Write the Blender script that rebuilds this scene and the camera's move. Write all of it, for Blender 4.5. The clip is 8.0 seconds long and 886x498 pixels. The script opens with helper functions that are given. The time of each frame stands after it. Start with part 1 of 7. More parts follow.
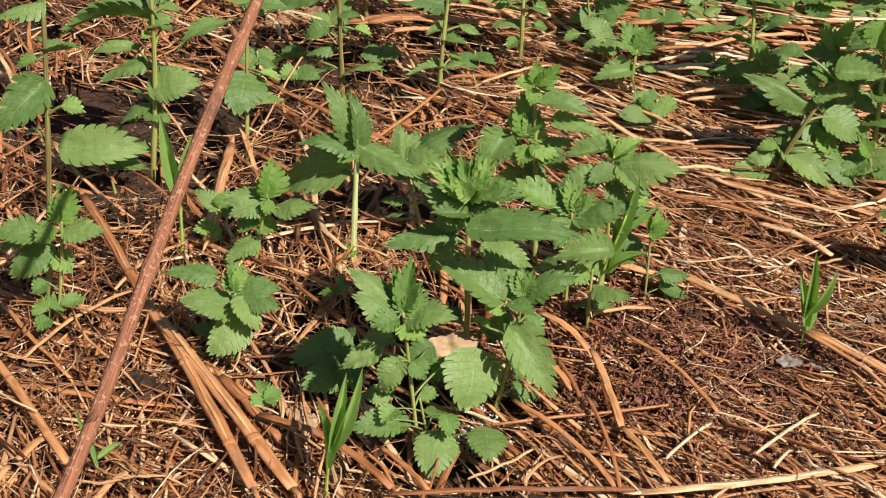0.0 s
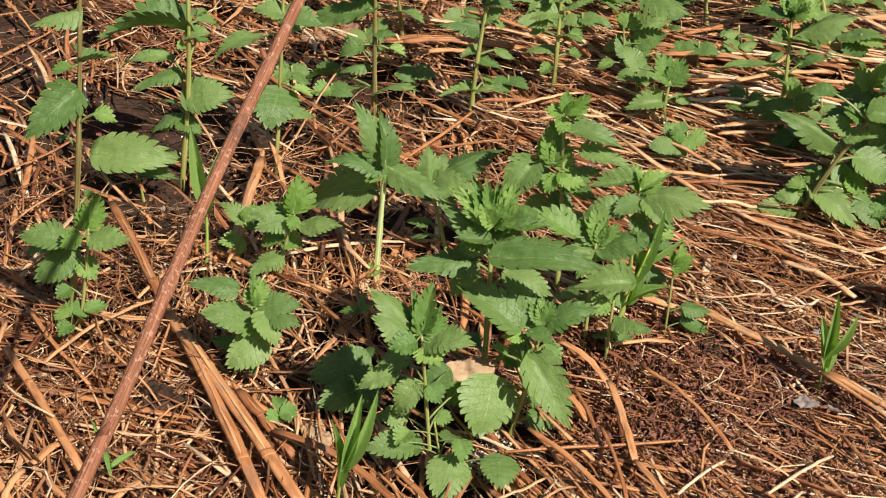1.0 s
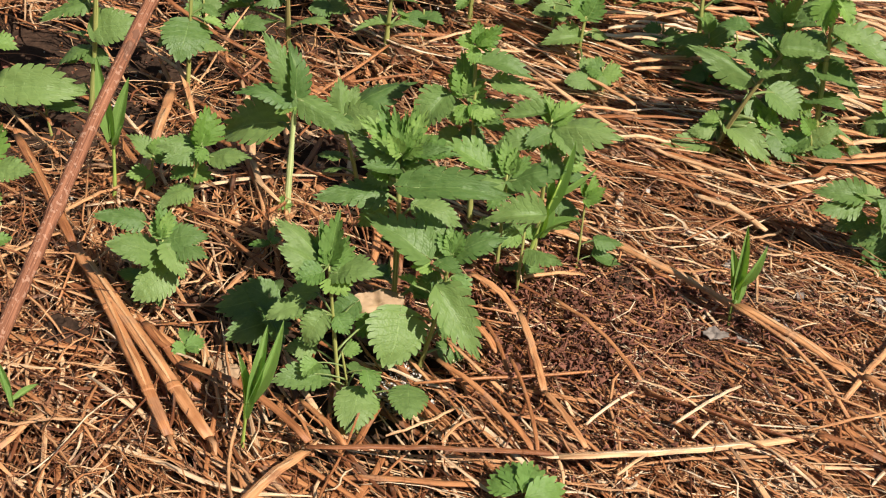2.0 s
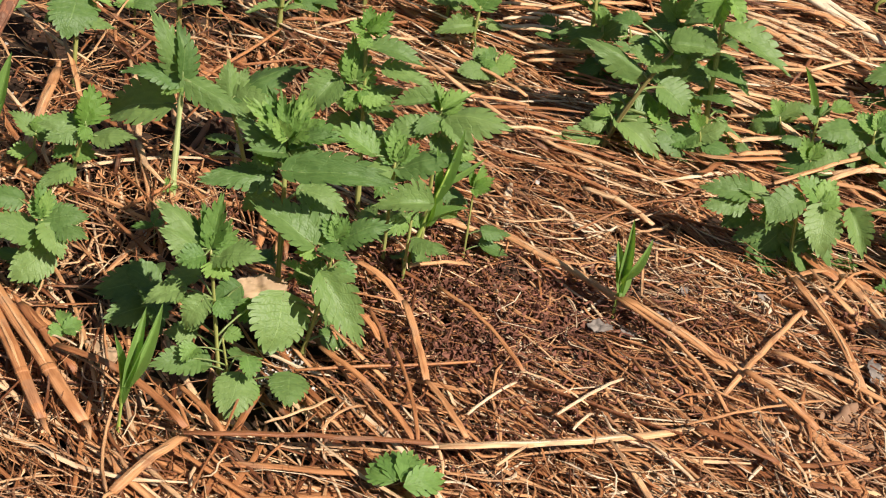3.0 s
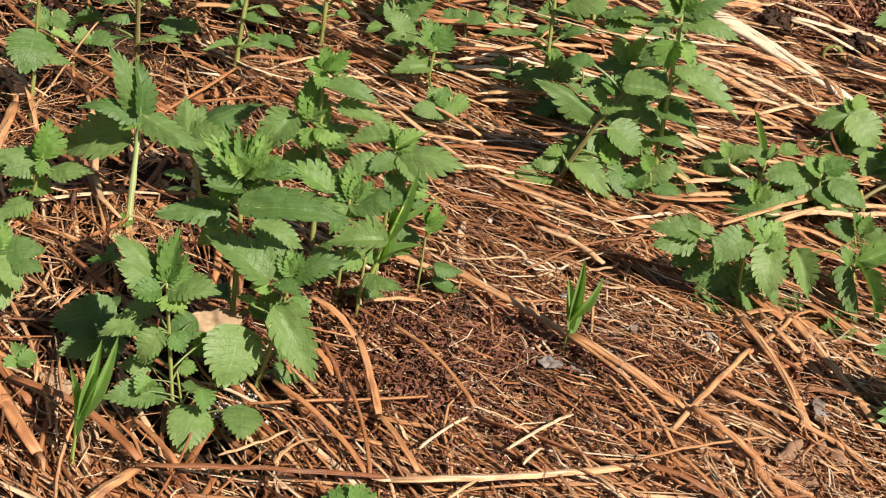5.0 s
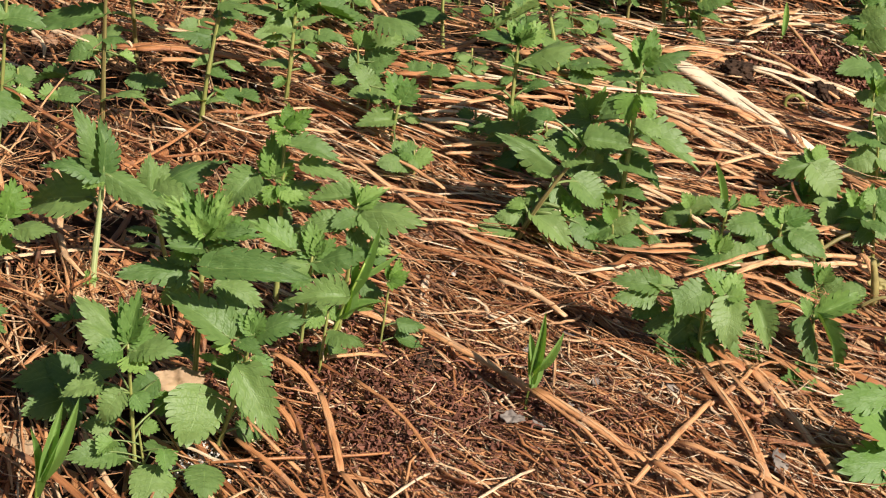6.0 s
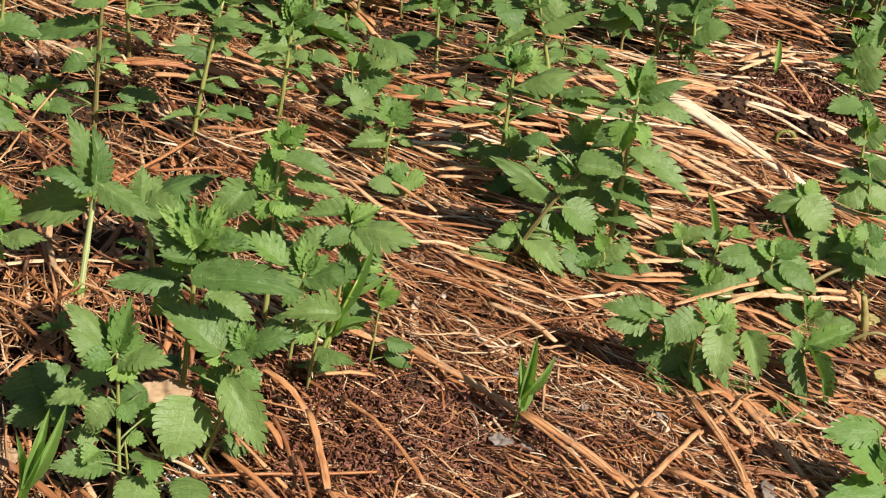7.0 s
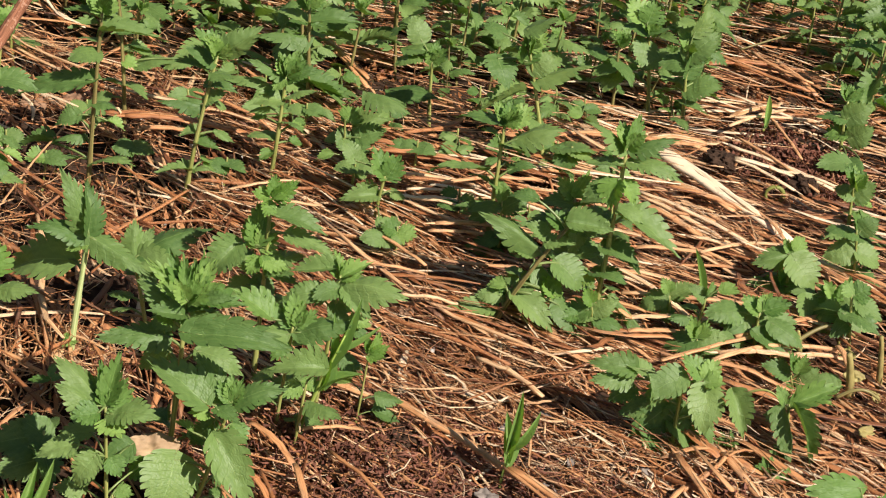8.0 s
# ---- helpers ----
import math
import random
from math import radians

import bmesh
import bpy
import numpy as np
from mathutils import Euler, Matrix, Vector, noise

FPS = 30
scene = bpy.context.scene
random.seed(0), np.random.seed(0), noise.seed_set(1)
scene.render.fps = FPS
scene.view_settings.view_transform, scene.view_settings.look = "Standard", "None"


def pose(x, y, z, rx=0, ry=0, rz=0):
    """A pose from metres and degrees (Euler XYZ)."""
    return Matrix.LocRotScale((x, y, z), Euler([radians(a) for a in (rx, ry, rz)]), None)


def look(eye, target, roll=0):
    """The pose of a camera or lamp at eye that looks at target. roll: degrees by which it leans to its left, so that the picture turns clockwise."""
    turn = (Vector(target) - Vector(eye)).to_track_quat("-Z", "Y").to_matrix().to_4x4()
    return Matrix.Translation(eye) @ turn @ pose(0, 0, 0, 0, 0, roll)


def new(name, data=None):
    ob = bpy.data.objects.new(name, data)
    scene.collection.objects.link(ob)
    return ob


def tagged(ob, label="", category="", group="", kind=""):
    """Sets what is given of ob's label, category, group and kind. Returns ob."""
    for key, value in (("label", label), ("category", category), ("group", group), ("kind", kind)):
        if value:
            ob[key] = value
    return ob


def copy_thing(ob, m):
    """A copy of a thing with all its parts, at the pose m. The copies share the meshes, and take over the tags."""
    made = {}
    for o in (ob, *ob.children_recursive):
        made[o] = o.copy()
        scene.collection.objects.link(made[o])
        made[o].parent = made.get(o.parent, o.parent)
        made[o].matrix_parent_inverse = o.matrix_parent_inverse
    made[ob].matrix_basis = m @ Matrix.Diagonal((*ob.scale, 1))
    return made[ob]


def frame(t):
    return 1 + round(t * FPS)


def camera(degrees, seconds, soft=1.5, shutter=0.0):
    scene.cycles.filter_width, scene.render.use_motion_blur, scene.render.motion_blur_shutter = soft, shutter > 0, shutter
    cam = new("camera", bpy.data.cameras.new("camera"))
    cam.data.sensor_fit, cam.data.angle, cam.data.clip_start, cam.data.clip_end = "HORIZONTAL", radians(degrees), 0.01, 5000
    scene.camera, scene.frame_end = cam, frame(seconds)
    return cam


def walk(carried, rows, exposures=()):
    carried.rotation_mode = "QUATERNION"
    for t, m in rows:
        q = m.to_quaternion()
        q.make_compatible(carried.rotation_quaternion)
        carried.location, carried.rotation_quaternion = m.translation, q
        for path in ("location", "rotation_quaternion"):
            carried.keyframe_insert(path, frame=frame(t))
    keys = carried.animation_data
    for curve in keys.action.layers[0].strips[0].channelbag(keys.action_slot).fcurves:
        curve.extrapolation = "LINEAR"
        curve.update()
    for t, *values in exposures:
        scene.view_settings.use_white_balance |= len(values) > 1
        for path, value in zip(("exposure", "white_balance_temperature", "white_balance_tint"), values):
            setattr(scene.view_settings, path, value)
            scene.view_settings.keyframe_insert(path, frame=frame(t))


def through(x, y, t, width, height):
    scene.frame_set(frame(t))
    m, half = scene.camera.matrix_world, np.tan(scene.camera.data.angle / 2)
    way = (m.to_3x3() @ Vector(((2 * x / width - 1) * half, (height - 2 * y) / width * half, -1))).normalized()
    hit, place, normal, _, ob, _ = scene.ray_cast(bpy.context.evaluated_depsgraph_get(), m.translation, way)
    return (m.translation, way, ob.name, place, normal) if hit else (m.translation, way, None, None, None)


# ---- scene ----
cam = camera(30.8, 8.0, soft=1.15)
PATH = [
    (0, (0.046, -0.732, 0.539), (-0.042, 0.969, -0.51), 1.4),
    (0.5, (0.044, -0.734, 0.545), (-0.101, 0.97, -0.493), 2.6),
    (1, (0.05, -0.731, 0.545), (-0.077, 0.976, -0.49), 3.4),
    (1.5, (0.062, -0.735, 0.546), (-0.019, 0.96, -0.511), 3.9),
    (2, (0.062, -0.729, 0.533), (0.027, 0.953, -0.549), 5.0),
    (2.2, (0.066, -0.725, 0.53), (0.058, 0.951, -0.561), 5.6),
    (3.3, (0.069, -0.724, 0.529), (0.183, 0.962, -0.541), 9.4),
    (3.5, (0.067, -0.725, 0.529), (0.185, 0.966, -0.533), 9.8),
    (4, (0.064, -0.73, 0.531), (0.192, 0.973, -0.51), 10.8),
    (5.3, (0.070, -0.737, 0.534), (0.216, 0.972, -0.495), 9.7),
    (5.5, (0.071, -0.738, 0.535), (0.216, 0.973, -0.49), 9.5),
    (5.75, (0.074, -0.737, 0.542), (0.2237, 0.984, -0.4635), 9.6),
    (6, (0.076, -0.736, 0.548), (0.24, 0.996, -0.438), 9.9),
    (6.5, (0.073, -0.735, 0.538), (0.269, 1.012, -0.415), 11.4),
    (7, (0.069, -0.736, 0.536), (0.254, 1.018, -0.407), 11.9),
    (7.5, (0.067, -0.744, 0.542), (0.229, 1.021, -0.385), 11.7),
    (8, (0.073, -0.742, 0.547), (0.251, 1.038, -0.346), 12.2),
]
walk(cam, [(t, look(e, g, r)) for t, e, g, r in PATH], exposures=[(0.0, 0.475), (8.0, 0.475)])

# ---- daylight: a clear sky, the sun behind the walker to the right ----
SUN_TURN, SUN_UP = radians(136), radians(46.5)
world = bpy.data.worlds.new("sky")
scene.world = world
world.use_nodes = True
sky = world.node_tree.nodes.new("ShaderNodeTexSky")
sky.sky_type = "NISHITA"
sky.sun_disc = False
sky.sun_elevation, sky.sun_rotation = SUN_UP, SUN_TURN
world.node_tree.links.new(sky.outputs[0], world.node_tree.nodes["Background"].inputs[0])
world.node_tree.nodes["Background"].inputs[1].default_value = 0.042
sun = new("sun", bpy.data.lights.new("sun", "SUN"))
sun.data.energy, sun.data.angle, sun.data.color = 5.0, radians(0.55), (1.0, 0.925, 0.84)
toward_sun = Vector((math.sin(SUN_TURN) * math.cos(SUN_UP), math.cos(SUN_TURN) * math.cos(SUN_UP), math.sin(SUN_UP)))
sun.matrix_world = look(toward_sun * 5, (0, 0, 0))


# ---- materials ----
def material(name, rough=0.6, spec=0.35):
    m = bpy.data.materials.new(name)
    m.use_nodes = True
    nt = m.node_tree
    b = nt.nodes["Principled BSDF"]
    b.inputs["Roughness"].default_value = rough
    b.inputs["Specular IOR Level"].default_value = spec
    return m, nt, b


def node(nt, kind, **settings):
    n = nt.nodes.new(kind)
    for k, v in settings.items():
        if k == "operation":
            n.operation = v
        elif k == "blend":
            n.data_type, n.blend_type = "RGBA", v
        else:
            n.inputs[k.replace("_", " ")].default_value = v
    return n


def math_node(nt, op, a, b=None):
    n = nt.nodes.new("ShaderNodeMath")
    n.operation = op
    for i, v in enumerate((a, b)):
        if v is None:
            continue
        if isinstance(v, (int, float)):
            n.inputs[i].default_value = v
        else:
            nt.links.new(v, n.inputs[i])
    return n.outputs[0]


def ramp(nt, fac, stops):
    n = nt.nodes.new("ShaderNodeValToRGB")
    els = n.color_ramp.elements
    while len(els) < len(stops):
        els.new(0.5)
    for e, (p, c) in zip(els, stops):
        e.position, e.color = p, (*c, 1)
    nt.links.new(fac, n.inputs[0])
    return n.outputs[0]


def mix(nt, blend, fac, a, b):
    n = nt.nodes.new("ShaderNodeMix")
    n.data_type, n.blend_type = "RGBA", blend
    for sock, v in ((n.inputs[0], fac), (n.inputs[6], a), (n.inputs[7], b)):
        if isinstance(v, (int, float)):
            sock.default_value = v
        elif isinstance(v, tuple):
            sock.default_value = (*v, 1)
        else:
            nt.links.new(v, sock)
    return n.outputs[2]


def noise_node(nt, vec, scale, detail=3.0):
    n = node(nt, "ShaderNodeTexNoise", Scale=scale, Detail=detail)
    nt.links.new(vec, n.inputs["Vector"])
    return n.outputs["Fac"]


def bump(nt, b, height, strength, distance):
    n = node(nt, "ShaderNodeBump", Strength=strength, Distance=distance)
    nt.links.new(height, n.inputs["Height"])
    nt.links.new(n.outputs[0], b.inputs["Normal"])


def stretched(nt, vec, sx, sy, sz):
    n = nt.nodes.new("ShaderNodeVectorMath")
    n.operation = "MULTIPLY"
    n.inputs[1].default_value = (sx, sy, sz)
    nt.links.new(vec, n.inputs[0])
    return n.outputs[0]


STRAW_TONES = [(0.0, (0.079, 0.026, 0.011)), (0.16, (0.231, 0.080, 0.030)), (0.45, (0.512, 0.215, 0.081)),
               (0.72, (0.709, 0.377, 0.173)), (0.90, (0.837, 0.552, 0.305)), (1.05, (0.916, 0.717, 0.483))]


def straw_material(name, single, lift=0.05):
    """Dry hollow stalks: streaked along their length, grey-brown blotches."""
    m, nt, b = material(name, 0.5, 0.45)
    uv = nt.nodes.new("ShaderNodeUVMap").outputs[0]
    place = nt.nodes.new("ShaderNodeTexCoord").outputs["Object"]
    if single:
        info = nt.nodes.new("ShaderNodeObjectInfo")
        sep = nt.nodes.new("ShaderNodeSeparateColor")
        nt.links.new(info.outputs["Color"], sep.inputs[0])
        tone, dirt = sep.outputs[0], sep.outputs[1]
    else:
        dirt = 0.75
        tone = math_node(nt, "ADD", math_node(nt, "MULTIPLY", math_node(nt, "POWER", nt.nodes.new("ShaderNodeNewGeometry").outputs["Random Per Island"], 1.15), 0.93), lift)
    streak = noise_node(nt, stretched(nt, uv, 10, 13, 1), 1.0, 4)
    blotch = noise_node(nt, stretched(nt, uv, 55, 2, 1), 1.0, 3)
    wobble = math_node(nt, "MULTIPLY", math_node(nt, "SUBTRACT", streak, 0.5), 0.42)
    colour = ramp(nt, math_node(nt, "ADD", tone, wobble), STRAW_TONES)
    stain = ramp(nt, blotch, [(0.36, (0.50, 0.40, 0.33)), (0.54, (1, 1, 1))])
    grey = noise_node(nt, stretched(nt, place, 60, 60, 60), 1.0, 2)
    colour = mix(nt, "MIX", math_node(nt, "MULTIPLY", math_node(nt, "GREATER_THAN", grey, 0.58), 0.3), colour, (0.34, 0.22, 0.15))
    colour = mix(nt, "MULTIPLY", dirt, colour, stain)
    nt.links.new(colour, b.inputs["Base Color"])
    bump(nt, b, streak, 0.55, 0.0012)
    return m


def leaf_material(name, dark, light, veins=7.0, through=0.28):
    """Leaf skin on a flat layout: x across (-1 to 1), y from the base to the tip."""
    m, nt, b = material(name, 0.50, 0.42)
    uv = nt.nodes.new("ShaderNodeUVMap").outputs[0]
    sep = nt.nodes.new("ShaderNodeSeparateXYZ")
    nt.links.new(uv, sep.inputs[0])
    ax = math_node(nt, "ABSOLUTE", sep.outputs[0])
    wander = math_node(nt, "MULTIPLY", noise_node(nt, stretched(nt, uv, 2.5, 3.5, 1), 1.0, 2), 0.9)
    slant = math_node(nt, "SUBTRACT", math_node(nt, "ADD", math_node(nt, "MULTIPLY", sep.outputs[1], veins), wander), math_node(nt, "MULTIPLY", ax, 1.5))
    side = math_node(nt, "ABSOLUTE", math_node(nt, "SUBTRACT", math_node(nt, "FRACT", slant), 0.5))
    side = math_node(nt, "MULTIPLY", side, 2.0)
    info = nt.nodes.new("ShaderNodeObjectInfo").outputs["Random"]
    cells = node(nt, "ShaderNodeTexVoronoi", Scale=1.0)
    nt.links.new(stretched(nt, uv, 11, 20, 1), cells.inputs["Vector"])
    grain = noise_node(nt, stretched(nt, uv, 5, 6, 1), 1.0, 5)
    vein = math_node(nt, "POWER", side, 14.0)
    rib = math_node(nt, "LESS_THAN", ax, 0.03)
    line = math_node(nt, "MAXIMUM", math_node(nt, "MULTIPLY", vein, 0.4), rib)
    tone = math_node(nt, "ADD", math_node(nt, "MULTIPLY", grain, 0.6), math_node(nt, "MULTIPLY", info, 0.62))
    colour = ramp(nt, tone, [(0.2, dark), (0.9, light)])
    pale = tuple(min(1, c * 1.7 + 0.03) for c in light)
    colour = mix(nt, "MIX", math_node(nt, "MULTIPLY", line, 0.22), colour, pale)
    nt.links.new(colour, b.inputs["Base Color"])
    swell = math_node(nt, "SUBTRACT", math_node(nt, "MULTIPLY", cells.outputs["Distance"], -0.17), math_node(nt, "MULTIPLY", line, 0.30))
    bump(nt, b, swell, 0.85, 0.0014)
    glow = nt.nodes.new("ShaderNodeBsdfTranslucent")
    nt.links.new(mix(nt, "MULTIPLY", 1.0, colour, (1.5, 1.6, 0.55)), glow.inputs[0])
    blend = nt.nodes.new("ShaderNodeMixShader")
    blend.inputs[0].default_value = through
    nt.links.new(b.outputs[0], blend.inputs[1])
    nt.links.new(glow.outputs[0], blend.inputs[2])
    nt.links.new(blend.outputs[0], nt.nodes["Material Output"].inputs[0])
    return m


def grained(name, dark, light, scale, rough=0.7, depth=0.001, spec=0.3):
    m, nt, b = material(name, rough, spec)
    place = nt.nodes.new("ShaderNodeTexCoord").outputs["Object"]
    fine, broad = noise_node(nt, place, scale, 6), noise_node(nt, place, scale / 7, 3)
    fac = math_node(nt, "ADD", math_node(nt, "MULTIPLY", fine, 0.6), math_node(nt, "MULTIPLY", broad, 0.4))
    nt.links.new(ramp(nt, fac, [(0.32, dark), (0.66, light)]), b.inputs["Base Color"])
    bump(nt, b, fine, 0.8, depth)
    return m


def stem_material(name, low, high, streaks=30, along=25):
    m, nt, b = material(name, 0.45, 0.4)
    uv = nt.nodes.new("ShaderNodeUVMap").outputs[0]
    rib = noise_node(nt, stretched(nt, uv, along, streaks / 6, 1), 1.0, 3)
    nt.links.new(ramp(nt, rib, [(0.35, low), (0.65, high)]), b.inputs["Base Color"])
    bump(nt, b, rib, 0.4, 0.0006)
    return m


def bark_material(name):
    """Thin reddish bark: fine cracks along the twig, worn paler flecks and dark scars."""
    m, nt, b = material(name, 0.75, 0.3)
    uv = nt.nodes.new("ShaderNodeUVMap").outputs[0]
    place = nt.nodes.new("ShaderNodeTexCoord").outputs["Object"]
    fibre = noise_node(nt, stretched(nt, uv, 60, 14, 1), 1.0, 5)
    fleck = noise_node(nt, stretched(nt, place, 700, 700, 420), 1.0, 3)
    scar = noise_node(nt, stretched(nt, place, 150, 150, 90), 1.0, 4)
    colour = ramp(nt, fibre, [(0.34, (0.16, 0.060, 0.030)), (0.66, (0.37, 0.155, 0.080))])
    colour = mix(nt, "MIX", math_node(nt, "MULTIPLY", math_node(nt, "GREATER_THAN", fleck, 0.60), 0.55), colour, (0.50, 0.29, 0.19))
    colour = mix(nt, "MIX", math_node(nt, "MULTIPLY", math_node(nt, "GREATER_THAN", scar, 0.66), 0.6), colour, (0.12, 0.060, 0.038))
    nt.links.new(colour, b.inputs["Base Color"])
    bump(nt, b, math_node(nt, "ADD", fibre, fleck), 0.7, 0.0008)
    return m


M_SOIL = grained("dark_humus", (0.018, 0.011, 0.007), (0.085, 0.048, 0.03), 160, 0.9, 0.004, 0.15)
M_STRAW = straw_material("dry_straw", False)
M_BLEACHED = straw_material("bleached_straw", False, 0.24)
M_STALK = straw_material("dry_stalk", True)
M_LEAF = leaf_material("nettle_leaf", (0.080, 0.160, 0.037), (0.205, 0.302, 0.088), through=0.26)
M_YOUNG = leaf_material("young_nettle_leaf", (0.088, 0.182, 0.037), (0.242, 0.372, 0.090), veins=5.0, through=0.26)
M_FRESH = leaf_material("fresh_nettle_leaf", (0.10, 0.205, 0.028), (0.22, 0.36, 0.075), veins=5.0, through=0.32)
M_SEEDLING = leaf_material("seedling_leaf", (0.085, 0.180, 0.030), (0.195, 0.325, 0.080), veins=4.0, through=0.28)
M_BLADE = leaf_material("shoot_blade", (0.15, 0.27, 0.055), (0.25, 0.40, 0.105), veins=0.0, through=0.35)
M_STEM = stem_material("nettle_stem", (0.20, 0.22, 0.05), (0.40, 0.40, 0.13))
M_STEM_SHOOT = stem_material("shoot_stem", (0.22, 0.31, 0.05), (0.38, 0.48, 0.11))
M_PETIOLE = stem_material("leaf_stalk_green", (0.11, 0.16, 0.045), (0.23, 0.29, 0.09))
M_STEM_RED = stem_material("reddish_nettle_stem", (0.15, 0.115, 0.04), (0.30, 0.255, 0.090))
M_STEM_PALE = stem_material("pale_stem", (0.40, 0.48, 0.17), (0.62, 0.68, 0.34))
M_TWIG = bark_material("brown_twig_bark")
M_CRUMB = grained("red_brown_debris", (0.07, 0.026, 0.016), (0.34, 0.145, 0.092), 260, 0.85, 0.001, 0.2)
M_DRYLEAF = grained("dry_leaf_skin", (0.27, 0.165, 0.09), (0.47, 0.325, 0.195), 70, 0.7, 0.0015)
M_BROWNLEAF = grained("brown_leaf_skin", (0.16, 0.08, 0.045), (0.40, 0.24, 0.14), 70, 0.7, 0.0015)
M_GREYLEAF = grained("grey_leaf_skin", (0.12, 0.095, 0.08), (0.30, 0.25, 0.21), 80, 0.8, 0.0012)
M_CHAFF = grained("orange_chaff", (0.18, 0.068, 0.028), (0.56, 0.26, 0.11), 200, 0.75, 0.001, 0.25)
M_YELLOW = grained("yellowed_leaf_skin", (0.19, 0.145, 0.05), (0.44, 0.37, 0.13), 90, 0.6, 0.0015)
M_WHITE = grained("white_lichen", (0.36, 0.32, 0.27), (0.72, 0.67, 0.60), 300, 0.9)
M_CURL = grained("yellow_green_tendril", (0.14, 0.15, 0.035), (0.30, 0.31, 0.08), 200, 0.5)


# ---- mesh helpers ----
def gz(x, y):
    """Height of the bare ground."""
    return -0.006 + 0.007 * noise.noise((x * 6, y * 6, 0.3)) + 0.003 * noise.noise((x * 23, y * 23, 1.7))


def mesh_from(name, verts, faces, mat, uvs=None, smooth=True):
    me = bpy.data.meshes.new(name)
    me.from_pydata(np.asarray(verts).tolist(), [], np.asarray(faces).tolist() if not isinstance(faces, list) else faces)
    if uvs is not None:
        layer = me.uv_layers.new(name="UVMap")
        idx = np.empty(len(me.loops), dtype=np.int32)
        me.loops.foreach_get("vertex_index", idx)
        layer.data.foreach_set("uv", np.asarray(uvs, dtype=np.float32)[idx].ravel())
    if smooth:
        me.polygons.foreach_set("use_smooth", np.ones(len(me.polygons), dtype=bool))
    me.materials.append(mat)
    me.update()
    return me


def tubes(paths, radii, sides=6, flat=1.0):
    """Tubes along paths (count, steps, 3) with radii (count, steps): vertices, faces, layout."""
    paths, radii = np.asarray(paths, float), np.asarray(radii, float)
    n, s, _ = paths.shape
    tan = np.gradient(paths, axis=1)
    tan /= np.linalg.norm(tan, axis=2, keepdims=True) + 1e-9
    ref = np.zeros_like(tan)
    steep = np.abs(tan[:, :1, 2:3]) > 0.8
    ref[..., 2] = 1.0
    ref = np.where(steep, np.array([1.0, 0, 0]), ref)
    side = np.cross(tan, ref)
    side /= np.linalg.norm(side, axis=2, keepdims=True) + 1e-9
    up = np.cross(side, tan)
    a = np.linspace(0, 2 * np.pi, sides, endpoint=False)
    ring = np.cos(a)[None, None, :, None] * side[:, :, None, :] + flat * np.sin(a)[None, None, :, None] * up[:, :, None, :]
    verts = (paths[:, :, None, :] + radii[:, :, None, None] * ring).reshape(-1, 3)
    i, j, k = np.meshgrid(np.arange(n), np.arange(s - 1), np.arange(sides), indexing="ij")
    at = lambda jj, kk: (i * s + jj) * sides + kk % sides
    faces = np.stack([at(j, k), at(j, k + 1), at(j + 1, k + 1), at(j + 1, k)], axis=-1).reshape(-1, 4).tolist()
    first, last = np.arange(n) * s * sides, np.arange(n) * s * sides + (s - 1) * sides
    for f, l in zip(first, last):
        faces.append([int(f) + q for q in range(sides - 1, -1, -1)])
        faces.append([int(l) + q for q in range(sides)])
    length = np.concatenate([np.zeros((n, 1)), np.cumsum(np.linalg.norm(np.diff(paths, axis=1), axis=2), axis=1)], axis=1)
    shift = np.random.rand(n, 1) * 9
    u = np.repeat((length + shift)[:, :, None], sides, axis=2)
    v = np.broadcast_to(np.abs(np.linspace(-1, 1, sides, endpoint=False))[None, None, :] + shift[:, :, None], u.shape)
    return verts, faces, np.stack([u, v], axis=-1).reshape(-1, 2)


def part(name, mesh, parent, m=None, label=""):
    ob = new(name, mesh)
    ob.parent = parent
    if m is not None:
        ob.matrix_basis = m
    return tagged(ob, label)


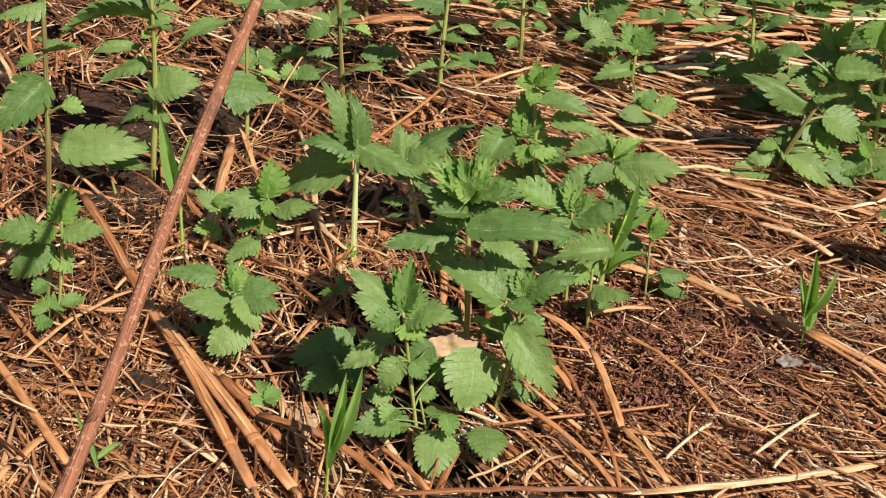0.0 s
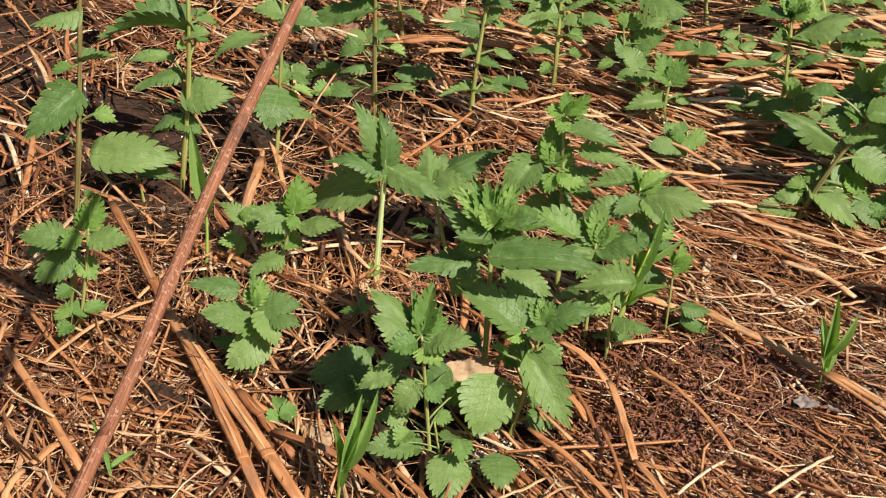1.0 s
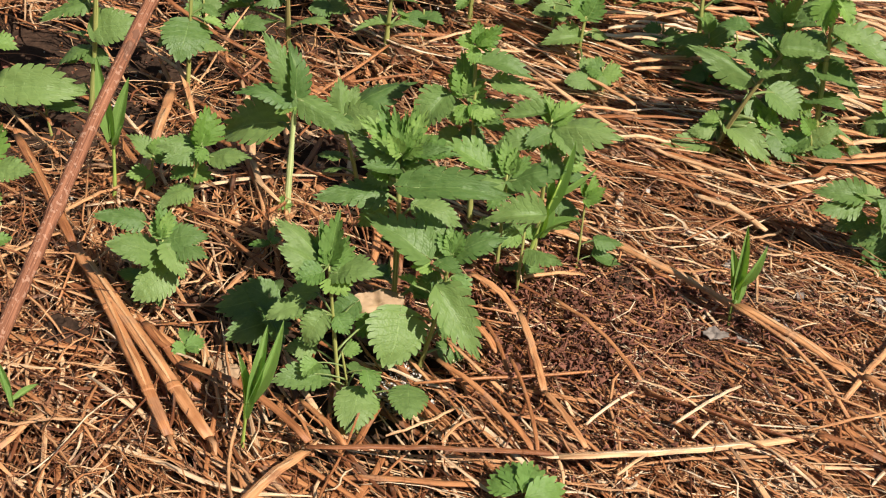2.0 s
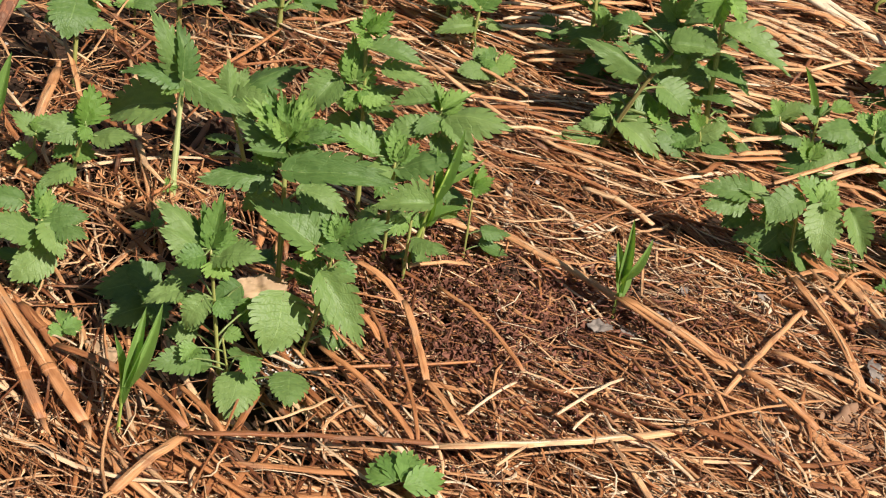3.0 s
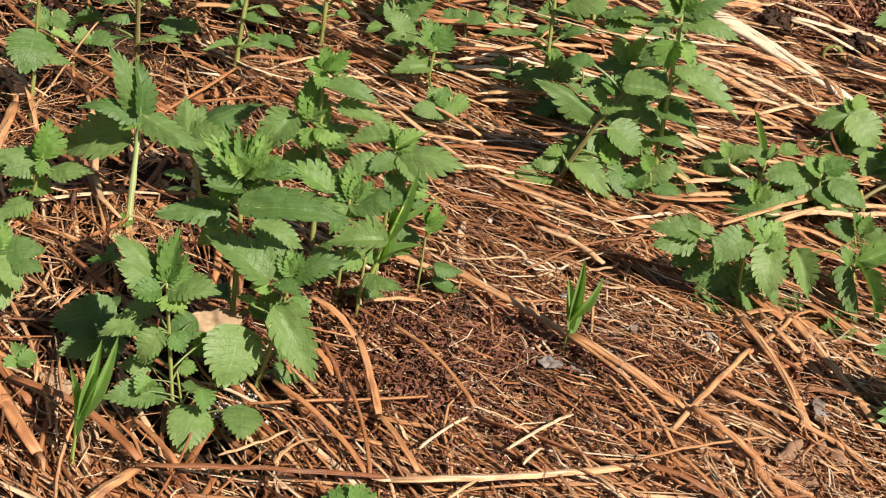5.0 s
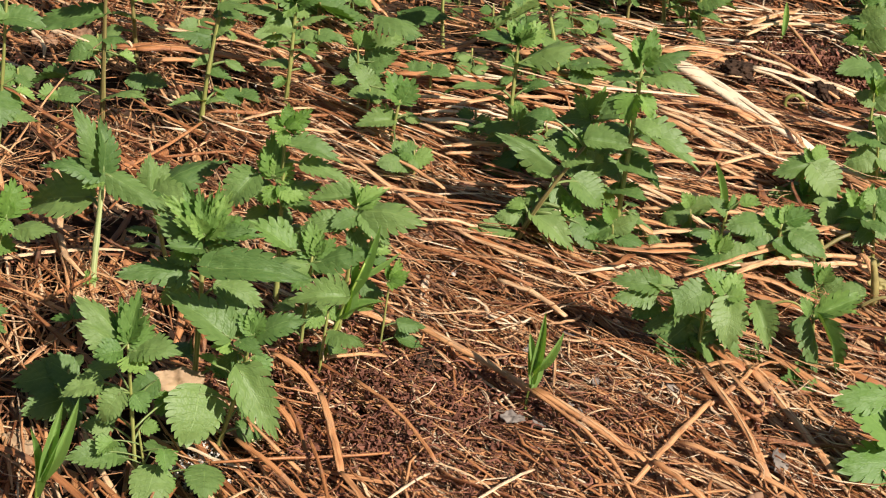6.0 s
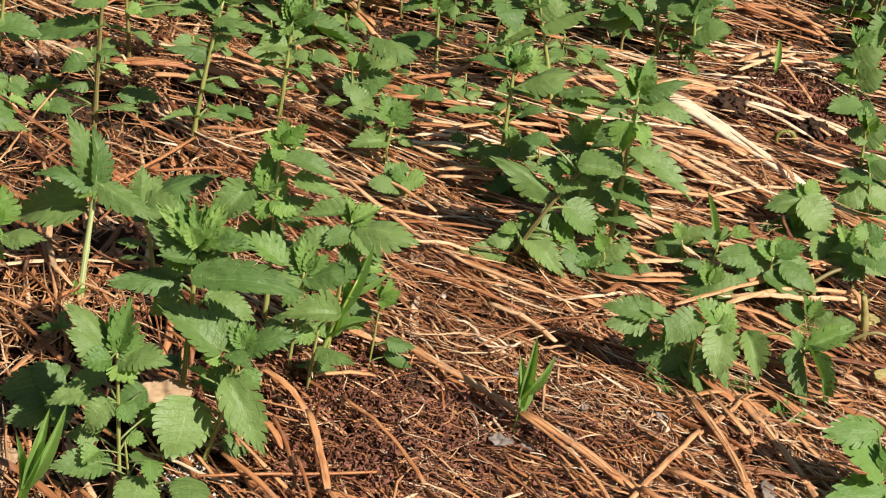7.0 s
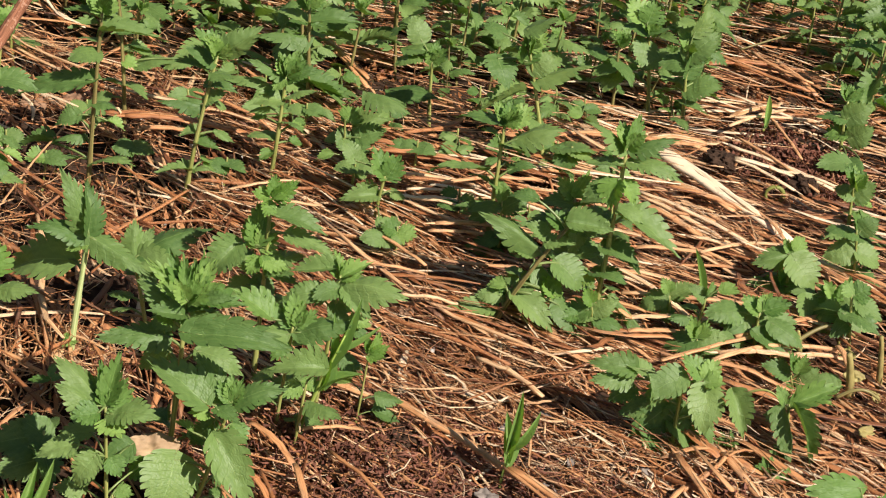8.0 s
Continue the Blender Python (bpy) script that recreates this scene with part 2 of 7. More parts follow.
# ---- leaf meshes: unit length along y, unit width across x ----
def leaf_mesh(name, mat, seed, teeth=9, arch=0.06, cup=0.10, wave=0.02, lobes=0.12, widest=0.34, tooth=0.122, full=0.86, ridge=0.021, veins=6, slant=1.3, fine=True):
    """A toothed blade: blunt teeth that point to the tip, a folded midrib and softly swollen strips between the veins."""
    rnd = random.Random(seed)
    shape = ((0.0, -1.0, 0.0), (0.30, 0.25, 0.10), (0.62, 0.9, 0.30), (0.86, 0.75, 0.55)) if fine else ((0.0, -0.9, 0.0), (0.4, 0.5, 0.12), (0.8, 0.9, 0.45))
    cols = (-1.0, -0.82, -0.55, -0.27, 0.0, 0.27, 0.55, 0.82, 1.0) if fine else (-1.0, -0.6, 0.0, 0.6, 1.0)
    levels = [((k + f) / teeth, out, ahead) for k in range(teeth) for f, out, ahead in shape] + [(1.0, 0.0, 0.0)]
    size = [[0.55 + 0.9 * rnd.random() for _ in range(teeth + 1)] for _ in (0, 1)]
    bend = math.log(0.5) / math.log(widest)
    ph, lean, curl = rnd.uniform(0, 6), rnd.uniform(-0.09, 0.09), rnd.uniform(-0.14, 0.03)
    verts, uvs = [], []
    for r, (v, out, ahead) in enumerate(levels):
        w = 0.5 * max(math.sin(math.pi * min(1, v) ** bend), 0.0) ** full + 0.006
        for c in cols:
            x, y = c * w, v
            if abs(c) == 1.0:
                k = tooth * size[c > 0][min(teeth, int(v * teeth + 0.01))] * min(1.0, 3.2 * w)
                x += c * k * out * (1.2 - 0.7 * v)
                y += ahead * (0.9 + 0.7 * v) / teeth
            y -= lobes * abs(c) * (1 - v) ** 3
            swell = math.cos(2 * math.pi * (v * veins - abs(c) * slant)) * ridge * abs(c) * (1.15 - 0.75 * abs(c))
            z = arch * 4 * v * (1 - v) + cup * abs(x) * 2 * (1 - v * 0.5) + swell + curl * v ** 3
            z += 0.035 * noise.noise((x * 3.5, y * 3.5, seed * 3.1)) + 0.012 * noise.noise((x * 11, y * 11, seed * 1.7))
            z += wave * math.sin(7 * v + ph + (2.4 if c > 0 else 0)) * c * c
            x += lean * v * v
            verts.append((x, y, z))
            uvs.append((c, v))
    n = len(cols)
    faces = [[r * n + c, r * n + c + 1, (r + 1) * n + c + 1, (r + 1) * n + c] for r in range(len(levels) - 1) for c in range(n - 1)]
    return mesh_from(name, verts, faces, mat, uvs)


def blade_mesh(name, mat, seed, fold=0.35, arch=0.05):
    rnd = random.Random(seed)
    verts, uvs, cols = [], [], (-1.0, -0.5, 0.0, 0.5, 1.0)
    bend = rnd.uniform(-0.04, 0.04)
    for r in range(13):
        v = r / 12
        w = 0.5 * max(0.02, (0.35 + 0.65 * math.sin(math.pi * min(1, v * 1.25) / 2)) * (1 - max(0, v - 0.3) / 0.7) ** 0.75)
        for c in cols:
            verts.append((c * w + bend * math.sin(math.pi * v), v, arch * 4 * v * (1 - v) + fold * abs(c) * w))
            uvs.append((c, v))
    faces = [[r * 5 + c, r * 5 + c + 1, r * 5 + c + 6, r * 5 + c + 5] for r in range(12) for c in range(4)]
    return mesh_from(name, verts, faces, mat, uvs)


CUPS = (0.16, -0.14, 0.05, -0.26, 0.28, -0.06)
LEAVES = [leaf_mesh("nettle_leaf", M_LEAF, i, teeth=8 + i % 3, arch=0.03 + 0.03 * (i % 4), cup=CUPS[i % 6], wave=0.018 + 0.010 * (i % 3), widest=0.26 + 0.02 * (i % 4)) for i in range(12)]
WILD = [leaf_mesh("nettle_leaf", M_LEAF, 20 + i, teeth=6, tooth=0.15, arch=0.03 + 0.03 * (i % 4), cup=CUPS[i % 6], wave=0.02 + 0.008 * (i % 3), widest=0.28, fine=False) for i in range(12)]
ROUND = [leaf_mesh("nettle_leaf", M_LEAF, 80 + i, teeth=8 + i % 2, arch=0.04 + 0.02 * i, cup=(0.06, -0.08, 0.1, -0.04)[i], wave=0.02, lobes=0.20, widest=0.31,
                   tooth=0.085, full=0.68) for i in range(4)]
YOUNG, FRESH = [[leaf_mesh("young_leaf", skin, 40 + i, teeth=7, tooth=0.19, full=0.95, arch=0.03, cup=0.08 + 0.06 * i, wave=0.03, lobes=0.04, widest=0.38, ridge=0.030, veins=5, slant=1.35) for i in range(4)]
                for skin in (M_YOUNG, M_FRESH)]
LOBED = [leaf_mesh("lobed_leaf", M_SEEDLING, 60 + i, teeth=5, ridge=0.004, arch=0.05, cup=0.08, wave=0.03, lobes=0.14, widest=0.45, tooth=0.16, full=0.7) for i in range(4)]
BROAD = [leaf_mesh("broad_leaf", M_SEEDLING, 70 + i, teeth=6, tooth=0.13, ridge=0.012, arch=0.05, cup=0.10 - 0.1 * i, wave=0.025, lobes=0.16, widest=0.42, full=0.7) for i in range(3)]
BLADES = [blade_mesh("blade", M_BLADE, i, 0.25 + 0.12 * i, 0.03 * i) for i in range(4)]
rand = random.Random(5)

LABELS = {
    "tall": "tall green stinging nettle growing out of straw",
    "wild": "upright green stinging nettle in a dense stand",
    "small": "young green stinging nettle low in the straw",
    "bushy": "bushy stinging nettle with dense serrated leaves",
    "pale": "nettle-like plant with thick pale stem and broad leaves",
    "broad": "low bright green plant with broad toothed leaves",
    "oblique": "leaning stinging nettle with slanting olive stem",
    "sprig": "small young nettle with few bright green leaves",
    "shoot": "slim fresh green shoot with narrow pointed blades",
    "seedling": "tiny light green seedling with lobed leaves",
}
NAMES = {"shoot": "grass_shoot", "seedling": "seedling", "broad": "broad_leaved_plant"}
STEMS = {}


def nettle(kind, base, top, r):
    """A plant: an empty at its foot and its stem; leaf() hangs leaves on it."""
    x, y = base
    foot = Vector((x, y, gz(x, y) - 0.004))
    p = new(NAMES.get(kind, "nettle_plant"))
    p.empty_display_size = 0.02
    p.location = foot
    tagged(p, LABELS[kind], {"shoot": "shoot", "seedling": "seedling", "broad": "plant"}.get(kind, "nettle"), {"shoot": "green shoots", "seedling": "seedlings", "broad": ""}.get(kind, "nettles"))
    reach = Vector(top) - foot
    bow = Vector((rand.uniform(-1, 1), rand.uniform(-1, 1), 0)) * reach.length * (0.02 if kind != "oblique" else 0.05)
    steps = 14
    path = [reach * (i / (steps - 1)) + bow * math.sin(math.pi * i / (steps - 1)) for i in range(steps)]
    radii = [r * (1.1 - 0.5 * i / (steps - 1)) * (1.22 if i % 4 == 3 else 1.0) for i in range(steps)]
    mat = {"pale": M_STEM_PALE, "bushy": M_STEM, "small": M_STEM, "shoot": M_STEM_SHOOT, "seedling": M_STEM_PALE, "oblique": M_STEM_RED}.get(kind, M_STEM if rand.random() < 0.75 else M_STEM_RED)
    v, f, uv = tubes([path], [radii], 8)
    part("stem", mesh_from("stem", v, f, mat, uv), p)
    STEMS[p.name] = (path, kind, r)
    if kind in ("tall", "wild"):
        for i in range(5):
            a = rand.uniform(0, 6.28)
            d = Vector((math.cos(a), math.sin(a), 1.3)).normalized() * rand.uniform(0.012, 0.02)
            leaf(p, Vector(top), Vector(top) + d, 0.011, True)
    for i in range({"tall": 5, "oblique": 12, "small": 4, "bushy": 6}.get(kind, 0)):
        t = rand.uniform(0.25, 0.8)
        at = foot + reach * t
        if at.z < 0.02:
            continue
        a = rand.uniform(-0.2, 3.34)
        out = Vector((math.cos(a), math.sin(a), rand.uniform(-0.3, 0.25)))
        ln = rand.uniform(0.012, 0.019)
        leaf(p, at + out * 0.010, at + out * (0.010 + ln) + Vector((0, 0, -0.005)), ln * rand.uniform(0.6, 0.8))
    return p


def leaf(p, base, tip, width, young=False, stalks=True, face=None, rounded=False):
    """One leaf on plant p from its base to its tip, with a stalk to the stem."""
    path, kind, r = STEMS[p.name]
    base, tip = Vector(base) - p.location, Vector(tip) - p.location
    y = tip - base
    length = y.length
    y.normalize()
    upright = y.z
    lean = Vector((0.35, -0.8, 0.6)) if upright >= 0.6 else Vector((0.15, -0.15, 1.0)) if kind in ("tall", "wild") else Vector((0.2, -0.5, 1.0))
    lean += Vector((rand.uniform(-0.4, 0.5), rand.uniform(-0.4, 0.35), 0))
    lean = Vector(face) if face else lean
    z = (lean - y * lean.dot(y)).normalized()
    x = y.cross(z)
    if kind == "shoot":
        me, name = rand.choice(BLADES), "blade"
    elif kind == "broad":
        me, name = rand.choice(BROAD), "leaf"
    elif kind == "seedling":
        me, name = rand.choice(LOBED), "leaf"
    elif young or length < 0.014:
        me, name = rand.choice(FRESH if young == 2 else YOUNG), "leaf"
    elif rounded or width > 0.74 * length:
        me, name = rand.choice(ROUND), "leaf"
    else:
        me, name = rand.choice(WILD if kind == "wild" else LEAVES), "leaf"
    width *= 1.08 if kind == "shoot" else 0.98
    m = Matrix((x * width, y * length, z * length)).transposed().to_4x4()
    m.translation = base
    part(name, me, p, m)
    near = min(path, key=lambda q: (q - base - Vector((0, 0, -0.004))).length)
    gap = (base - near).length
    if stalks and 0.004 < gap:
        mid = (near + base) / 2 + Vector((0, 0, 0.12 * gap))
        pts = [near * (1 - t) ** 2 + mid * 2 * t * (1 - t) + base * t * t for t in (0, 0.25, 0.5, 0.75, 1)]
        pts.append(base + y * length * 0.08 + z * length * 0.01)
        k = min(r * 0.5, 0.0011)
        v, f, uv = tubes([pts], [[k * 1.2, k, k, k * 0.9, k * 0.85, k * 0.5]], 6)
        part("leaf_stalk", mesh_from("leaf_stalk", v, f, M_PETIOLE, uv), p)


# ---- ground: one sheet to the horizon ----
def spread(n, half, far):
    t = np.linspace(-1, 1, n)
    return half * t + (far - half) * np.sign(t) * np.abs(t) ** 25


gx, gy = 0.2 + spread(181, 1.3, 400), 0.5 + spread(181, 1.4, 400)
gverts = [(x, y, gz(x, y) + (0.003 * noise.noise((x * 70, y * 70, 4)) if abs(x) < 2 else 0)) for y in gy for x in gx]
gfaces = [[j * 181 + i, j * 181 + i + 1, (j + 1) * 181 + i + 1, (j + 1) * 181 + i] for j in range(180) for i in range(180)]
ground = new("ground", mesh_from("ground", gverts, gfaces, M_SOIL))
tagged(ground, "dark crumbly humus soil under the dead stalks", "ground", kind="structure")


# ---- plants, each leaf where it grows ----
p = nettle("tall", (-0.225, 0.032), (-0.204, 0.035, 0.228), 0.0018)
leaf(p, (-0.212, 0.033, 0.158), (-0.231, 0.013, 0.138), 0.0200, face=(0.3, -0.9, 0.5))
leaf(p, (-0.207, 0.035, 0.205), (-0.230, 0.027, 0.198), 0.0136)
leaf(p, (-0.205, 0.035, 0.218), (-0.218, 0.039, 0.222), 0.0129)
leaf(p, (-0.204, 0.035, 0.218), (-0.192, 0.039, 0.224), 0.0117)
leaf(p, (-0.207, 0.035, 0.175), (-0.190, 0.039, 0.178), 0.0090)
leaf(p, (-0.212, 0.035, 0.171), (-0.224, 0.035, 0.167), 0.0066)
p = nettle("sprig", (-0.221, 0.026), (-0.219, 0.026, 0.022), 0.0008)
leaf(p, (-0.217, 0.014, 0.024), (-0.226, 0.021, 0.024), 0.0119)
leaf(p, (-0.216, 0.017, 0.024), (-0.211, 0.027, 0.024), 0.0100)
leaf(p, (-0.214, 0.006, 0.024), (-0.218, -0.005, 0.024), 0.0086)
leaf(p, (-0.211, 0.021, 0.024), (-0.200, 0.029, 0.024), 0.0080)
p = nettle("tall", (-0.204, 0.217), (-0.194, 0.217, 0.160), 0.0019)
leaf(p, (-0.197, 0.217, 0.116), (-0.250, 0.207, 0.115), 0.0226)
leaf(p, (-0.196, 0.217, 0.113), (-0.182, 0.217, 0.117), 0.0124)
leaf(p, (-0.196, 0.215, 0.070), (-0.167, 0.213, 0.077), 0.0224, face=(0.2, -0.75, 0.7), rounded=True)
leaf(p, (-0.203, 0.219, 0.053), (-0.225, 0.213, 0.039), 0.0166)
leaf(p, (-0.203, 0.223, 0.083), (-0.232, 0.217, 0.073), 0.0134)
leaf(p, (-0.210, 0.227, 0.091), (-0.244, 0.223, 0.085), 0.0112)
leaf(p, (-0.203, 0.219, 0.049), (-0.187, 0.211, 0.047), 0.0136)
leaf(p, (-0.197, 0.217, 0.106), (-0.201, 0.213, 0.105), 0.0073)
leaf(p, (-0.207, 0.221, 0.025), (-0.223, 0.217, 0.021), 0.0115)
p = nettle("tall", (-0.145, 0.254), (-0.139, 0.255, 0.152), 0.0014)
leaf(p, (-0.143, 0.254, 0.060), (-0.144, 0.233, 0.044), 0.0303)
leaf(p, (-0.156, 0.251, 0.101), (-0.183, 0.231, 0.092), 0.0167)
leaf(p, (-0.140, 0.254, 0.116), (-0.115, 0.254, 0.115), 0.0199)
leaf(p, (-0.141, 0.254, 0.047), (-0.116, 0.253, 0.044), 0.0112)
leaf(p, (-0.141, 0.254, 0.118), (-0.158, 0.251, 0.122), 0.0159)
p = nettle("small", (-0.046, -0.012), (-0.045, -0.012, 0.032), 0.0010)
leaf(p, (-0.044, -0.012, 0.028), (-0.071, -0.021, 0.027), 0.0228)
leaf(p, (-0.042, -0.027, 0.024), (-0.062, -0.042, 0.024), 0.0190)
leaf(p, (-0.043, -0.012, 0.028), (-0.057, -0.012, 0.036), 0.0158)
leaf(p, (-0.043, -0.022, 0.024), (-0.033, -0.046, 0.024), 0.0158)
p = nettle("pale", (-0.055, 0.116), (-0.051, 0.117, 0.083), 0.0022)
leaf(p, (-0.052, 0.117, 0.087), (-0.068, 0.121, 0.123), 0.0156)
leaf(p, (-0.051, 0.117, 0.087), (-0.056, 0.125, 0.116), 0.0135)
leaf(p, (-0.053, 0.117, 0.083), (-0.084, 0.111, 0.091), 0.0136)
leaf(p, (-0.048, 0.115, 0.085), (-0.013, 0.105, 0.073), 0.0149)
leaf(p, (-0.059, 0.125, 0.063), (-0.098, 0.139, 0.045), 0.0269)
leaf(p, (-0.050, 0.117, 0.081), (-0.061, 0.111, 0.077), 0.0095)
leaf(p, (-0.055, 0.117, 0.013), (-0.057, 0.105, 0.014), 0.0077)
p = nettle("bushy", (0.022, -0.012), (0.021, -0.012, 0.129), 0.0017)
leaf(p, (0.021, -0.012, 0.127), (0.012, -0.008, 0.141), 0.0064, True)
leaf(p, (0.021, -0.012, 0.128), (0.016, -0.006, 0.149), 0.0070, True)
leaf(p, (0.022, -0.012, 0.128), (0.023, -0.006, 0.147), 0.0070, True)
leaf(p, (0.022, -0.012, 0.128), (0.029, -0.010, 0.144), 0.0070, True)
leaf(p, (0.021, -0.012, 0.126), (0.004, -0.010, 0.141), 0.0082, True)
leaf(p, (0.023, -0.012, 0.126), (0.037, -0.014, 0.140), 0.0082, True)
leaf(p, (0.020, -0.014, 0.128), (0.007, -0.020, 0.137), 0.0087, True)
leaf(p, (0.022, -0.018, 0.130), (0.019, -0.018, 0.144), 0.0069, True)
leaf(p, (0.023, -0.017, 0.129), (0.026, -0.018, 0.143), 0.0064, True)
leaf(p, (0.024, -0.014, 0.125), (0.044, -0.018, 0.136), 0.0099)
leaf(p, (0.019, -0.006, 0.120), (-0.002, -0.002, 0.119), 0.0135)
leaf(p, (0.019, -0.008, 0.117), (0.005, -0.010, 0.107), 0.0153)
leaf(p, (0.025, -0.016, 0.123), (0.040, -0.022, 0.128), 0.0087)
leaf(p, (0.030, -0.040, 0.124), (0.075, -0.046, 0.130), 0.0168, face=(0.25, -0.6, 0.85), rounded=True)
leaf(p, (0.013, -0.012, 0.103), (-0.020, -0.020, 0.103), 0.0160)
leaf(p, (0.031, -0.008, 0.095), (0.055, -0.012, 0.088), 0.0155)
leaf(p, (0.017, -0.016, 0.115), (0.025, -0.024, 0.118), 0.0070)
leaf(p, (0.016, -0.016, 0.116), (0.008, -0.022, 0.120), 0.0076)
leaf(p, (0.021, -0.012, 0.127), (-0.000, -0.008, 0.144), 0.0099, True)
leaf(p, (0.023, -0.012, 0.127), (0.033, -0.008, 0.149), 0.0093, True)
leaf(p, (0.021, -0.010, 0.126), (0.009, -0.004, 0.148), 0.0088, True)
leaf(p, (0.022, -0.010, 0.126), (0.026, -0.004, 0.152), 0.0088, True)
leaf(p, (0.026, -0.014, 0.128), (0.050, -0.016, 0.133), 0.0122, True)
leaf(p, (0.017, -0.014, 0.123), (-0.004, -0.010, 0.132), 0.0134)
leaf(p, (0.022, -0.020, 0.131), (0.015, -0.024, 0.144), 0.0081, True)
leaf(p, (0.023, -0.020, 0.130), (0.031, -0.024, 0.142), 0.0081, True)
leaf(p, (0.020, -0.018, 0.121), (0.004, -0.026, 0.125), 0.0105)
leaf(p, (0.013, -0.006, 0.092), (0.002, -0.012, 0.082), 0.0120)
leaf(p, (0.025, 0.000, 0.078), (0.014, -0.006, 0.071), 0.0122)
p = nettle("small", (0.036, -0.036), (0.052, -0.035, 0.085), 0.0013)
leaf(p, (0.039, -0.039, 0.084), (0.009, -0.031, 0.099), 0.0210)
leaf(p, (0.047, -0.031, 0.084), (0.031, -0.023, 0.101), 0.0152)
leaf(p, (0.054, -0.035, 0.083), (0.078, -0.031, 0.095), 0.0158)
leaf(p, (0.053, -0.035, 0.085), (0.051, -0.031, 0.097), 0.0082, True)
leaf(p, (0.053, -0.035, 0.084), (0.057, -0.033, 0.097), 0.0064, True)
leaf(p, (0.046, -0.039, 0.081), (0.059, -0.047, 0.081), 0.0099)
leaf(p, (0.035, -0.035, 0.062), (0.026, -0.035, 0.067), 0.0050)
leaf(p, (0.048, -0.041, 0.064), (0.072, -0.055, 0.037), 0.0194)
leaf(p, (0.028, -0.041, 0.047), (0.026, -0.059, 0.027), 0.0315)
leaf(p, (0.052, -0.037, 0.085), (0.045, -0.033, 0.094), 0.0070, True)
leaf(p, (0.045, -0.023, 0.062), (0.034, -0.027, 0.049), 0.0120)
leaf(p, (0.054, -0.023, 0.063), (0.063, -0.029, 0.056), 0.0102)
leaf(p, (0.042, -0.039, 0.078), (0.033, -0.045, 0.080), 0.0088)
p = nettle("small", (0.002, -0.061), (-0.008, -0.061, 0.087), 0.0012)
leaf(p, (-0.012, -0.061, 0.090), (-0.035, -0.055, 0.106), 0.0159)
leaf(p, (-0.014, -0.065, 0.088), (-0.032, -0.065, 0.097), 0.0142)
leaf(p, (-0.008, -0.061, 0.088), (-0.005, -0.055, 0.114), 0.0108, True)
leaf(p, (-0.009, -0.061, 0.088), (-0.013, -0.055, 0.108), 0.0085, True)
leaf(p, (-0.007, -0.061, 0.088), (0.001, -0.057, 0.102), 0.0068, True)
leaf(p, (-0.005, -0.063, 0.084), (0.018, -0.069, 0.091), 0.0182)
leaf(p, (-0.007, -0.067, 0.083), (0.002, -0.077, 0.081), 0.0136)
leaf(p, (-0.010, -0.067, 0.087), (-0.022, -0.073, 0.085), 0.0119)
leaf(p, (-0.021, -0.061, 0.062), (-0.039, -0.069, 0.056), 0.0127)
leaf(p, (-0.010, -0.065, 0.059), (-0.018, -0.071, 0.044), 0.0127)
leaf(p, (-0.003, -0.063, 0.058), (0.004, -0.067, 0.051), 0.0104)
leaf(p, (-0.015, -0.051, 0.027), (-0.030, -0.053, 0.028), 0.0108)
leaf(p, (0.001, -0.053, 0.031), (0.010, -0.055, 0.031), 0.0077)
leaf(p, (-0.016, -0.041, 0.056), (-0.033, -0.041, 0.050), 0.0130)
leaf(p, (0.004, -0.039, 0.050), (-0.008, -0.045, 0.041), 0.0137)
leaf(p, (0.015, -0.037, 0.041), (0.007, -0.041, 0.031), 0.0120)
leaf(p, (-0.007, -0.059, 0.085), (-0.018, -0.053, 0.099), 0.0086, True)
leaf(p, (-0.007, -0.061, 0.086), (0.004, -0.057, 0.096), 0.0085, True)
p = nettle("small", (0.013, -0.074), (0.002, -0.075, 0.044), 0.0009)
leaf(p, (-0.011, -0.075, 0.029), (-0.031, -0.085, 0.029), 0.0151)
leaf(p, (-0.010, -0.077, 0.038), (-0.016, -0.085, 0.035), 0.0098)
leaf(p, (0.015, -0.077, 0.036), (0.019, -0.087, 0.030), 0.0098)
leaf(p, (0.012, -0.081, 0.024), (0.009, -0.099, 0.014), 0.0209)
leaf(p, (0.037, -0.075, 0.025), (0.038, -0.095, 0.024), 0.0192)
leaf(p, (0.018, -0.079, 0.021), (0.021, -0.087, 0.016), 0.0064)
p = nettle("bushy", (0.060, 0.111), (0.053, 0.111, 0.133), 0.0016)
leaf(p, (0.054, 0.111, 0.133), (0.067, 0.115, 0.144), 0.0098, 2)
leaf(p, (0.052, 0.111, 0.133), (0.042, 0.111, 0.135), 0.0104, 2)
leaf(p, (0.053, 0.109, 0.133), (0.051, 0.103, 0.125), 0.0085, 2)
leaf(p, (0.054, 0.111, 0.134), (0.054, 0.115, 0.146), 0.0085, 2)
leaf(p, (0.054, 0.109, 0.133), (0.063, 0.105, 0.137), 0.0078, 2)
leaf(p, (0.049, 0.111, 0.100), (0.046, 0.117, 0.124), 0.0146, True)
leaf(p, (0.050, 0.111, 0.101), (0.053, 0.115, 0.117), 0.0086, True)
leaf(p, (0.058, 0.109, 0.123), (0.087, 0.105, 0.118), 0.0138)
leaf(p, (0.067, 0.107, 0.113), (0.096, 0.101, 0.109), 0.0145)
leaf(p, (0.052, 0.108, 0.095), (0.046, 0.103, 0.086), 0.0086, 2)
leaf(p, (0.053, 0.108, 0.096), (0.057, 0.103, 0.088), 0.0073, 2)
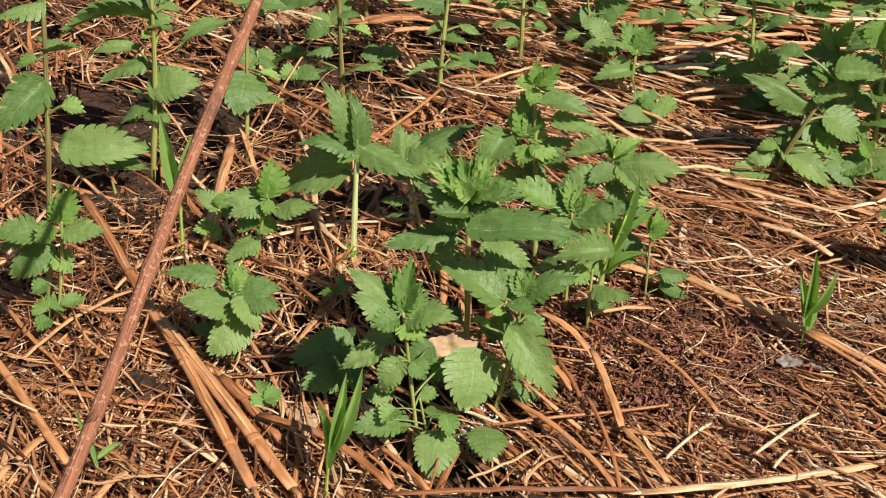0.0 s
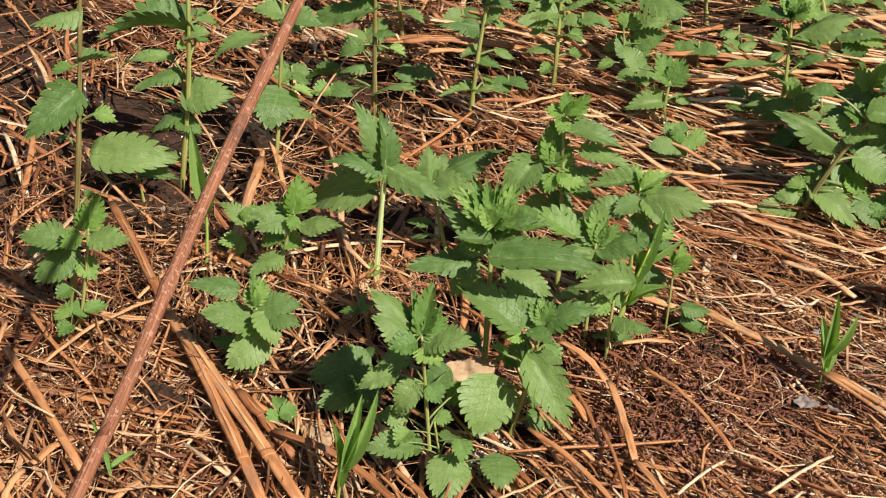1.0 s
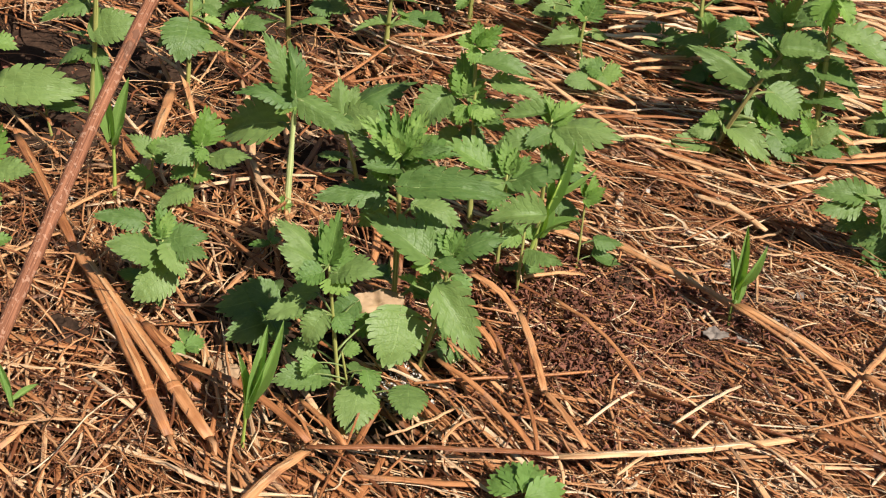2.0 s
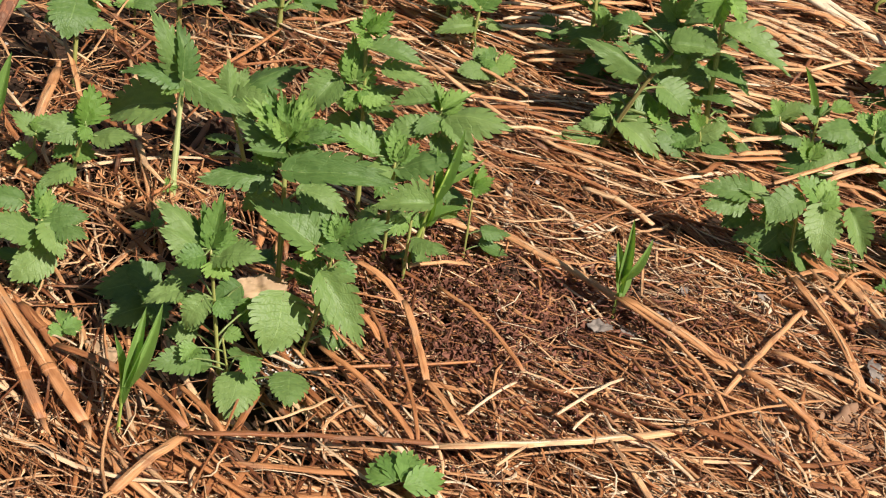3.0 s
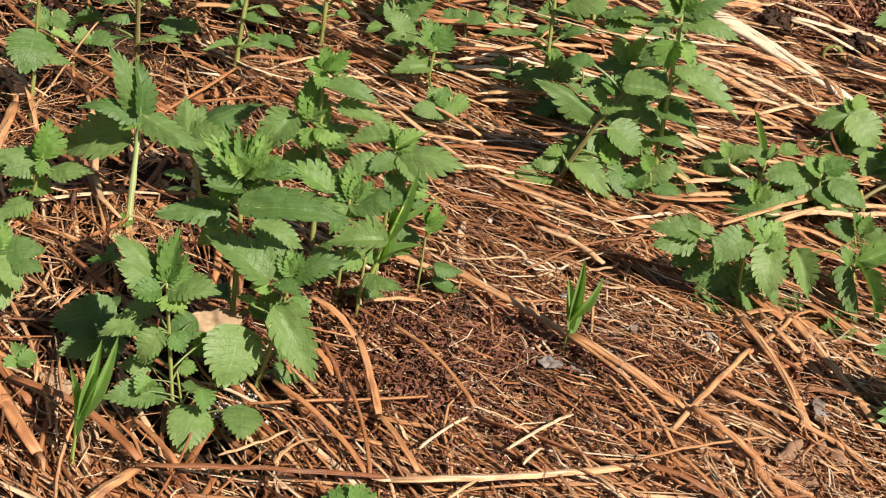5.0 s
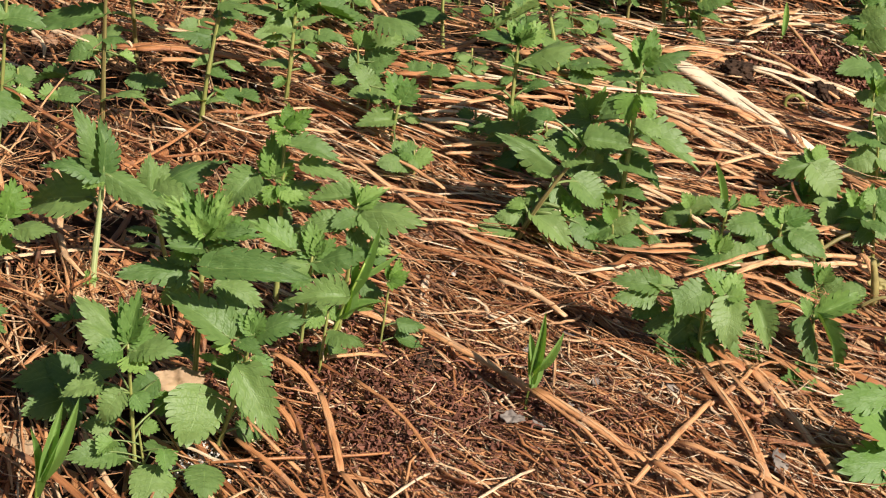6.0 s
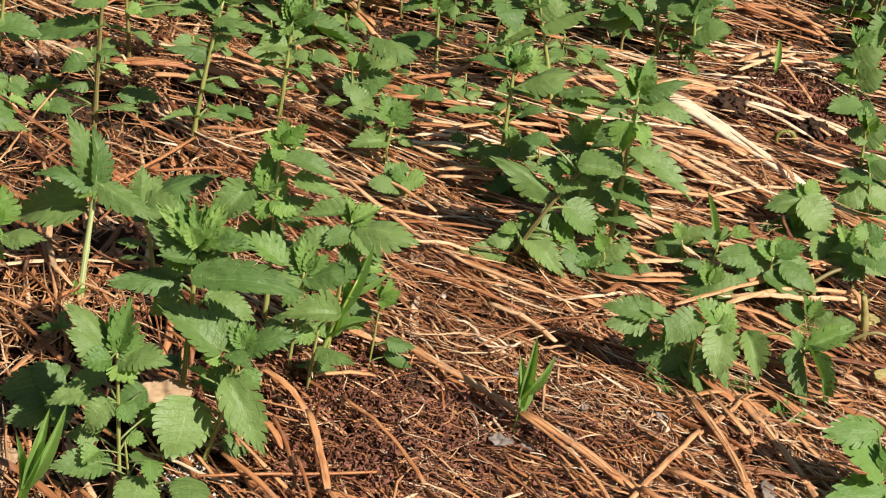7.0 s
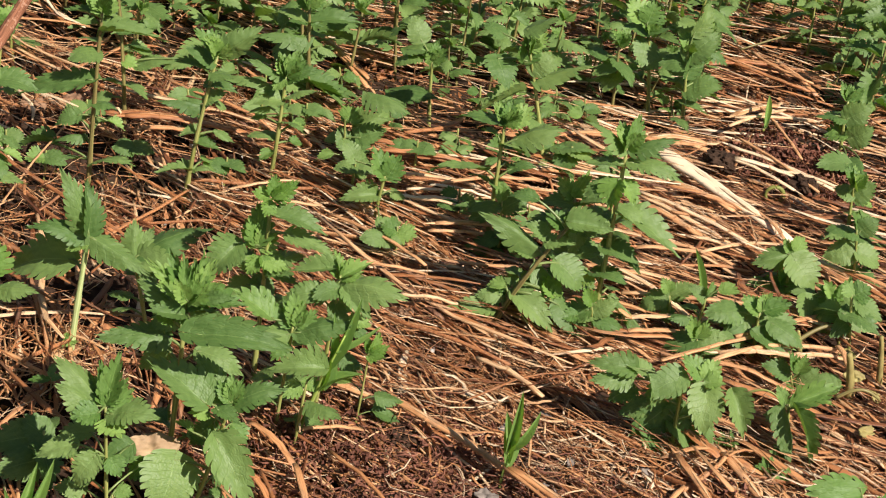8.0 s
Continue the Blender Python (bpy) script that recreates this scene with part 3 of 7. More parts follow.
leaf(p, (0.056, 0.109, 0.091), (0.077, 0.111, 0.099), 0.0153)
leaf(p, (0.059, 0.109, 0.084), (0.076, 0.101, 0.086), 0.0121)
leaf(p, (0.038, 0.111, 0.100), (0.023, 0.099, 0.082), 0.0186)
leaf(p, (0.050, 0.111, 0.085), (0.036, 0.115, 0.089), 0.0121)
leaf(p, (0.052, 0.115, 0.076), (0.064, 0.111, 0.067), 0.0135)
leaf(p, (0.047, 0.119, 0.069), (0.034, 0.117, 0.062), 0.0136)
leaf(p, (0.049, 0.111, 0.099), (0.041, 0.115, 0.114), 0.0100, True)
leaf(p, (0.051, 0.111, 0.098), (0.060, 0.115, 0.109), 0.0113, True)
leaf(p, (0.055, 0.108, 0.094), (0.068, 0.103, 0.092), 0.0120, True)
p = nettle("bushy", (-0.009, 0.149), (-0.026, 0.149, 0.058), 0.0015)
leaf(p, (-0.025, 0.149, 0.059), (0.017, 0.161, 0.078), 0.0247)
leaf(p, (-0.026, 0.149, 0.060), (-0.030, 0.157, 0.079), 0.0141)
leaf(p, (-0.023, 0.147, 0.057), (0.002, 0.137, 0.066), 0.0183)
leaf(p, (-0.028, 0.149, 0.057), (-0.040, 0.143, 0.055), 0.0155)
leaf(p, (-0.022, 0.149, 0.055), (-0.011, 0.139, 0.045), 0.0163)
leaf(p, (-0.025, 0.151, 0.058), (-0.017, 0.159, 0.075), 0.0120)
p = nettle("bushy", (0.098, 0.083), (0.100, 0.083, 0.105), 0.0014)
leaf(p, (0.100, 0.083, 0.103), (0.116, 0.087, 0.115), 0.0078, True)
leaf(p, (0.100, 0.083, 0.103), (0.095, 0.087, 0.118), 0.0065, True)
leaf(p, (0.100, 0.083, 0.103), (0.105, 0.087, 0.115), 0.0065, True)
leaf(p, (0.102, 0.081, 0.101), (0.138, 0.071, 0.105), 0.0213)
leaf(p, (0.104, 0.079, 0.098), (0.122, 0.067, 0.088), 0.0129)
leaf(p, (0.097, 0.083, 0.109), (0.072, 0.083, 0.103), 0.0109)
leaf(p, (0.099, 0.079, 0.098), (0.087, 0.071, 0.095), 0.0123)
leaf(p, (0.093, 0.087, 0.086), (0.075, 0.091, 0.089), 0.0131)
leaf(p, (0.100, 0.081, 0.086), (0.108, 0.073, 0.075), 0.0117)
leaf(p, (0.092, 0.079, 0.094), (0.068, 0.077, 0.086), 0.0129)
leaf(p, (0.101, 0.083, 0.102), (0.112, 0.085, 0.109), 0.0078, True)
leaf(p, (0.100, 0.083, 0.103), (0.091, 0.087, 0.111), 0.0078, True)
p = nettle("small", (0.078, 0.060), (0.078, 0.060, 0.081), 0.0012)
leaf(p, (0.078, 0.060, 0.080), (0.076, 0.065, 0.099), 0.0096, True)
leaf(p, (0.078, 0.060, 0.079), (0.071, 0.063, 0.095), 0.0071, True)
leaf(p, (0.080, 0.060, 0.080), (0.082, 0.063, 0.095), 0.0071, True)
leaf(p, (0.081, 0.058, 0.077), (0.113, 0.056, 0.088), 0.0154)
leaf(p, (0.067, 0.058, 0.083), (0.042, 0.062, 0.095), 0.0166, True)
leaf(p, (0.076, 0.056, 0.076), (0.061, 0.050, 0.078), 0.0109)
leaf(p, (0.074, 0.060, 0.070), (0.070, 0.052, 0.060), 0.0097)
leaf(p, (0.078, 0.060, 0.079), (0.066, 0.063, 0.090), 0.0090, True)
leaf(p, (0.080, 0.060, 0.079), (0.090, 0.063, 0.090), 0.0096, True)
leaf(p, (0.074, 0.064, 0.071), (0.058, 0.060, 0.066), 0.0110)
p = nettle("small", (0.091, 0.040), (0.091, 0.040, 0.057), 0.0011)
leaf(p, (0.099, 0.040, 0.067), (0.070, 0.036, 0.064), 0.0158)
leaf(p, (0.095, 0.040, 0.044), (0.113, 0.028, 0.045), 0.0154)
leaf(p, (0.088, 0.042, 0.053), (0.079, 0.034, 0.049), 0.0096)
p = nettle("small", (0.125, 0.075), (0.125, 0.075, 0.061), 0.0008)
leaf(p, (0.125, 0.075, 0.061), (0.129, 0.079, 0.073), 0.0066, 2)
leaf(p, (0.124, 0.075, 0.061), (0.122, 0.079, 0.070), 0.0046, 2)
leaf(p, (0.126, 0.075, 0.060), (0.135, 0.075, 0.068), 0.0066, 2)
leaf(p, (0.125, 0.073, 0.060), (0.134, 0.069, 0.063), 0.0059, 2)
leaf(p, (0.124, 0.073, 0.060), (0.127, 0.067, 0.059), 0.0046, 2)
p = nettle("small", (0.127, 0.365), (0.129, 0.364, 0.046), 0.0015)
leaf(p, (0.130, 0.364, 0.042), (0.117, 0.368, 0.063), 0.0187, True)
leaf(p, (0.130, 0.364, 0.042), (0.138, 0.366, 0.061), 0.0162, True)
leaf(p, (0.129, 0.319, 0.024), (0.145, 0.332, 0.024), 0.0128)
leaf(p, (0.125, 0.365, 0.027), (0.100, 0.356, 0.024), 0.0153)
leaf(p, (0.105, 0.366, 0.052), (0.093, 0.373, 0.066), 0.0128)
p = nettle("small", (0.104, 0.441), (0.092, 0.441, 0.063), 0.0011)
leaf(p, (0.094, 0.441, 0.052), (0.099, 0.444, 0.062), 0.0192)
leaf(p, (0.107, 0.441, 0.039), (0.126, 0.441, 0.049), 0.0183)
leaf(p, (0.101, 0.441, 0.026), (0.114, 0.430, 0.024), 0.0164)
leaf(p, (0.097, 0.441, 0.029), (0.090, 0.447, 0.043), 0.0137)
leaf(p, (0.107, 0.441, 0.078), (0.140, 0.426, 0.075), 0.0210)
leaf(p, (0.100, 0.409, 0.024), (0.113, 0.404, 0.024), 0.0183)
p = nettle("tall", (-0.087, 0.345), (-0.090, 0.345, 0.142), 0.0018)
leaf(p, (-0.091, 0.345, 0.137), (-0.116, 0.349, 0.138), 0.0144)
leaf(p, (-0.087, 0.345, 0.127), (-0.045, 0.343, 0.132), 0.0128)
leaf(p, (-0.090, 0.343, 0.110), (-0.108, 0.335, 0.106), 0.0193)
leaf(p, (-0.092, 0.345, 0.089), (-0.146, 0.349, 0.069), 0.0179)
leaf(p, (-0.086, 0.343, 0.024), (-0.057, 0.337, 0.034), 0.0192)
leaf(p, (-0.098, 0.349, 0.023), (-0.123, 0.345, 0.018), 0.0134)
leaf(p, (-0.117, 0.355, 0.029), (-0.145, 0.355, 0.022), 0.0126)
leaf(p, (-0.095, 0.353, 0.041), (-0.114, 0.349, 0.035), 0.0108)
leaf(p, (-0.091, 0.351, 0.118), (-0.106, 0.355, 0.116), 0.0162)
leaf(p, (-0.089, 0.345, 0.140), (-0.084, 0.349, 0.154), 0.0120, True)
leaf(p, (-0.090, 0.345, 0.140), (-0.100, 0.349, 0.152), 0.0112, True)
leaf(p, (-0.089, 0.347, 0.071), (-0.073, 0.341, 0.070), 0.0123)
p = nettle("tall", (-0.078, 0.454), (-0.096, 0.452, 0.122), 0.0018)
leaf(p, (-0.087, 0.453, 0.063), (-0.075, 0.451, 0.063), 0.0137)
leaf(p, (-0.091, 0.452, 0.086), (-0.067, 0.453, 0.090), 0.0146)
leaf(p, (-0.074, 0.454, 0.062), (-0.050, 0.456, 0.070), 0.0209)
leaf(p, (-0.036, 0.459, 0.071), (-0.053, 0.451, 0.065), 0.0155)
leaf(p, (-0.085, 0.453, 0.043), (-0.064, 0.447, 0.040), 0.0228)
leaf(p, (-0.093, 0.452, 0.100), (-0.113, 0.451, 0.105), 0.0228)
p = nettle("tall", (-0.016, 0.344), (-0.006, 0.344, 0.124), 0.0018)
leaf(p, (-0.006, 0.344, 0.125), (-0.023, 0.348, 0.140), 0.0137, True)
leaf(p, (-0.005, 0.344, 0.126), (0.022, 0.346, 0.149), 0.0177)
leaf(p, (-0.006, 0.344, 0.126), (-0.011, 0.350, 0.137), 0.0105, True)
leaf(p, (-0.009, 0.342, 0.119), (-0.027, 0.340, 0.128), 0.0153)
leaf(p, (-0.011, 0.344, 0.088), (0.003, 0.346, 0.097), 0.0123)
leaf(p, (-0.011, 0.344, 0.101), (0.011, 0.342, 0.101), 0.0122)
leaf(p, (-0.010, 0.344, 0.113), (-0.036, 0.346, 0.115), 0.0130)
leaf(p, (-0.012, 0.344, 0.085), (-0.043, 0.340, 0.084), 0.0106)
leaf(p, (-0.013, 0.344, 0.055), (0.005, 0.340, 0.055), 0.0099)
leaf(p, (-0.014, 0.342, 0.033), (-0.038, 0.336, 0.030), 0.0117)
leaf(p, (-0.015, 0.344, 0.030), (0.001, 0.344, 0.036), 0.0075)
leaf(p, (-0.008, 0.340, 0.112), (0.008, 0.334, 0.113), 0.0121)
leaf(p, (-0.012, 0.348, 0.063), (-0.025, 0.344, 0.058), 0.0091)
p = nettle("tall", (0.043, 0.405), (0.043, 0.405, 0.094), 0.0018)
leaf(p, (0.042, 0.405, 0.093), (0.012, 0.407, 0.101), 0.0146)
leaf(p, (0.043, 0.405, 0.094), (0.050, 0.409, 0.113), 0.0120, True)
leaf(p, (0.042, 0.405, 0.093), (0.036, 0.409, 0.107), 0.0103, True)
leaf(p, (0.045, 0.405, 0.091), (0.067, 0.405, 0.104), 0.0137)
leaf(p, (0.043, 0.403, 0.074), (0.021, 0.399, 0.070), 0.0155)
leaf(p, (0.041, 0.409, 0.080), (-0.005, 0.413, 0.080), 0.0147)
leaf(p, (0.046, 0.405, 0.078), (0.071, 0.401, 0.087), 0.0147)
leaf(p, (0.043, 0.405, 0.056), (0.063, 0.399, 0.055), 0.0122)
leaf(p, (0.042, 0.411, 0.042), (0.021, 0.409, 0.040), 0.0158)
leaf(p, (0.042, 0.405, 0.031), (0.033, 0.399, 0.024), 0.0097)
leaf(p, (0.043, 0.401, 0.093), (0.035, 0.395, 0.086), 0.0111)
p = nettle("tall", (0.057, 0.668), (0.045, 0.667, 0.089), 0.0021)
leaf(p, (0.056, 0.667, 0.048), (0.095, 0.662, 0.054), 0.0253)
leaf(p, (0.059, 0.574, 0.024), (0.093, 0.543, 0.024), 0.0284)
leaf(p, (0.055, 0.584, 0.024), (0.038, 0.548, 0.024), 0.0210)
leaf(p, (0.079, 0.668, 0.035), (0.110, 0.663, 0.040), 0.0210)
p = nettle("tall", (0.171, 0.589), (0.162, 0.590, 0.058), 0.0018)
leaf(p, (0.131, 0.592, 0.024), (0.172, 0.578, 0.028), 0.0283)
leaf(p, (0.149, 0.591, 0.061), (0.130, 0.586, 0.053), 0.0222)
leaf(p, (0.149, 0.591, 0.076), (0.140, 0.599, 0.093), 0.0202)
leaf(p, (0.138, 0.592, 0.064), (0.163, 0.585, 0.068), 0.0152)
p = nettle("tall", (0.273, 0.498), (0.233, 0.505, 0.114), 0.0019)
leaf(p, (0.250, 0.502, 0.056), (0.264, 0.484, 0.047), 0.0307)
leaf(p, (0.235, 0.504, 0.078), (0.202, 0.493, 0.059), 0.0173)
leaf(p, (0.209, 0.509, 0.101), (0.218, 0.487, 0.087), 0.0250)
leaf(p, (0.230, 0.505, 0.102), (0.231, 0.508, 0.126), 0.0173, True)
leaf(p, (0.244, 0.503, 0.091), (0.285, 0.497, 0.113), 0.0202)
leaf(p, (0.227, 0.506, 0.131), (0.251, 0.503, 0.146), 0.0202)
leaf(p, (0.273, 0.498, 0.036), (0.303, 0.489, 0.044), 0.0250)
leaf(p, (0.237, 0.504, 0.100), (0.253, 0.504, 0.113), 0.0211)
leaf(p, (0.209, 0.509, 0.123), (0.194, 0.514, 0.128), 0.0211)
p = nettle("tall", (0.387, 0.701), (0.366, 0.706, 0.082), 0.0019)
leaf(p, (0.364, 0.706, 0.081), (0.343, 0.713, 0.085), 0.0230)
leaf(p, (0.364, 0.706, 0.081), (0.387, 0.702, 0.094), 0.0230)
leaf(p, (0.366, 0.705, 0.073), (0.362, 0.688, 0.057), 0.0252)
leaf(p, (0.362, 0.706, 0.091), (0.366, 0.708, 0.112), 0.0230, True)
leaf(p, (0.374, 0.704, 0.053), (0.399, 0.699, 0.069), 0.0252)
leaf(p, (0.359, 0.707, 0.092), (0.344, 0.713, 0.110), 0.0252, True)
p = nettle("tall", (0.417, 0.672), (0.400, 0.676, 0.082), 0.0019)
leaf(p, (0.402, 0.676, 0.069), (0.378, 0.680, 0.065), 0.0237)
leaf(p, (0.409, 0.674, 0.045), (0.436, 0.667, 0.058), 0.0291)
leaf(p, (0.405, 0.675, 0.060), (0.411, 0.684, 0.088), 0.0226)
leaf(p, (0.401, 0.676, 0.099), (0.410, 0.684, 0.128), 0.0216)
leaf(p, (0.402, 0.676, 0.077), (0.423, 0.677, 0.103), 0.0248)
leaf(p, (0.404, 0.676, 0.031), (0.428, 0.658, 0.032), 0.0248)
p = nettle("tall", (0.347, 0.683), (0.337, 0.685, 0.073), 0.0016)
leaf(p, (0.339, 0.684, 0.051), (0.319, 0.682, 0.042), 0.0238)
leaf(p, (0.341, 0.684, 0.045), (0.332, 0.671, 0.031), 0.0216)
leaf(p, (0.339, 0.684, 0.056), (0.355, 0.662, 0.045), 0.0238)
leaf(p, (0.327, 0.687, 0.059), (0.310, 0.690, 0.060), 0.0216)
p = nettle("tall", (0.534, 0.478), (0.523, 0.482, 0.056), 0.0017)
leaf(p, (0.525, 0.482, 0.048), (0.511, 0.489, 0.050), 0.0202)
leaf(p, (0.525, 0.481, 0.048), (0.539, 0.478, 0.061), 0.0202)
leaf(p, (0.527, 0.481, 0.030), (0.543, 0.465, 0.030), 0.0251)
leaf(p, (0.524, 0.471, 0.024), (0.498, 0.439, 0.024), 0.0222)
leaf(p, (0.532, 0.442, 0.024), (0.556, 0.461, 0.024), 0.0241)
leaf(p, (0.516, 0.436, 0.024), (0.527, 0.419, 0.024), 0.0202)
p = nettle("tall", (0.574, 0.672), (0.562, 0.677, 0.061), 0.0019)
leaf(p, (0.564, 0.676, 0.044), (0.546, 0.683, 0.044), 0.0228)
leaf(p, (0.566, 0.675, 0.045), (0.583, 0.672, 0.061), 0.0250)
leaf(p, (0.571, 0.673, 0.029), (0.551, 0.676, 0.024), 0.0250, True)
leaf(p, (0.574, 0.672, 0.027), (0.591, 0.668, 0.041), 0.0250)
leaf(p, (0.558, 0.613, 0.024), (0.528, 0.600, 0.024), 0.0250)
leaf(p, (0.574, 0.632, 0.024), (0.569, 0.592, 0.024), 0.0250)
p = nettle("tall", (0.686, 1.007), (0.670, 1.013, 0.064), 0.0023)
leaf(p, (0.642, 0.887, 0.024), (0.660, 0.862, 0.024), 0.0326)
leaf(p, (0.673, 1.012, 0.045), (0.657, 1.018, 0.046), 0.0300)
leaf(p, (0.676, 1.011, 0.045), (0.687, 1.011, 0.061), 0.0300)
leaf(p, (0.632, 0.832, 0.024), (0.598, 0.754, 0.024), 0.0300)
p = nettle("sprig", (-0.114, 0.095), (-0.103, 0.095, 0.058), 0.0013)
leaf(p, (-0.103, 0.095, 0.059), (-0.101, 0.101, 0.080), 0.0176, 2)
leaf(p, (-0.102, 0.095, 0.058), (-0.107, 0.099, 0.071), 0.0101, 2)
leaf(p, (-0.097, 0.093, 0.053), (-0.073, 0.087, 0.057), 0.0128)
leaf(p, (-0.106, 0.095, 0.058), (-0.128, 0.089, 0.060), 0.0135)
leaf(p, (-0.106, 0.093, 0.056), (-0.123, 0.083, 0.054), 0.0142)
leaf(p, (-0.109, 0.099, 0.039), (-0.120, 0.091, 0.037), 0.0130)
leaf(p, (-0.110, 0.099, 0.036), (-0.097, 0.095, 0.038), 0.0117)
leaf(p, (-0.111, 0.093, 0.029), (-0.127, 0.081, 0.023), 0.0144)
leaf(p, (-0.101, 0.089, 0.061), (-0.102, 0.083, 0.054), 0.0074, 2)
p = nettle("sprig", (-0.143, 0.117), (-0.137, 0.117, 0.036), 0.0011)
leaf(p, (-0.138, 0.117, 0.036), (-0.153, 0.121, 0.047), 0.0119)
leaf(p, (-0.137, 0.117, 0.037), (-0.132, 0.121, 0.047), 0.0105)
leaf(p, (-0.140, 0.113, 0.024), (-0.151, 0.107, 0.027), 0.0098)
leaf(p, (-0.137, 0.113, 0.026), (-0.145, 0.105, 0.019), 0.0091)
leaf(p, (-0.136, 0.117, 0.035), (-0.122, 0.117, 0.043), 0.0098)
p = nettle("sprig", (-0.115, -0.003), (-0.105, -0.003, 0.054), 0.0012)
leaf(p, (-0.105, -0.003, 0.056), (-0.108, 0.003, 0.071), 0.0117, True)
leaf(p, (-0.106, -0.003, 0.056), (-0.101, 0.001, 0.070), 0.0074, True)
leaf(p, (-0.105, -0.005, 0.056), (-0.110, -0.001, 0.066), 0.0074, True)
leaf(p, (-0.103, -0.003, 0.054), (-0.082, -0.001, 0.059), 0.0167)
leaf(p, (-0.101, -0.009, 0.053), (-0.091, -0.021, 0.044), 0.0154)
leaf(p, (-0.096, -0.007, 0.054), (-0.079, -0.013, 0.053), 0.0123)
leaf(p, (-0.108, -0.007, 0.047), (-0.132, -0.013, 0.055), 0.0198)
leaf(p, (-0.118, 0.003, 0.061), (-0.142, -0.001, 0.066), 0.0130)
leaf(p, (-0.101, -0.011, 0.038), (-0.117, -0.023, 0.029), 0.0198)
leaf(p, (-0.118, 0.003, 0.024), (-0.132, 0.003, 0.026), 0.0089)
leaf(p, (-0.109, -0.007, 0.027), (-0.103, -0.017, 0.019), 0.0094)
p = nettle("oblique", (0.213, 0.239), (0.251, 0.239, 0.086), 0.0019)
leaf(p, (0.213, 0.239, 0.016), (0.184, 0.233, 0.014), 0.0141)
leaf(p, (0.226, 0.239, 0.030), (0.254, 0.223, 0.014), 0.0187)
leaf(p, (0.255, 0.239, 0.033), (0.244, 0.243, 0.044), 0.0133, 2)
leaf(p, (0.252, 0.239, 0.033), (0.256, 0.243, 0.042), 0.0094, 2)
leaf(p, (0.235, 0.239, 0.068), (0.194, 0.243, 0.084), 0.0176)
leaf(p, (0.231, 0.245, 0.061), (0.213, 0.245, 0.066), 0.0201)
leaf(p, (0.227, 0.245, 0.101), (0.208, 0.249, 0.099), 0.0121)
leaf(p, (0.252, 0.237, 0.092), (0.280, 0.233, 0.094), 0.0167)
leaf(p, (0.239, 0.237, 0.074), (0.257, 0.235, 0.080), 0.0137)
leaf(p, (0.252, 0.245, 0.056), (0.271, 0.239, 0.043), 0.0233)
leaf(p, (0.258, 0.237, 0.028), (0.271, 0.225, 0.015), 0.0179)
leaf(p, (0.269, 0.239, 0.021), (0.290, 0.233, 0.026), 0.0141)
leaf(p, (0.252, 0.241, 0.084), (0.261, 0.247, 0.100), 0.0137, True)
leaf(p, (0.249, 0.241, 0.084), (0.236, 0.245, 0.091), 0.0137, True)
leaf(p, (0.235, 0.247, 0.038), (0.219, 0.247, 0.037), 0.0156)
leaf(p, (0.240, 0.249, 0.051), (0.265, 0.245, 0.027), 0.0218)
leaf(p, (0.239, 0.243, 0.076), (0.225, 0.243, 0.083), 0.0130)
p = nettle("tall", (0.291, 0.263), (0.282, 0.263, 0.142), 0.0019)
leaf(p, (0.283, 0.263, 0.143), (0.287, 0.269, 0.164), 0.0122, True)
leaf(p, (0.282, 0.263, 0.142), (0.274, 0.269, 0.157), 0.0099, True)
leaf(p, (0.281, 0.263, 0.141), (0.252, 0.267, 0.155), 0.0182)
leaf(p, (0.285, 0.263, 0.142), (0.314, 0.263, 0.155), 0.0129)
leaf(p, (0.279, 0.261, 0.130), (0.257, 0.257, 0.130), 0.0183)
leaf(p, (0.287, 0.261, 0.133), (0.322, 0.253, 0.131), 0.0137)
leaf(p, (0.281, 0.259, 0.120), (0.278, 0.249, 0.103), 0.0176, 2)
leaf(p, (0.285, 0.259, 0.120), (0.294, 0.251, 0.108), 0.0122, 2)
leaf(p, (0.292, 0.261, 0.093), (0.333, 0.247, 0.080), 0.0248)
leaf(p, (0.287, 0.263, 0.097), (0.307, 0.257, 0.093), 0.0155)
leaf(p, (0.284, 0.261, 0.066), (0.307, 0.253, 0.065), 0.0204)
leaf(p, (0.282, 0.261, 0.045), (0.302, 0.251, 0.048), 0.0198)
leaf(p, (0.280, 0.261, 0.044), (0.272, 0.255, 0.037), 0.0134)
leaf(p, (0.278, 0.263, 0.114), (0.261, 0.259, 0.104), 0.0154)
leaf(p, (0.281, 0.269, 0.088), (0.263, 0.269, 0.084), 0.0172)
leaf(p, (0.297, 0.259, 0.029), (0.316, 0.247, 0.014), 0.0135)
leaf(p, (0.299, 0.259, 0.030), (0.323, 0.247, 0.014), 0.0119)
leaf(p, (0.281, 0.269, 0.057), (0.266, 0.267, 0.051), 0.0158)
leaf(p, (0.281, 0.267, 0.072), (0.294, 0.263, 0.076), 0.0134)
p = nettle("tall", (0.215, 0.355), (0.208, 0.355, 0.107), 0.0019)
leaf(p, (0.208, 0.355, 0.106), (0.174, 0.357, 0.109), 0.0198)
leaf(p, (0.211, 0.355, 0.108), (0.226, 0.359, 0.121), 0.0148, True)
leaf(p, (0.209, 0.355, 0.108), (0.210, 0.360, 0.124), 0.0099, True)
leaf(p, (0.208, 0.355, 0.107), (0.199, 0.360, 0.120), 0.0099, True)
leaf(p, (0.218, 0.353, 0.097), (0.250, 0.351, 0.113), 0.0223)
leaf(p, (0.205, 0.355, 0.096), (0.192, 0.355, 0.100), 0.0149)
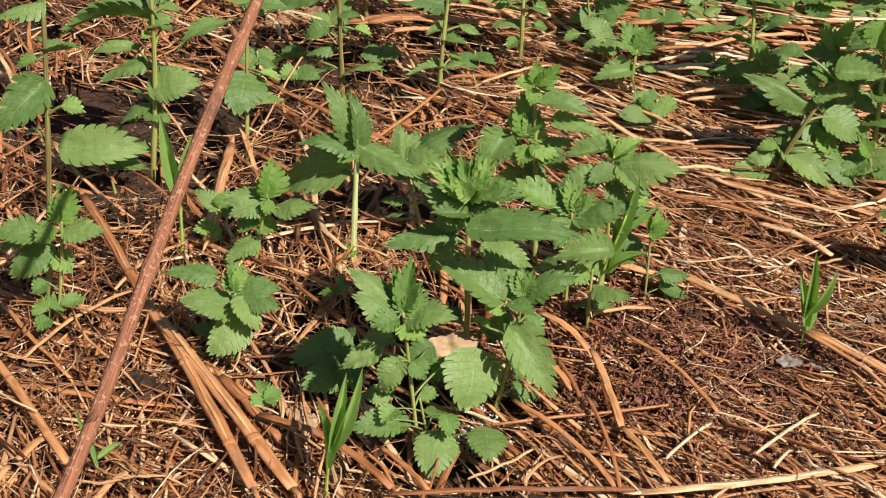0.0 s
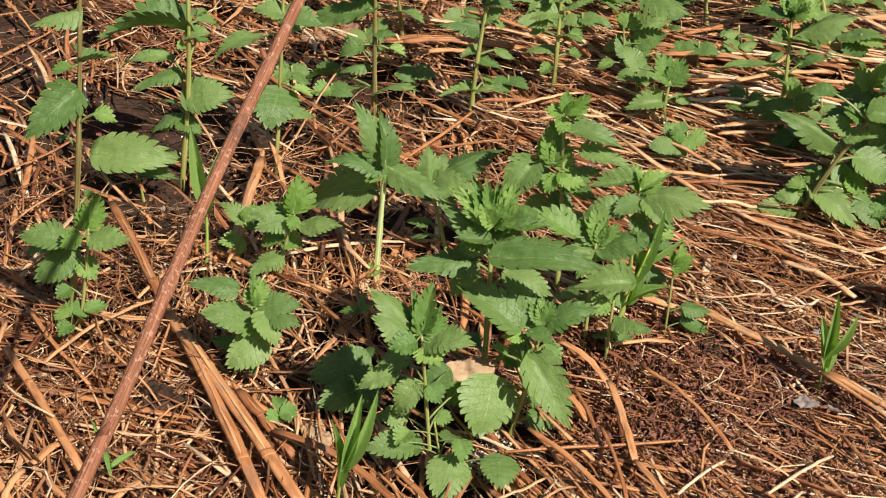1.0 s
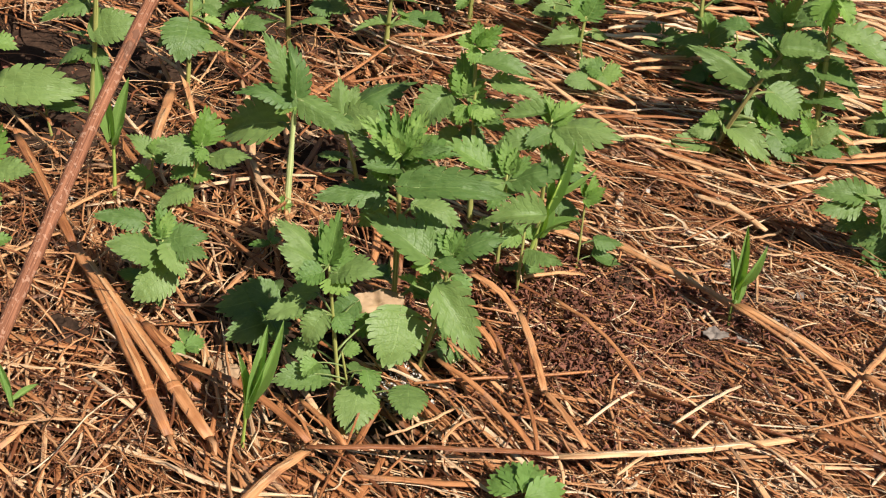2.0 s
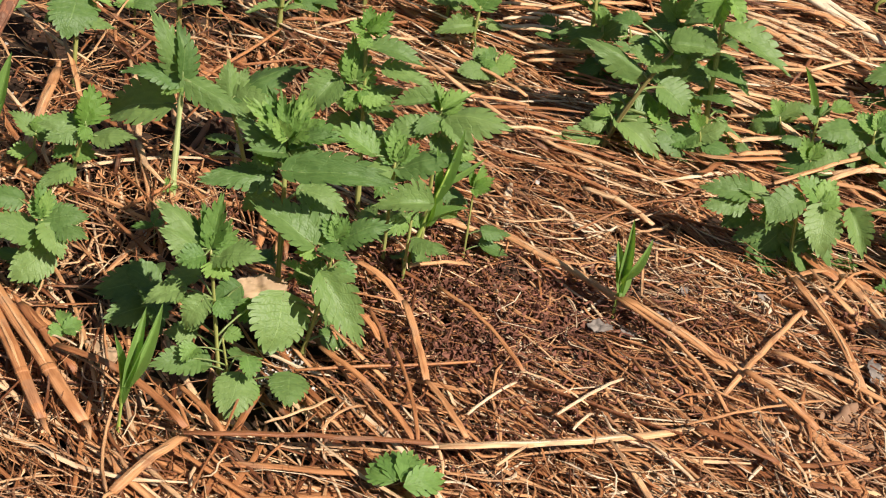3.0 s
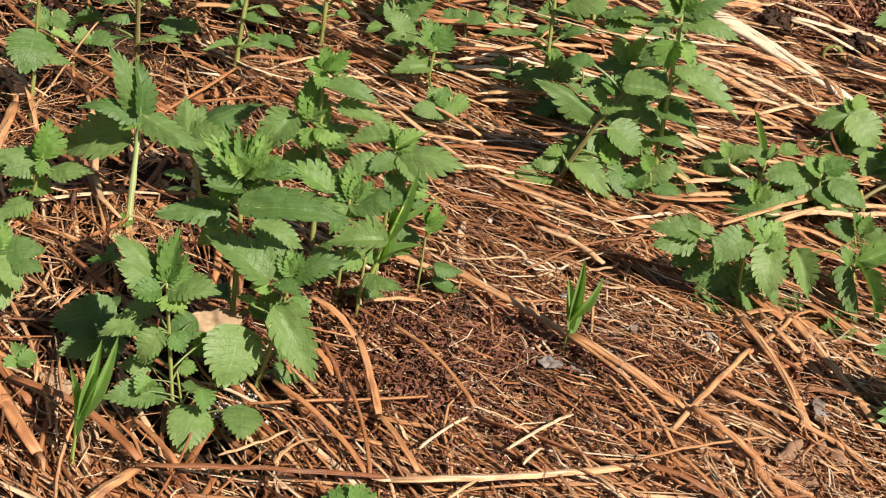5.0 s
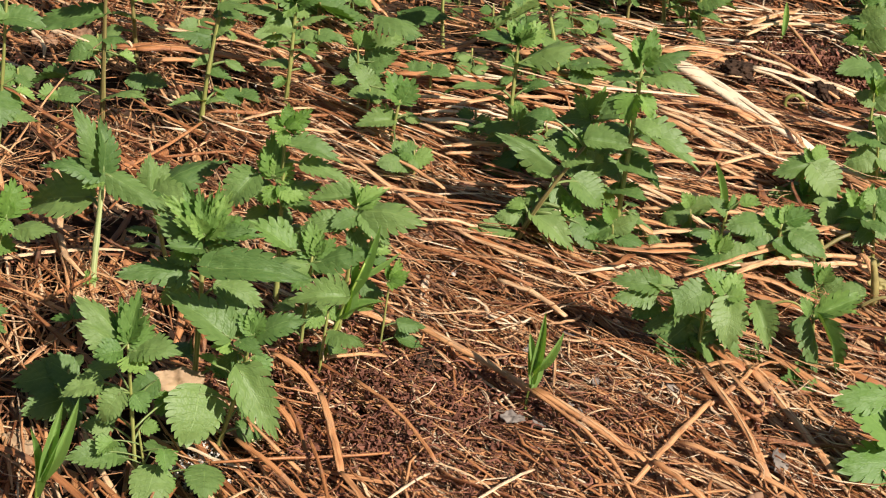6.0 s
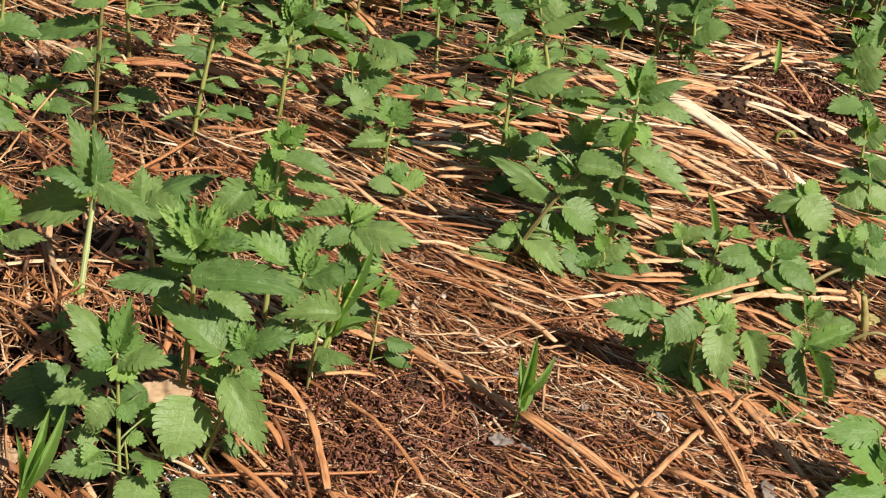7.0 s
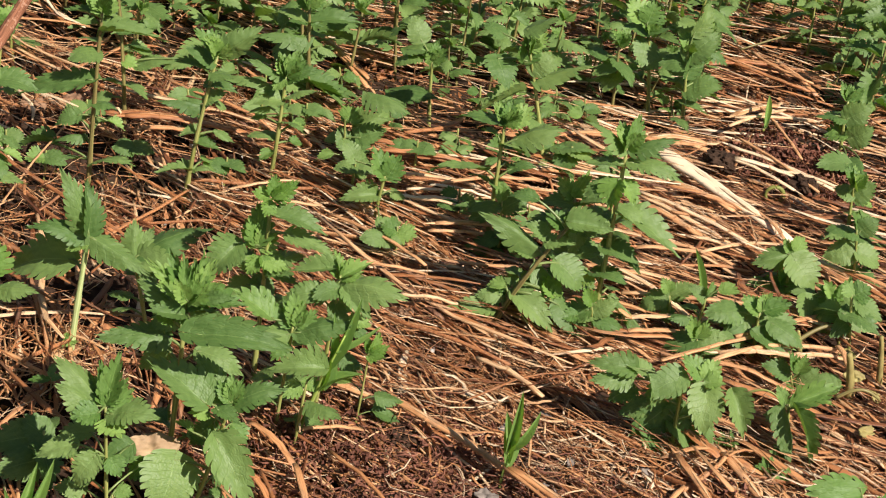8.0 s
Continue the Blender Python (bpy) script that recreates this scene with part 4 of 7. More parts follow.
leaf(p, (0.201, 0.353, 0.069), (0.160, 0.345, 0.069), 0.0167)
leaf(p, (0.219, 0.355, 0.071), (0.237, 0.355, 0.078), 0.0117)
leaf(p, (0.211, 0.355, 0.042), (0.183, 0.349, 0.037), 0.0101)
leaf(p, (0.209, 0.351, 0.092), (0.225, 0.343, 0.094), 0.0149)
leaf(p, (0.209, 0.355, 0.058), (0.225, 0.349, 0.054), 0.0143)
p = nettle("small", (0.447, 0.345), (0.445, 0.345, 0.048), 0.0014)
leaf(p, (0.445, 0.345, 0.049), (0.451, 0.351, 0.059), 0.0162)
leaf(p, (0.441, 0.343, 0.048), (0.416, 0.339, 0.036), 0.0170)
leaf(p, (0.445, 0.341, 0.045), (0.462, 0.329, 0.029), 0.0272)
leaf(p, (0.443, 0.345, 0.019), (0.437, 0.349, 0.034), 0.0138, 2)
leaf(p, (0.442, 0.345, 0.018), (0.431, 0.347, 0.025), 0.0103, 2)
leaf(p, (0.442, 0.343, 0.019), (0.459, 0.339, 0.026), 0.0164)
leaf(p, (0.431, 0.345, 0.016), (0.416, 0.341, 0.019), 0.0129)
leaf(p, (0.443, 0.345, 0.046), (0.437, 0.351, 0.056), 0.0102, True)
leaf(p, (0.439, 0.341, 0.014), (0.450, 0.333, 0.014), 0.0112)
leaf(p, (0.437, 0.343, 0.015), (0.424, 0.335, 0.014), 0.0112)
p = nettle("small", (0.462, 0.302), (0.450, 0.302, 0.035), 0.0012)
leaf(p, (0.448, 0.298, 0.036), (0.453, 0.286, 0.019), 0.0248)
leaf(p, (0.464, 0.302, 0.038), (0.476, 0.298, 0.040), 0.0091, 2)
leaf(p, (0.463, 0.302, 0.040), (0.465, 0.306, 0.048), 0.0075, 2)
leaf(p, (0.461, 0.302, 0.040), (0.455, 0.306, 0.044), 0.0075, 2)
leaf(p, (0.456, 0.306, 0.035), (0.439, 0.306, 0.036), 0.0125)
p = nettle("small", (0.409, 0.247), (0.401, 0.247, 0.043), 0.0013)
leaf(p, (0.386, 0.247, 0.041), (0.362, 0.241, 0.040), 0.0198)
leaf(p, (0.401, 0.247, 0.042), (0.388, 0.251, 0.050), 0.0143, True)
leaf(p, (0.403, 0.247, 0.043), (0.402, 0.252, 0.055), 0.0111, True)
leaf(p, (0.403, 0.247, 0.045), (0.420, 0.247, 0.054), 0.0127, True)
leaf(p, (0.412, 0.245, 0.037), (0.434, 0.235, 0.029), 0.0190)
leaf(p, (0.401, 0.241, 0.029), (0.422, 0.229, 0.021), 0.0190)
leaf(p, (0.382, 0.245, 0.026), (0.394, 0.237, 0.019), 0.0143)
leaf(p, (0.395, 0.247, 0.012), (0.401, 0.237, 0.014), 0.0112)
leaf(p, (0.395, 0.251, 0.030), (0.379, 0.243, 0.024), 0.0120)
leaf(p, (0.415, 0.243, 0.016), (0.418, 0.233, 0.014), 0.0088)
p = nettle("small", (0.364, 0.248), (0.361, 0.248, 0.047), 0.0013)
leaf(p, (0.362, 0.246, 0.012), (0.352, 0.248, 0.025), 0.0152, True)
leaf(p, (0.356, 0.244, 0.012), (0.369, 0.242, 0.019), 0.0168)
leaf(p, (0.360, 0.244, 0.012), (0.346, 0.236, 0.014), 0.0120)
leaf(p, (0.352, 0.248, 0.030), (0.338, 0.242, 0.029), 0.0103)
leaf(p, (0.360, 0.248, 0.046), (0.347, 0.250, 0.053), 0.0102)
leaf(p, (0.361, 0.248, 0.049), (0.364, 0.252, 0.058), 0.0087)
leaf(p, (0.368, 0.248, 0.055), (0.381, 0.244, 0.058), 0.0102)
p = nettle("small", (0.489, 0.274), (0.471, 0.274, 0.056), 0.0014)
leaf(p, (0.468, 0.272, 0.041), (0.495, 0.262, 0.036), 0.0211)
leaf(p, (0.473, 0.274, 0.056), (0.466, 0.278, 0.064), 0.0146)
leaf(p, (0.472, 0.274, 0.055), (0.483, 0.274, 0.063), 0.0146)
leaf(p, (0.481, 0.280, 0.047), (0.498, 0.274, 0.040), 0.0179)
leaf(p, (0.474, 0.274, 0.033), (0.463, 0.266, 0.025), 0.0122)
p = nettle("small", (0.329, 0.105), (0.321, 0.105, 0.063), 0.0014)
leaf(p, (0.290, 0.109, 0.061), (0.263, 0.109, 0.060), 0.0145)
leaf(p, (0.288, 0.105, 0.056), (0.264, 0.101, 0.052), 0.0145)
leaf(p, (0.301, 0.109, 0.057), (0.283, 0.113, 0.063), 0.0146)
leaf(p, (0.298, 0.101, 0.061), (0.304, 0.091, 0.045), 0.0145)
leaf(p, (0.318, 0.103, 0.064), (0.298, 0.093, 0.054), 0.0186)
leaf(p, (0.334, 0.099, 0.060), (0.335, 0.081, 0.041), 0.0214)
leaf(p, (0.352, 0.101, 0.060), (0.361, 0.083, 0.042), 0.0152)
leaf(p, (0.332, 0.105, 0.063), (0.319, 0.111, 0.075), 0.0139, True)
leaf(p, (0.333, 0.105, 0.063), (0.341, 0.111, 0.074), 0.0125, True)
leaf(p, (0.333, 0.103, 0.062), (0.344, 0.099, 0.067), 0.0118, True)
leaf(p, (0.317, 0.111, 0.036), (0.298, 0.105, 0.016), 0.0204)
leaf(p, (0.323, 0.109, 0.026), (0.340, 0.097, 0.014), 0.0205)
leaf(p, (0.314, 0.107, 0.017), (0.306, 0.097, 0.014), 0.0170)
leaf(p, (0.328, 0.113, 0.037), (0.319, 0.107, 0.021), 0.0191)
leaf(p, (0.336, 0.113, 0.030), (0.352, 0.107, 0.019), 0.0163)
leaf(p, (0.319, 0.109, 0.050), (0.305, 0.109, 0.052), 0.0140)
leaf(p, (0.293, 0.111, 0.045), (0.280, 0.107, 0.037), 0.0140)
leaf(p, (0.307, 0.115, 0.032), (0.290, 0.113, 0.026), 0.0141)
leaf(p, (0.309, 0.109, 0.053), (0.316, 0.113, 0.064), 0.0125)
p = nettle("small", (0.410, 0.127), (0.398, 0.127, 0.043), 0.0013)
leaf(p, (0.399, 0.127, 0.042), (0.427, 0.131, 0.060), 0.0129, True)
leaf(p, (0.396, 0.125, 0.041), (0.405, 0.107, 0.014), 0.0165)
leaf(p, (0.401, 0.123, 0.043), (0.418, 0.105, 0.014), 0.0093)
leaf(p, (0.412, 0.123, 0.012), (0.423, 0.113, 0.014), 0.0080, 2)
leaf(p, (0.412, 0.127, 0.047), (0.424, 0.123, 0.051), 0.0086, True)
leaf(p, (0.396, 0.127, 0.042), (0.389, 0.131, 0.053), 0.0079, True)
p = nettle("seedling", (0.367, 0.119), (0.364, 0.119, 0.010), 0.0006)
leaf(p, (0.364, 0.119, 0.012), (0.355, 0.116, 0.014), 0.0043)
leaf(p, (0.366, 0.119, 0.012), (0.371, 0.116, 0.014), 0.0043)
leaf(p, (0.365, 0.119, 0.012), (0.360, 0.122, 0.017), 0.0043)
leaf(p, (0.365, 0.119, 0.012), (0.366, 0.123, 0.019), 0.0040)
leaf(p, (0.364, 0.117, 0.012), (0.361, 0.113, 0.014), 0.0040)
leaf(p, (0.364, 0.117, 0.012), (0.368, 0.113, 0.014), 0.0040)
p = nettle("seedling", (0.390, 0.097), (0.388, 0.097, 0.010), 0.0006)
leaf(p, (0.388, 0.097, 0.012), (0.379, 0.094, 0.014), 0.0043)
leaf(p, (0.389, 0.097, 0.012), (0.394, 0.094, 0.014), 0.0043)
leaf(p, (0.388, 0.097, 0.012), (0.383, 0.100, 0.017), 0.0043)
leaf(p, (0.388, 0.097, 0.012), (0.389, 0.101, 0.018), 0.0039)
leaf(p, (0.387, 0.095, 0.012), (0.384, 0.091, 0.014), 0.0039)
leaf(p, (0.387, 0.095, 0.012), (0.391, 0.091, 0.014), 0.0039)
p = nettle("seedling", (0.401, 0.114), (0.398, 0.114, 0.010), 0.0006)
leaf(p, (0.398, 0.114, 0.012), (0.389, 0.111, 0.014), 0.0043)
leaf(p, (0.400, 0.114, 0.012), (0.405, 0.111, 0.014), 0.0043)
leaf(p, (0.398, 0.114, 0.012), (0.394, 0.117, 0.017), 0.0043)
leaf(p, (0.398, 0.114, 0.012), (0.400, 0.118, 0.019), 0.0040)
leaf(p, (0.398, 0.112, 0.012), (0.395, 0.108, 0.014), 0.0040)
leaf(p, (0.398, 0.112, 0.012), (0.402, 0.108, 0.014), 0.0040)
p = nettle("seedling", (0.399, 0.087), (0.396, 0.087, 0.010), 0.0006)
leaf(p, (0.396, 0.087, 0.012), (0.388, 0.084, 0.014), 0.0042)
leaf(p, (0.398, 0.087, 0.012), (0.403, 0.084, 0.014), 0.0042)
leaf(p, (0.397, 0.087, 0.012), (0.392, 0.090, 0.017), 0.0042)
leaf(p, (0.397, 0.087, 0.012), (0.398, 0.091, 0.018), 0.0039)
leaf(p, (0.396, 0.085, 0.012), (0.393, 0.081, 0.014), 0.0039)
leaf(p, (0.396, 0.085, 0.012), (0.400, 0.081, 0.014), 0.0039)
p = nettle("broad", (0.429, 0.006), (0.420, 0.006, 0.039), 0.0017)
leaf(p, (0.411, 0.012, 0.063), (0.382, 0.008, 0.059), 0.0160)
leaf(p, (0.419, 0.006, 0.039), (0.392, 0.010, 0.059), 0.0271)
leaf(p, (0.424, 0.000, 0.028), (0.391, -0.008, 0.026), 0.0226)
leaf(p, (0.424, 0.006, 0.037), (0.431, 0.012, 0.060), 0.0226)
leaf(p, (0.427, 0.002, 0.028), (0.442, -0.008, 0.026), 0.0227)
leaf(p, (0.421, 0.012, 0.039), (0.410, 0.016, 0.051), 0.0130)
p = nettle("tall", (0.063, 0.567), (0.049, 0.567, 0.097), 0.0018)
leaf(p, (0.050, 0.567, 0.082), (0.017, 0.569, 0.085), 0.0183)
leaf(p, (0.052, 0.567, 0.069), (0.008, 0.565, 0.064), 0.0174)
leaf(p, (0.053, 0.567, 0.082), (0.094, 0.567, 0.089), 0.0164)
leaf(p, (0.059, 0.567, 0.026), (0.097, 0.557, 0.023), 0.0216)
leaf(p, (0.049, 0.567, 0.095), (0.038, 0.571, 0.107), 0.0134, True)
leaf(p, (0.050, 0.567, 0.095), (0.058, 0.571, 0.110), 0.0134, True)
leaf(p, (0.053, 0.567, 0.046), (0.035, 0.561, 0.038), 0.0146)
p = nettle("small", (0.114, 0.468), (0.099, 0.468, 0.041), 0.0012)
leaf(p, (0.099, 0.468, 0.040), (0.091, 0.471, 0.049), 0.0119, 2)
leaf(p, (0.100, 0.468, 0.040), (0.105, 0.471, 0.053), 0.0110, 2)
leaf(p, (0.103, 0.468, 0.036), (0.126, 0.464, 0.049), 0.0175)
leaf(p, (0.101, 0.465, 0.030), (0.101, 0.458, 0.016), 0.0138)
leaf(p, (0.105, 0.466, 0.019), (0.120, 0.462, 0.020), 0.0138)
p = nettle("sprig", (-0.219, 0.024), (-0.206, 0.024, 0.078), 0.0011)
leaf(p, (-0.207, 0.024, 0.077), (-0.200, 0.030, 0.096), 0.0126, 2)
leaf(p, (-0.208, 0.024, 0.077), (-0.211, 0.028, 0.090), 0.0069, 2)
leaf(p, (-0.203, 0.020, 0.075), (-0.180, 0.014, 0.078), 0.0144)
leaf(p, (-0.209, 0.020, 0.076), (-0.219, 0.014, 0.071), 0.0107, 2)
leaf(p, (-0.223, 0.026, 0.068), (-0.246, 0.024, 0.068), 0.0159)
leaf(p, (-0.218, 0.028, 0.057), (-0.238, 0.020, 0.044), 0.0192)
leaf(p, (-0.213, 0.028, 0.054), (-0.203, 0.022, 0.047), 0.0115)
leaf(p, (-0.219, 0.024, 0.037), (-0.225, 0.018, 0.033), 0.0097)
p = nettle("sprig", (-0.225, 0.201), (-0.229, 0.201, 0.019), 0.0011)
leaf(p, (-0.249, 0.191, 0.033), (-0.202, 0.191, 0.036), 0.0261, face=(0.25, -0.8, 0.75), rounded=True)
leaf(p, (-0.227, 0.205, 0.013), (-0.202, 0.201, 0.014), 0.0099)
p = nettle("shoot", (-0.161, 0.107), (-0.159, 0.107, 0.048), 0.0014)
leaf(p, (-0.160, 0.107, 0.049), (-0.168, 0.111, 0.103), 0.0117)
leaf(p, (-0.159, 0.109, 0.047), (-0.150, 0.115, 0.089), 0.0103)
leaf(p, (-0.158, 0.103, 0.049), (-0.152, 0.101, 0.064), 0.0048)
p = nettle("shoot", (0.088, 0.056), (0.108, 0.055, 0.082), 0.0013)
leaf(p, (0.098, 0.056, 0.040), (0.123, 0.057, 0.057), 0.0080)
leaf(p, (0.101, 0.056, 0.058), (0.114, 0.060, 0.106), 0.0080, True)
leaf(p, (0.102, 0.056, 0.066), (0.100, 0.058, 0.094), 0.0067, True)
leaf(p, (0.103, 0.056, 0.070), (0.128, 0.059, 0.090), 0.0053)
leaf(p, (0.100, 0.056, 0.043), (0.101, 0.059, 0.074), 0.0074, True)
p = nettle("shoot", (0.214, 0.032), (0.213, 0.032, 0.045), 0.0010)
leaf(p, (0.213, 0.032, 0.029), (0.208, 0.044, 0.056), 0.0084)
leaf(p, (0.212, 0.032, 0.037), (0.213, 0.036, 0.076), 0.0078, True)
leaf(p, (0.213, 0.032, 0.039), (0.226, 0.037, 0.064), 0.0071)
leaf(p, (0.214, 0.032, 0.026), (0.216, 0.040, 0.049), 0.0084)
p = nettle("shoot", (-0.043, -0.119), (-0.039, -0.118, 0.040), 0.0011)
leaf(p, (-0.041, -0.118, 0.031), (-0.046, -0.108, 0.064), 0.0067)
leaf(p, (-0.038, -0.118, 0.042), (-0.024, -0.104, 0.082), 0.0083)
leaf(p, (-0.038, -0.120, 0.042), (-0.032, -0.102, 0.077), 0.0077)
leaf(p, (-0.039, -0.114, 0.035), (-0.036, -0.108, 0.059), 0.0045)
p = nettle("shoot", (-0.161, -0.109), (-0.159, -0.108, 0.022), 0.0009)
leaf(p, (-0.157, -0.115, 0.024), (-0.168, -0.103, 0.042), 0.0052)
leaf(p, (-0.157, -0.115, 0.024), (-0.147, -0.102, 0.026), 0.0046)
leaf(p, (-0.156, -0.120, 0.024), (-0.170, -0.101, 0.044), 0.0041)
p = nettle("seedling", (-0.084, -0.041), (-0.085, -0.041, 0.012), 0.0006)
leaf(p, (-0.082, -0.055, 0.024), (-0.086, -0.040, 0.024), 0.0068)
leaf(p, (-0.083, -0.056, 0.024), (-0.087, -0.062, 0.024), 0.0074)
leaf(p, (-0.081, -0.055, 0.024), (-0.074, -0.049, 0.024), 0.0074)
leaf(p, (-0.080, -0.057, 0.024), (-0.075, -0.061, 0.024), 0.0062)
p = nettle("seedling", (0.098, -0.126), (0.098, -0.126, 0.008), 0.0007)
leaf(p, (0.095, -0.142, 0.024), (0.091, -0.125, 0.024), 0.0139)
leaf(p, (0.093, -0.144, 0.024), (0.082, -0.137, 0.024), 0.0128)
leaf(p, (0.101, -0.146, 0.024), (0.117, -0.137, 0.024), 0.0128)
leaf(p, (0.098, -0.142, 0.024), (0.103, -0.123, 0.024), 0.0122)
p = nettle("seedling", (-0.057, 0.074), (-0.057, 0.074, 0.010), 0.0007)
leaf(p, (-0.055, 0.050, 0.024), (-0.065, 0.047, 0.024), 0.0041)
leaf(p, (-0.055, 0.053, 0.024), (-0.055, 0.068, 0.024), 0.0041)
leaf(p, (-0.053, 0.050, 0.024), (-0.050, 0.057, 0.024), 0.0041)
p = nettle("shoot", (0.381, 0.310), (0.372, 0.313, 0.026), 0.0013)
leaf(p, (0.369, 0.281, 0.024), (0.362, 0.316, 0.052), 0.0076)
p = nettle("shoot", (0.505, 0.711), (0.498, 0.714, 0.022), 0.0014)
leaf(p, (0.489, 0.665, 0.024), (0.498, 0.713, 0.041), 0.0078)
p = nettle("small", (0.255, 0.514), (0.247, 0.515, 0.049), 0.0015)
leaf(p, (0.248, 0.515, 0.044), (0.253, 0.518, 0.056), 0.0194)
leaf(p, (0.250, 0.515, 0.031), (0.237, 0.501, 0.024), 0.0194)
leaf(p, (0.250, 0.515, 0.036), (0.269, 0.502, 0.034), 0.0194)
p = nettle("small", (0.293, 0.490), (0.284, 0.491, 0.043), 0.0014)
leaf(p, (0.285, 0.491, 0.039), (0.300, 0.480, 0.038), 0.0201)
leaf(p, (0.284, 0.491, 0.037), (0.274, 0.480, 0.025), 0.0210)
p = nettle("small", (0.146, 0.309), (0.142, 0.309, 0.032), 0.0010)
leaf(p, (0.143, 0.309, 0.028), (0.131, 0.310, 0.029), 0.0150)
leaf(p, (0.143, 0.309, 0.027), (0.156, 0.304, 0.028), 0.0150)
p = nettle("small", (0.105, 0.392), (0.106, 0.392, 0.041), 0.0011)
leaf(p, (0.107, 0.392, 0.036), (0.122, 0.387, 0.036), 0.0149)
leaf(p, (0.106, 0.392, 0.035), (0.091, 0.390, 0.032), 0.0149)
p = nettle("small", (0.063, 0.503), (0.061, 0.503, 0.035), 0.0012)
leaf(p, (0.062, 0.503, 0.030), (0.078, 0.498, 0.029), 0.0160)
leaf(p, (0.061, 0.503, 0.028), (0.045, 0.501, 0.026), 0.0160)
p = nettle("small", (0.009, 0.383), (0.009, 0.383, 0.029), 0.0011)
leaf(p, (0.009, 0.381, 0.024), (0.024, 0.375, 0.024), 0.0147)
leaf(p, (0.009, 0.379, 0.024), (-0.005, 0.372, 0.024), 0.0147)
p = nettle("small", (-0.063, 0.386), (-0.063, 0.386, 0.028), 0.0011)
leaf(p, (-0.063, 0.384, 0.024), (-0.047, 0.378, 0.024), 0.0147)
leaf(p, (-0.063, 0.381, 0.024), (-0.076, 0.375, 0.024), 0.0147)
p = nettle("small", (0.133, 0.310), (0.132, 0.310, 0.026), 0.0010)
leaf(p, (0.132, 0.302, 0.024), (0.146, 0.298, 0.024), 0.0141)
leaf(p, (0.131, 0.300, 0.024), (0.117, 0.295, 0.024), 0.0141)
p = nettle("small", (-0.121, 0.343), (-0.120, 0.343, 0.028), 0.0010)
leaf(p, (-0.119, 0.340, 0.024), (-0.104, 0.335, 0.024), 0.0142)
leaf(p, (-0.120, 0.338, 0.024), (-0.132, 0.332, 0.024), 0.0142)
p = nettle("small", (-0.036, 0.499), (-0.037, 0.499, 0.030), 0.0012)
leaf(p, (-0.037, 0.499, 0.024), (-0.020, 0.494, 0.024), 0.0159)
leaf(p, (-0.037, 0.497, 0.024), (-0.052, 0.489, 0.024), 0.0159)
p = nettle("small", (0.158, 0.466), (0.155, 0.466, 0.035), 0.0012)
leaf(p, (0.156, 0.466, 0.029), (0.171, 0.460, 0.029), 0.0157)
leaf(p, (0.155, 0.466, 0.028), (0.139, 0.465, 0.025), 0.0157)
p = nettle("small", (-0.110, 0.446), (-0.110, 0.446, 0.029), 0.0011)
leaf(p, (-0.110, 0.444, 0.024), (-0.094, 0.438, 0.024), 0.0153)
leaf(p, (-0.110, 0.442, 0.024), (-0.124, 0.435, 0.024), 0.0153)
p = nettle("small", (-0.153, 0.358), (-0.153, 0.358, 0.032), 0.0011)
leaf(p, (-0.153, 0.358, 0.027), (-0.138, 0.356, 0.025), 0.0143)
leaf(p, (-0.153, 0.358, 0.026), (-0.166, 0.353, 0.025), 0.0143)
p = nettle("small", (0.025, 0.502), (0.024, 0.502, 0.030), 0.0012)
leaf(p, (0.024, 0.502, 0.024), (0.041, 0.497, 0.024), 0.0160)
leaf(p, (0.024, 0.501, 0.024), (0.009, 0.493, 0.024), 0.0160)
p = nettle("small", (0.198, 0.399), (0.190, 0.400, 0.029), 0.0011)
leaf(p, (0.189, 0.399, 0.024), (0.176, 0.398, 0.024), 0.0097)
leaf(p, (0.192, 0.390, 0.024), (0.204, 0.376, 0.024), 0.0119)
leaf(p, (0.188, 0.377, 0.024), (0.174, 0.374, 0.024), 0.0133)
leaf(p, (0.192, 0.367, 0.024), (0.203, 0.376, 0.024), 0.0093)
p = nettle("small", (0.235, 0.511), (0.231, 0.511, 0.031), 0.0012)
leaf(p, (0.231, 0.511, 0.026), (0.214, 0.492, 0.024), 0.0153)
leaf(p, (0.235, 0.505, 0.024), (0.247, 0.507, 0.025), 0.0110)
leaf(p, (0.230, 0.491, 0.024), (0.214, 0.466, 0.024), 0.0148)
leaf(p, (0.233, 0.480, 0.024), (0.244, 0.474, 0.024), 0.0105)
p = nettle("small", (0.253, 0.384), (0.244, 0.385, 0.032), 0.0011)
leaf(p, (0.243, 0.385, 0.027), (0.230, 0.387, 0.027), 0.0123)
leaf(p, (0.247, 0.381, 0.024), (0.262, 0.378, 0.025), 0.0128)
leaf(p, (0.243, 0.367, 0.024), (0.227, 0.354, 0.024), 0.0150)
leaf(p, (0.245, 0.357, 0.024), (0.260, 0.356, 0.024), 0.0132)
p = nettle("small", (0.284, 0.513), (0.275, 0.514, 0.036), 0.0012)
leaf(p, (0.274, 0.514, 0.031), (0.263, 0.515, 0.028), 0.0111)
leaf(p, (0.279, 0.513, 0.026), (0.289, 0.512, 0.032), 0.0101)
leaf(p, (0.275, 0.501, 0.024), (0.261, 0.487, 0.024), 0.0111)
leaf(p, (0.278, 0.488, 0.024), (0.289, 0.470, 0.024), 0.0106)
p = nettle("small", (0.321, 0.647), (0.312, 0.649, 0.027), 0.0013)
leaf(p, (0.310, 0.641, 0.024), (0.297, 0.635, 0.024), 0.0115)
leaf(p, (0.313, 0.630, 0.024), (0.327, 0.635, 0.024), 0.0126)
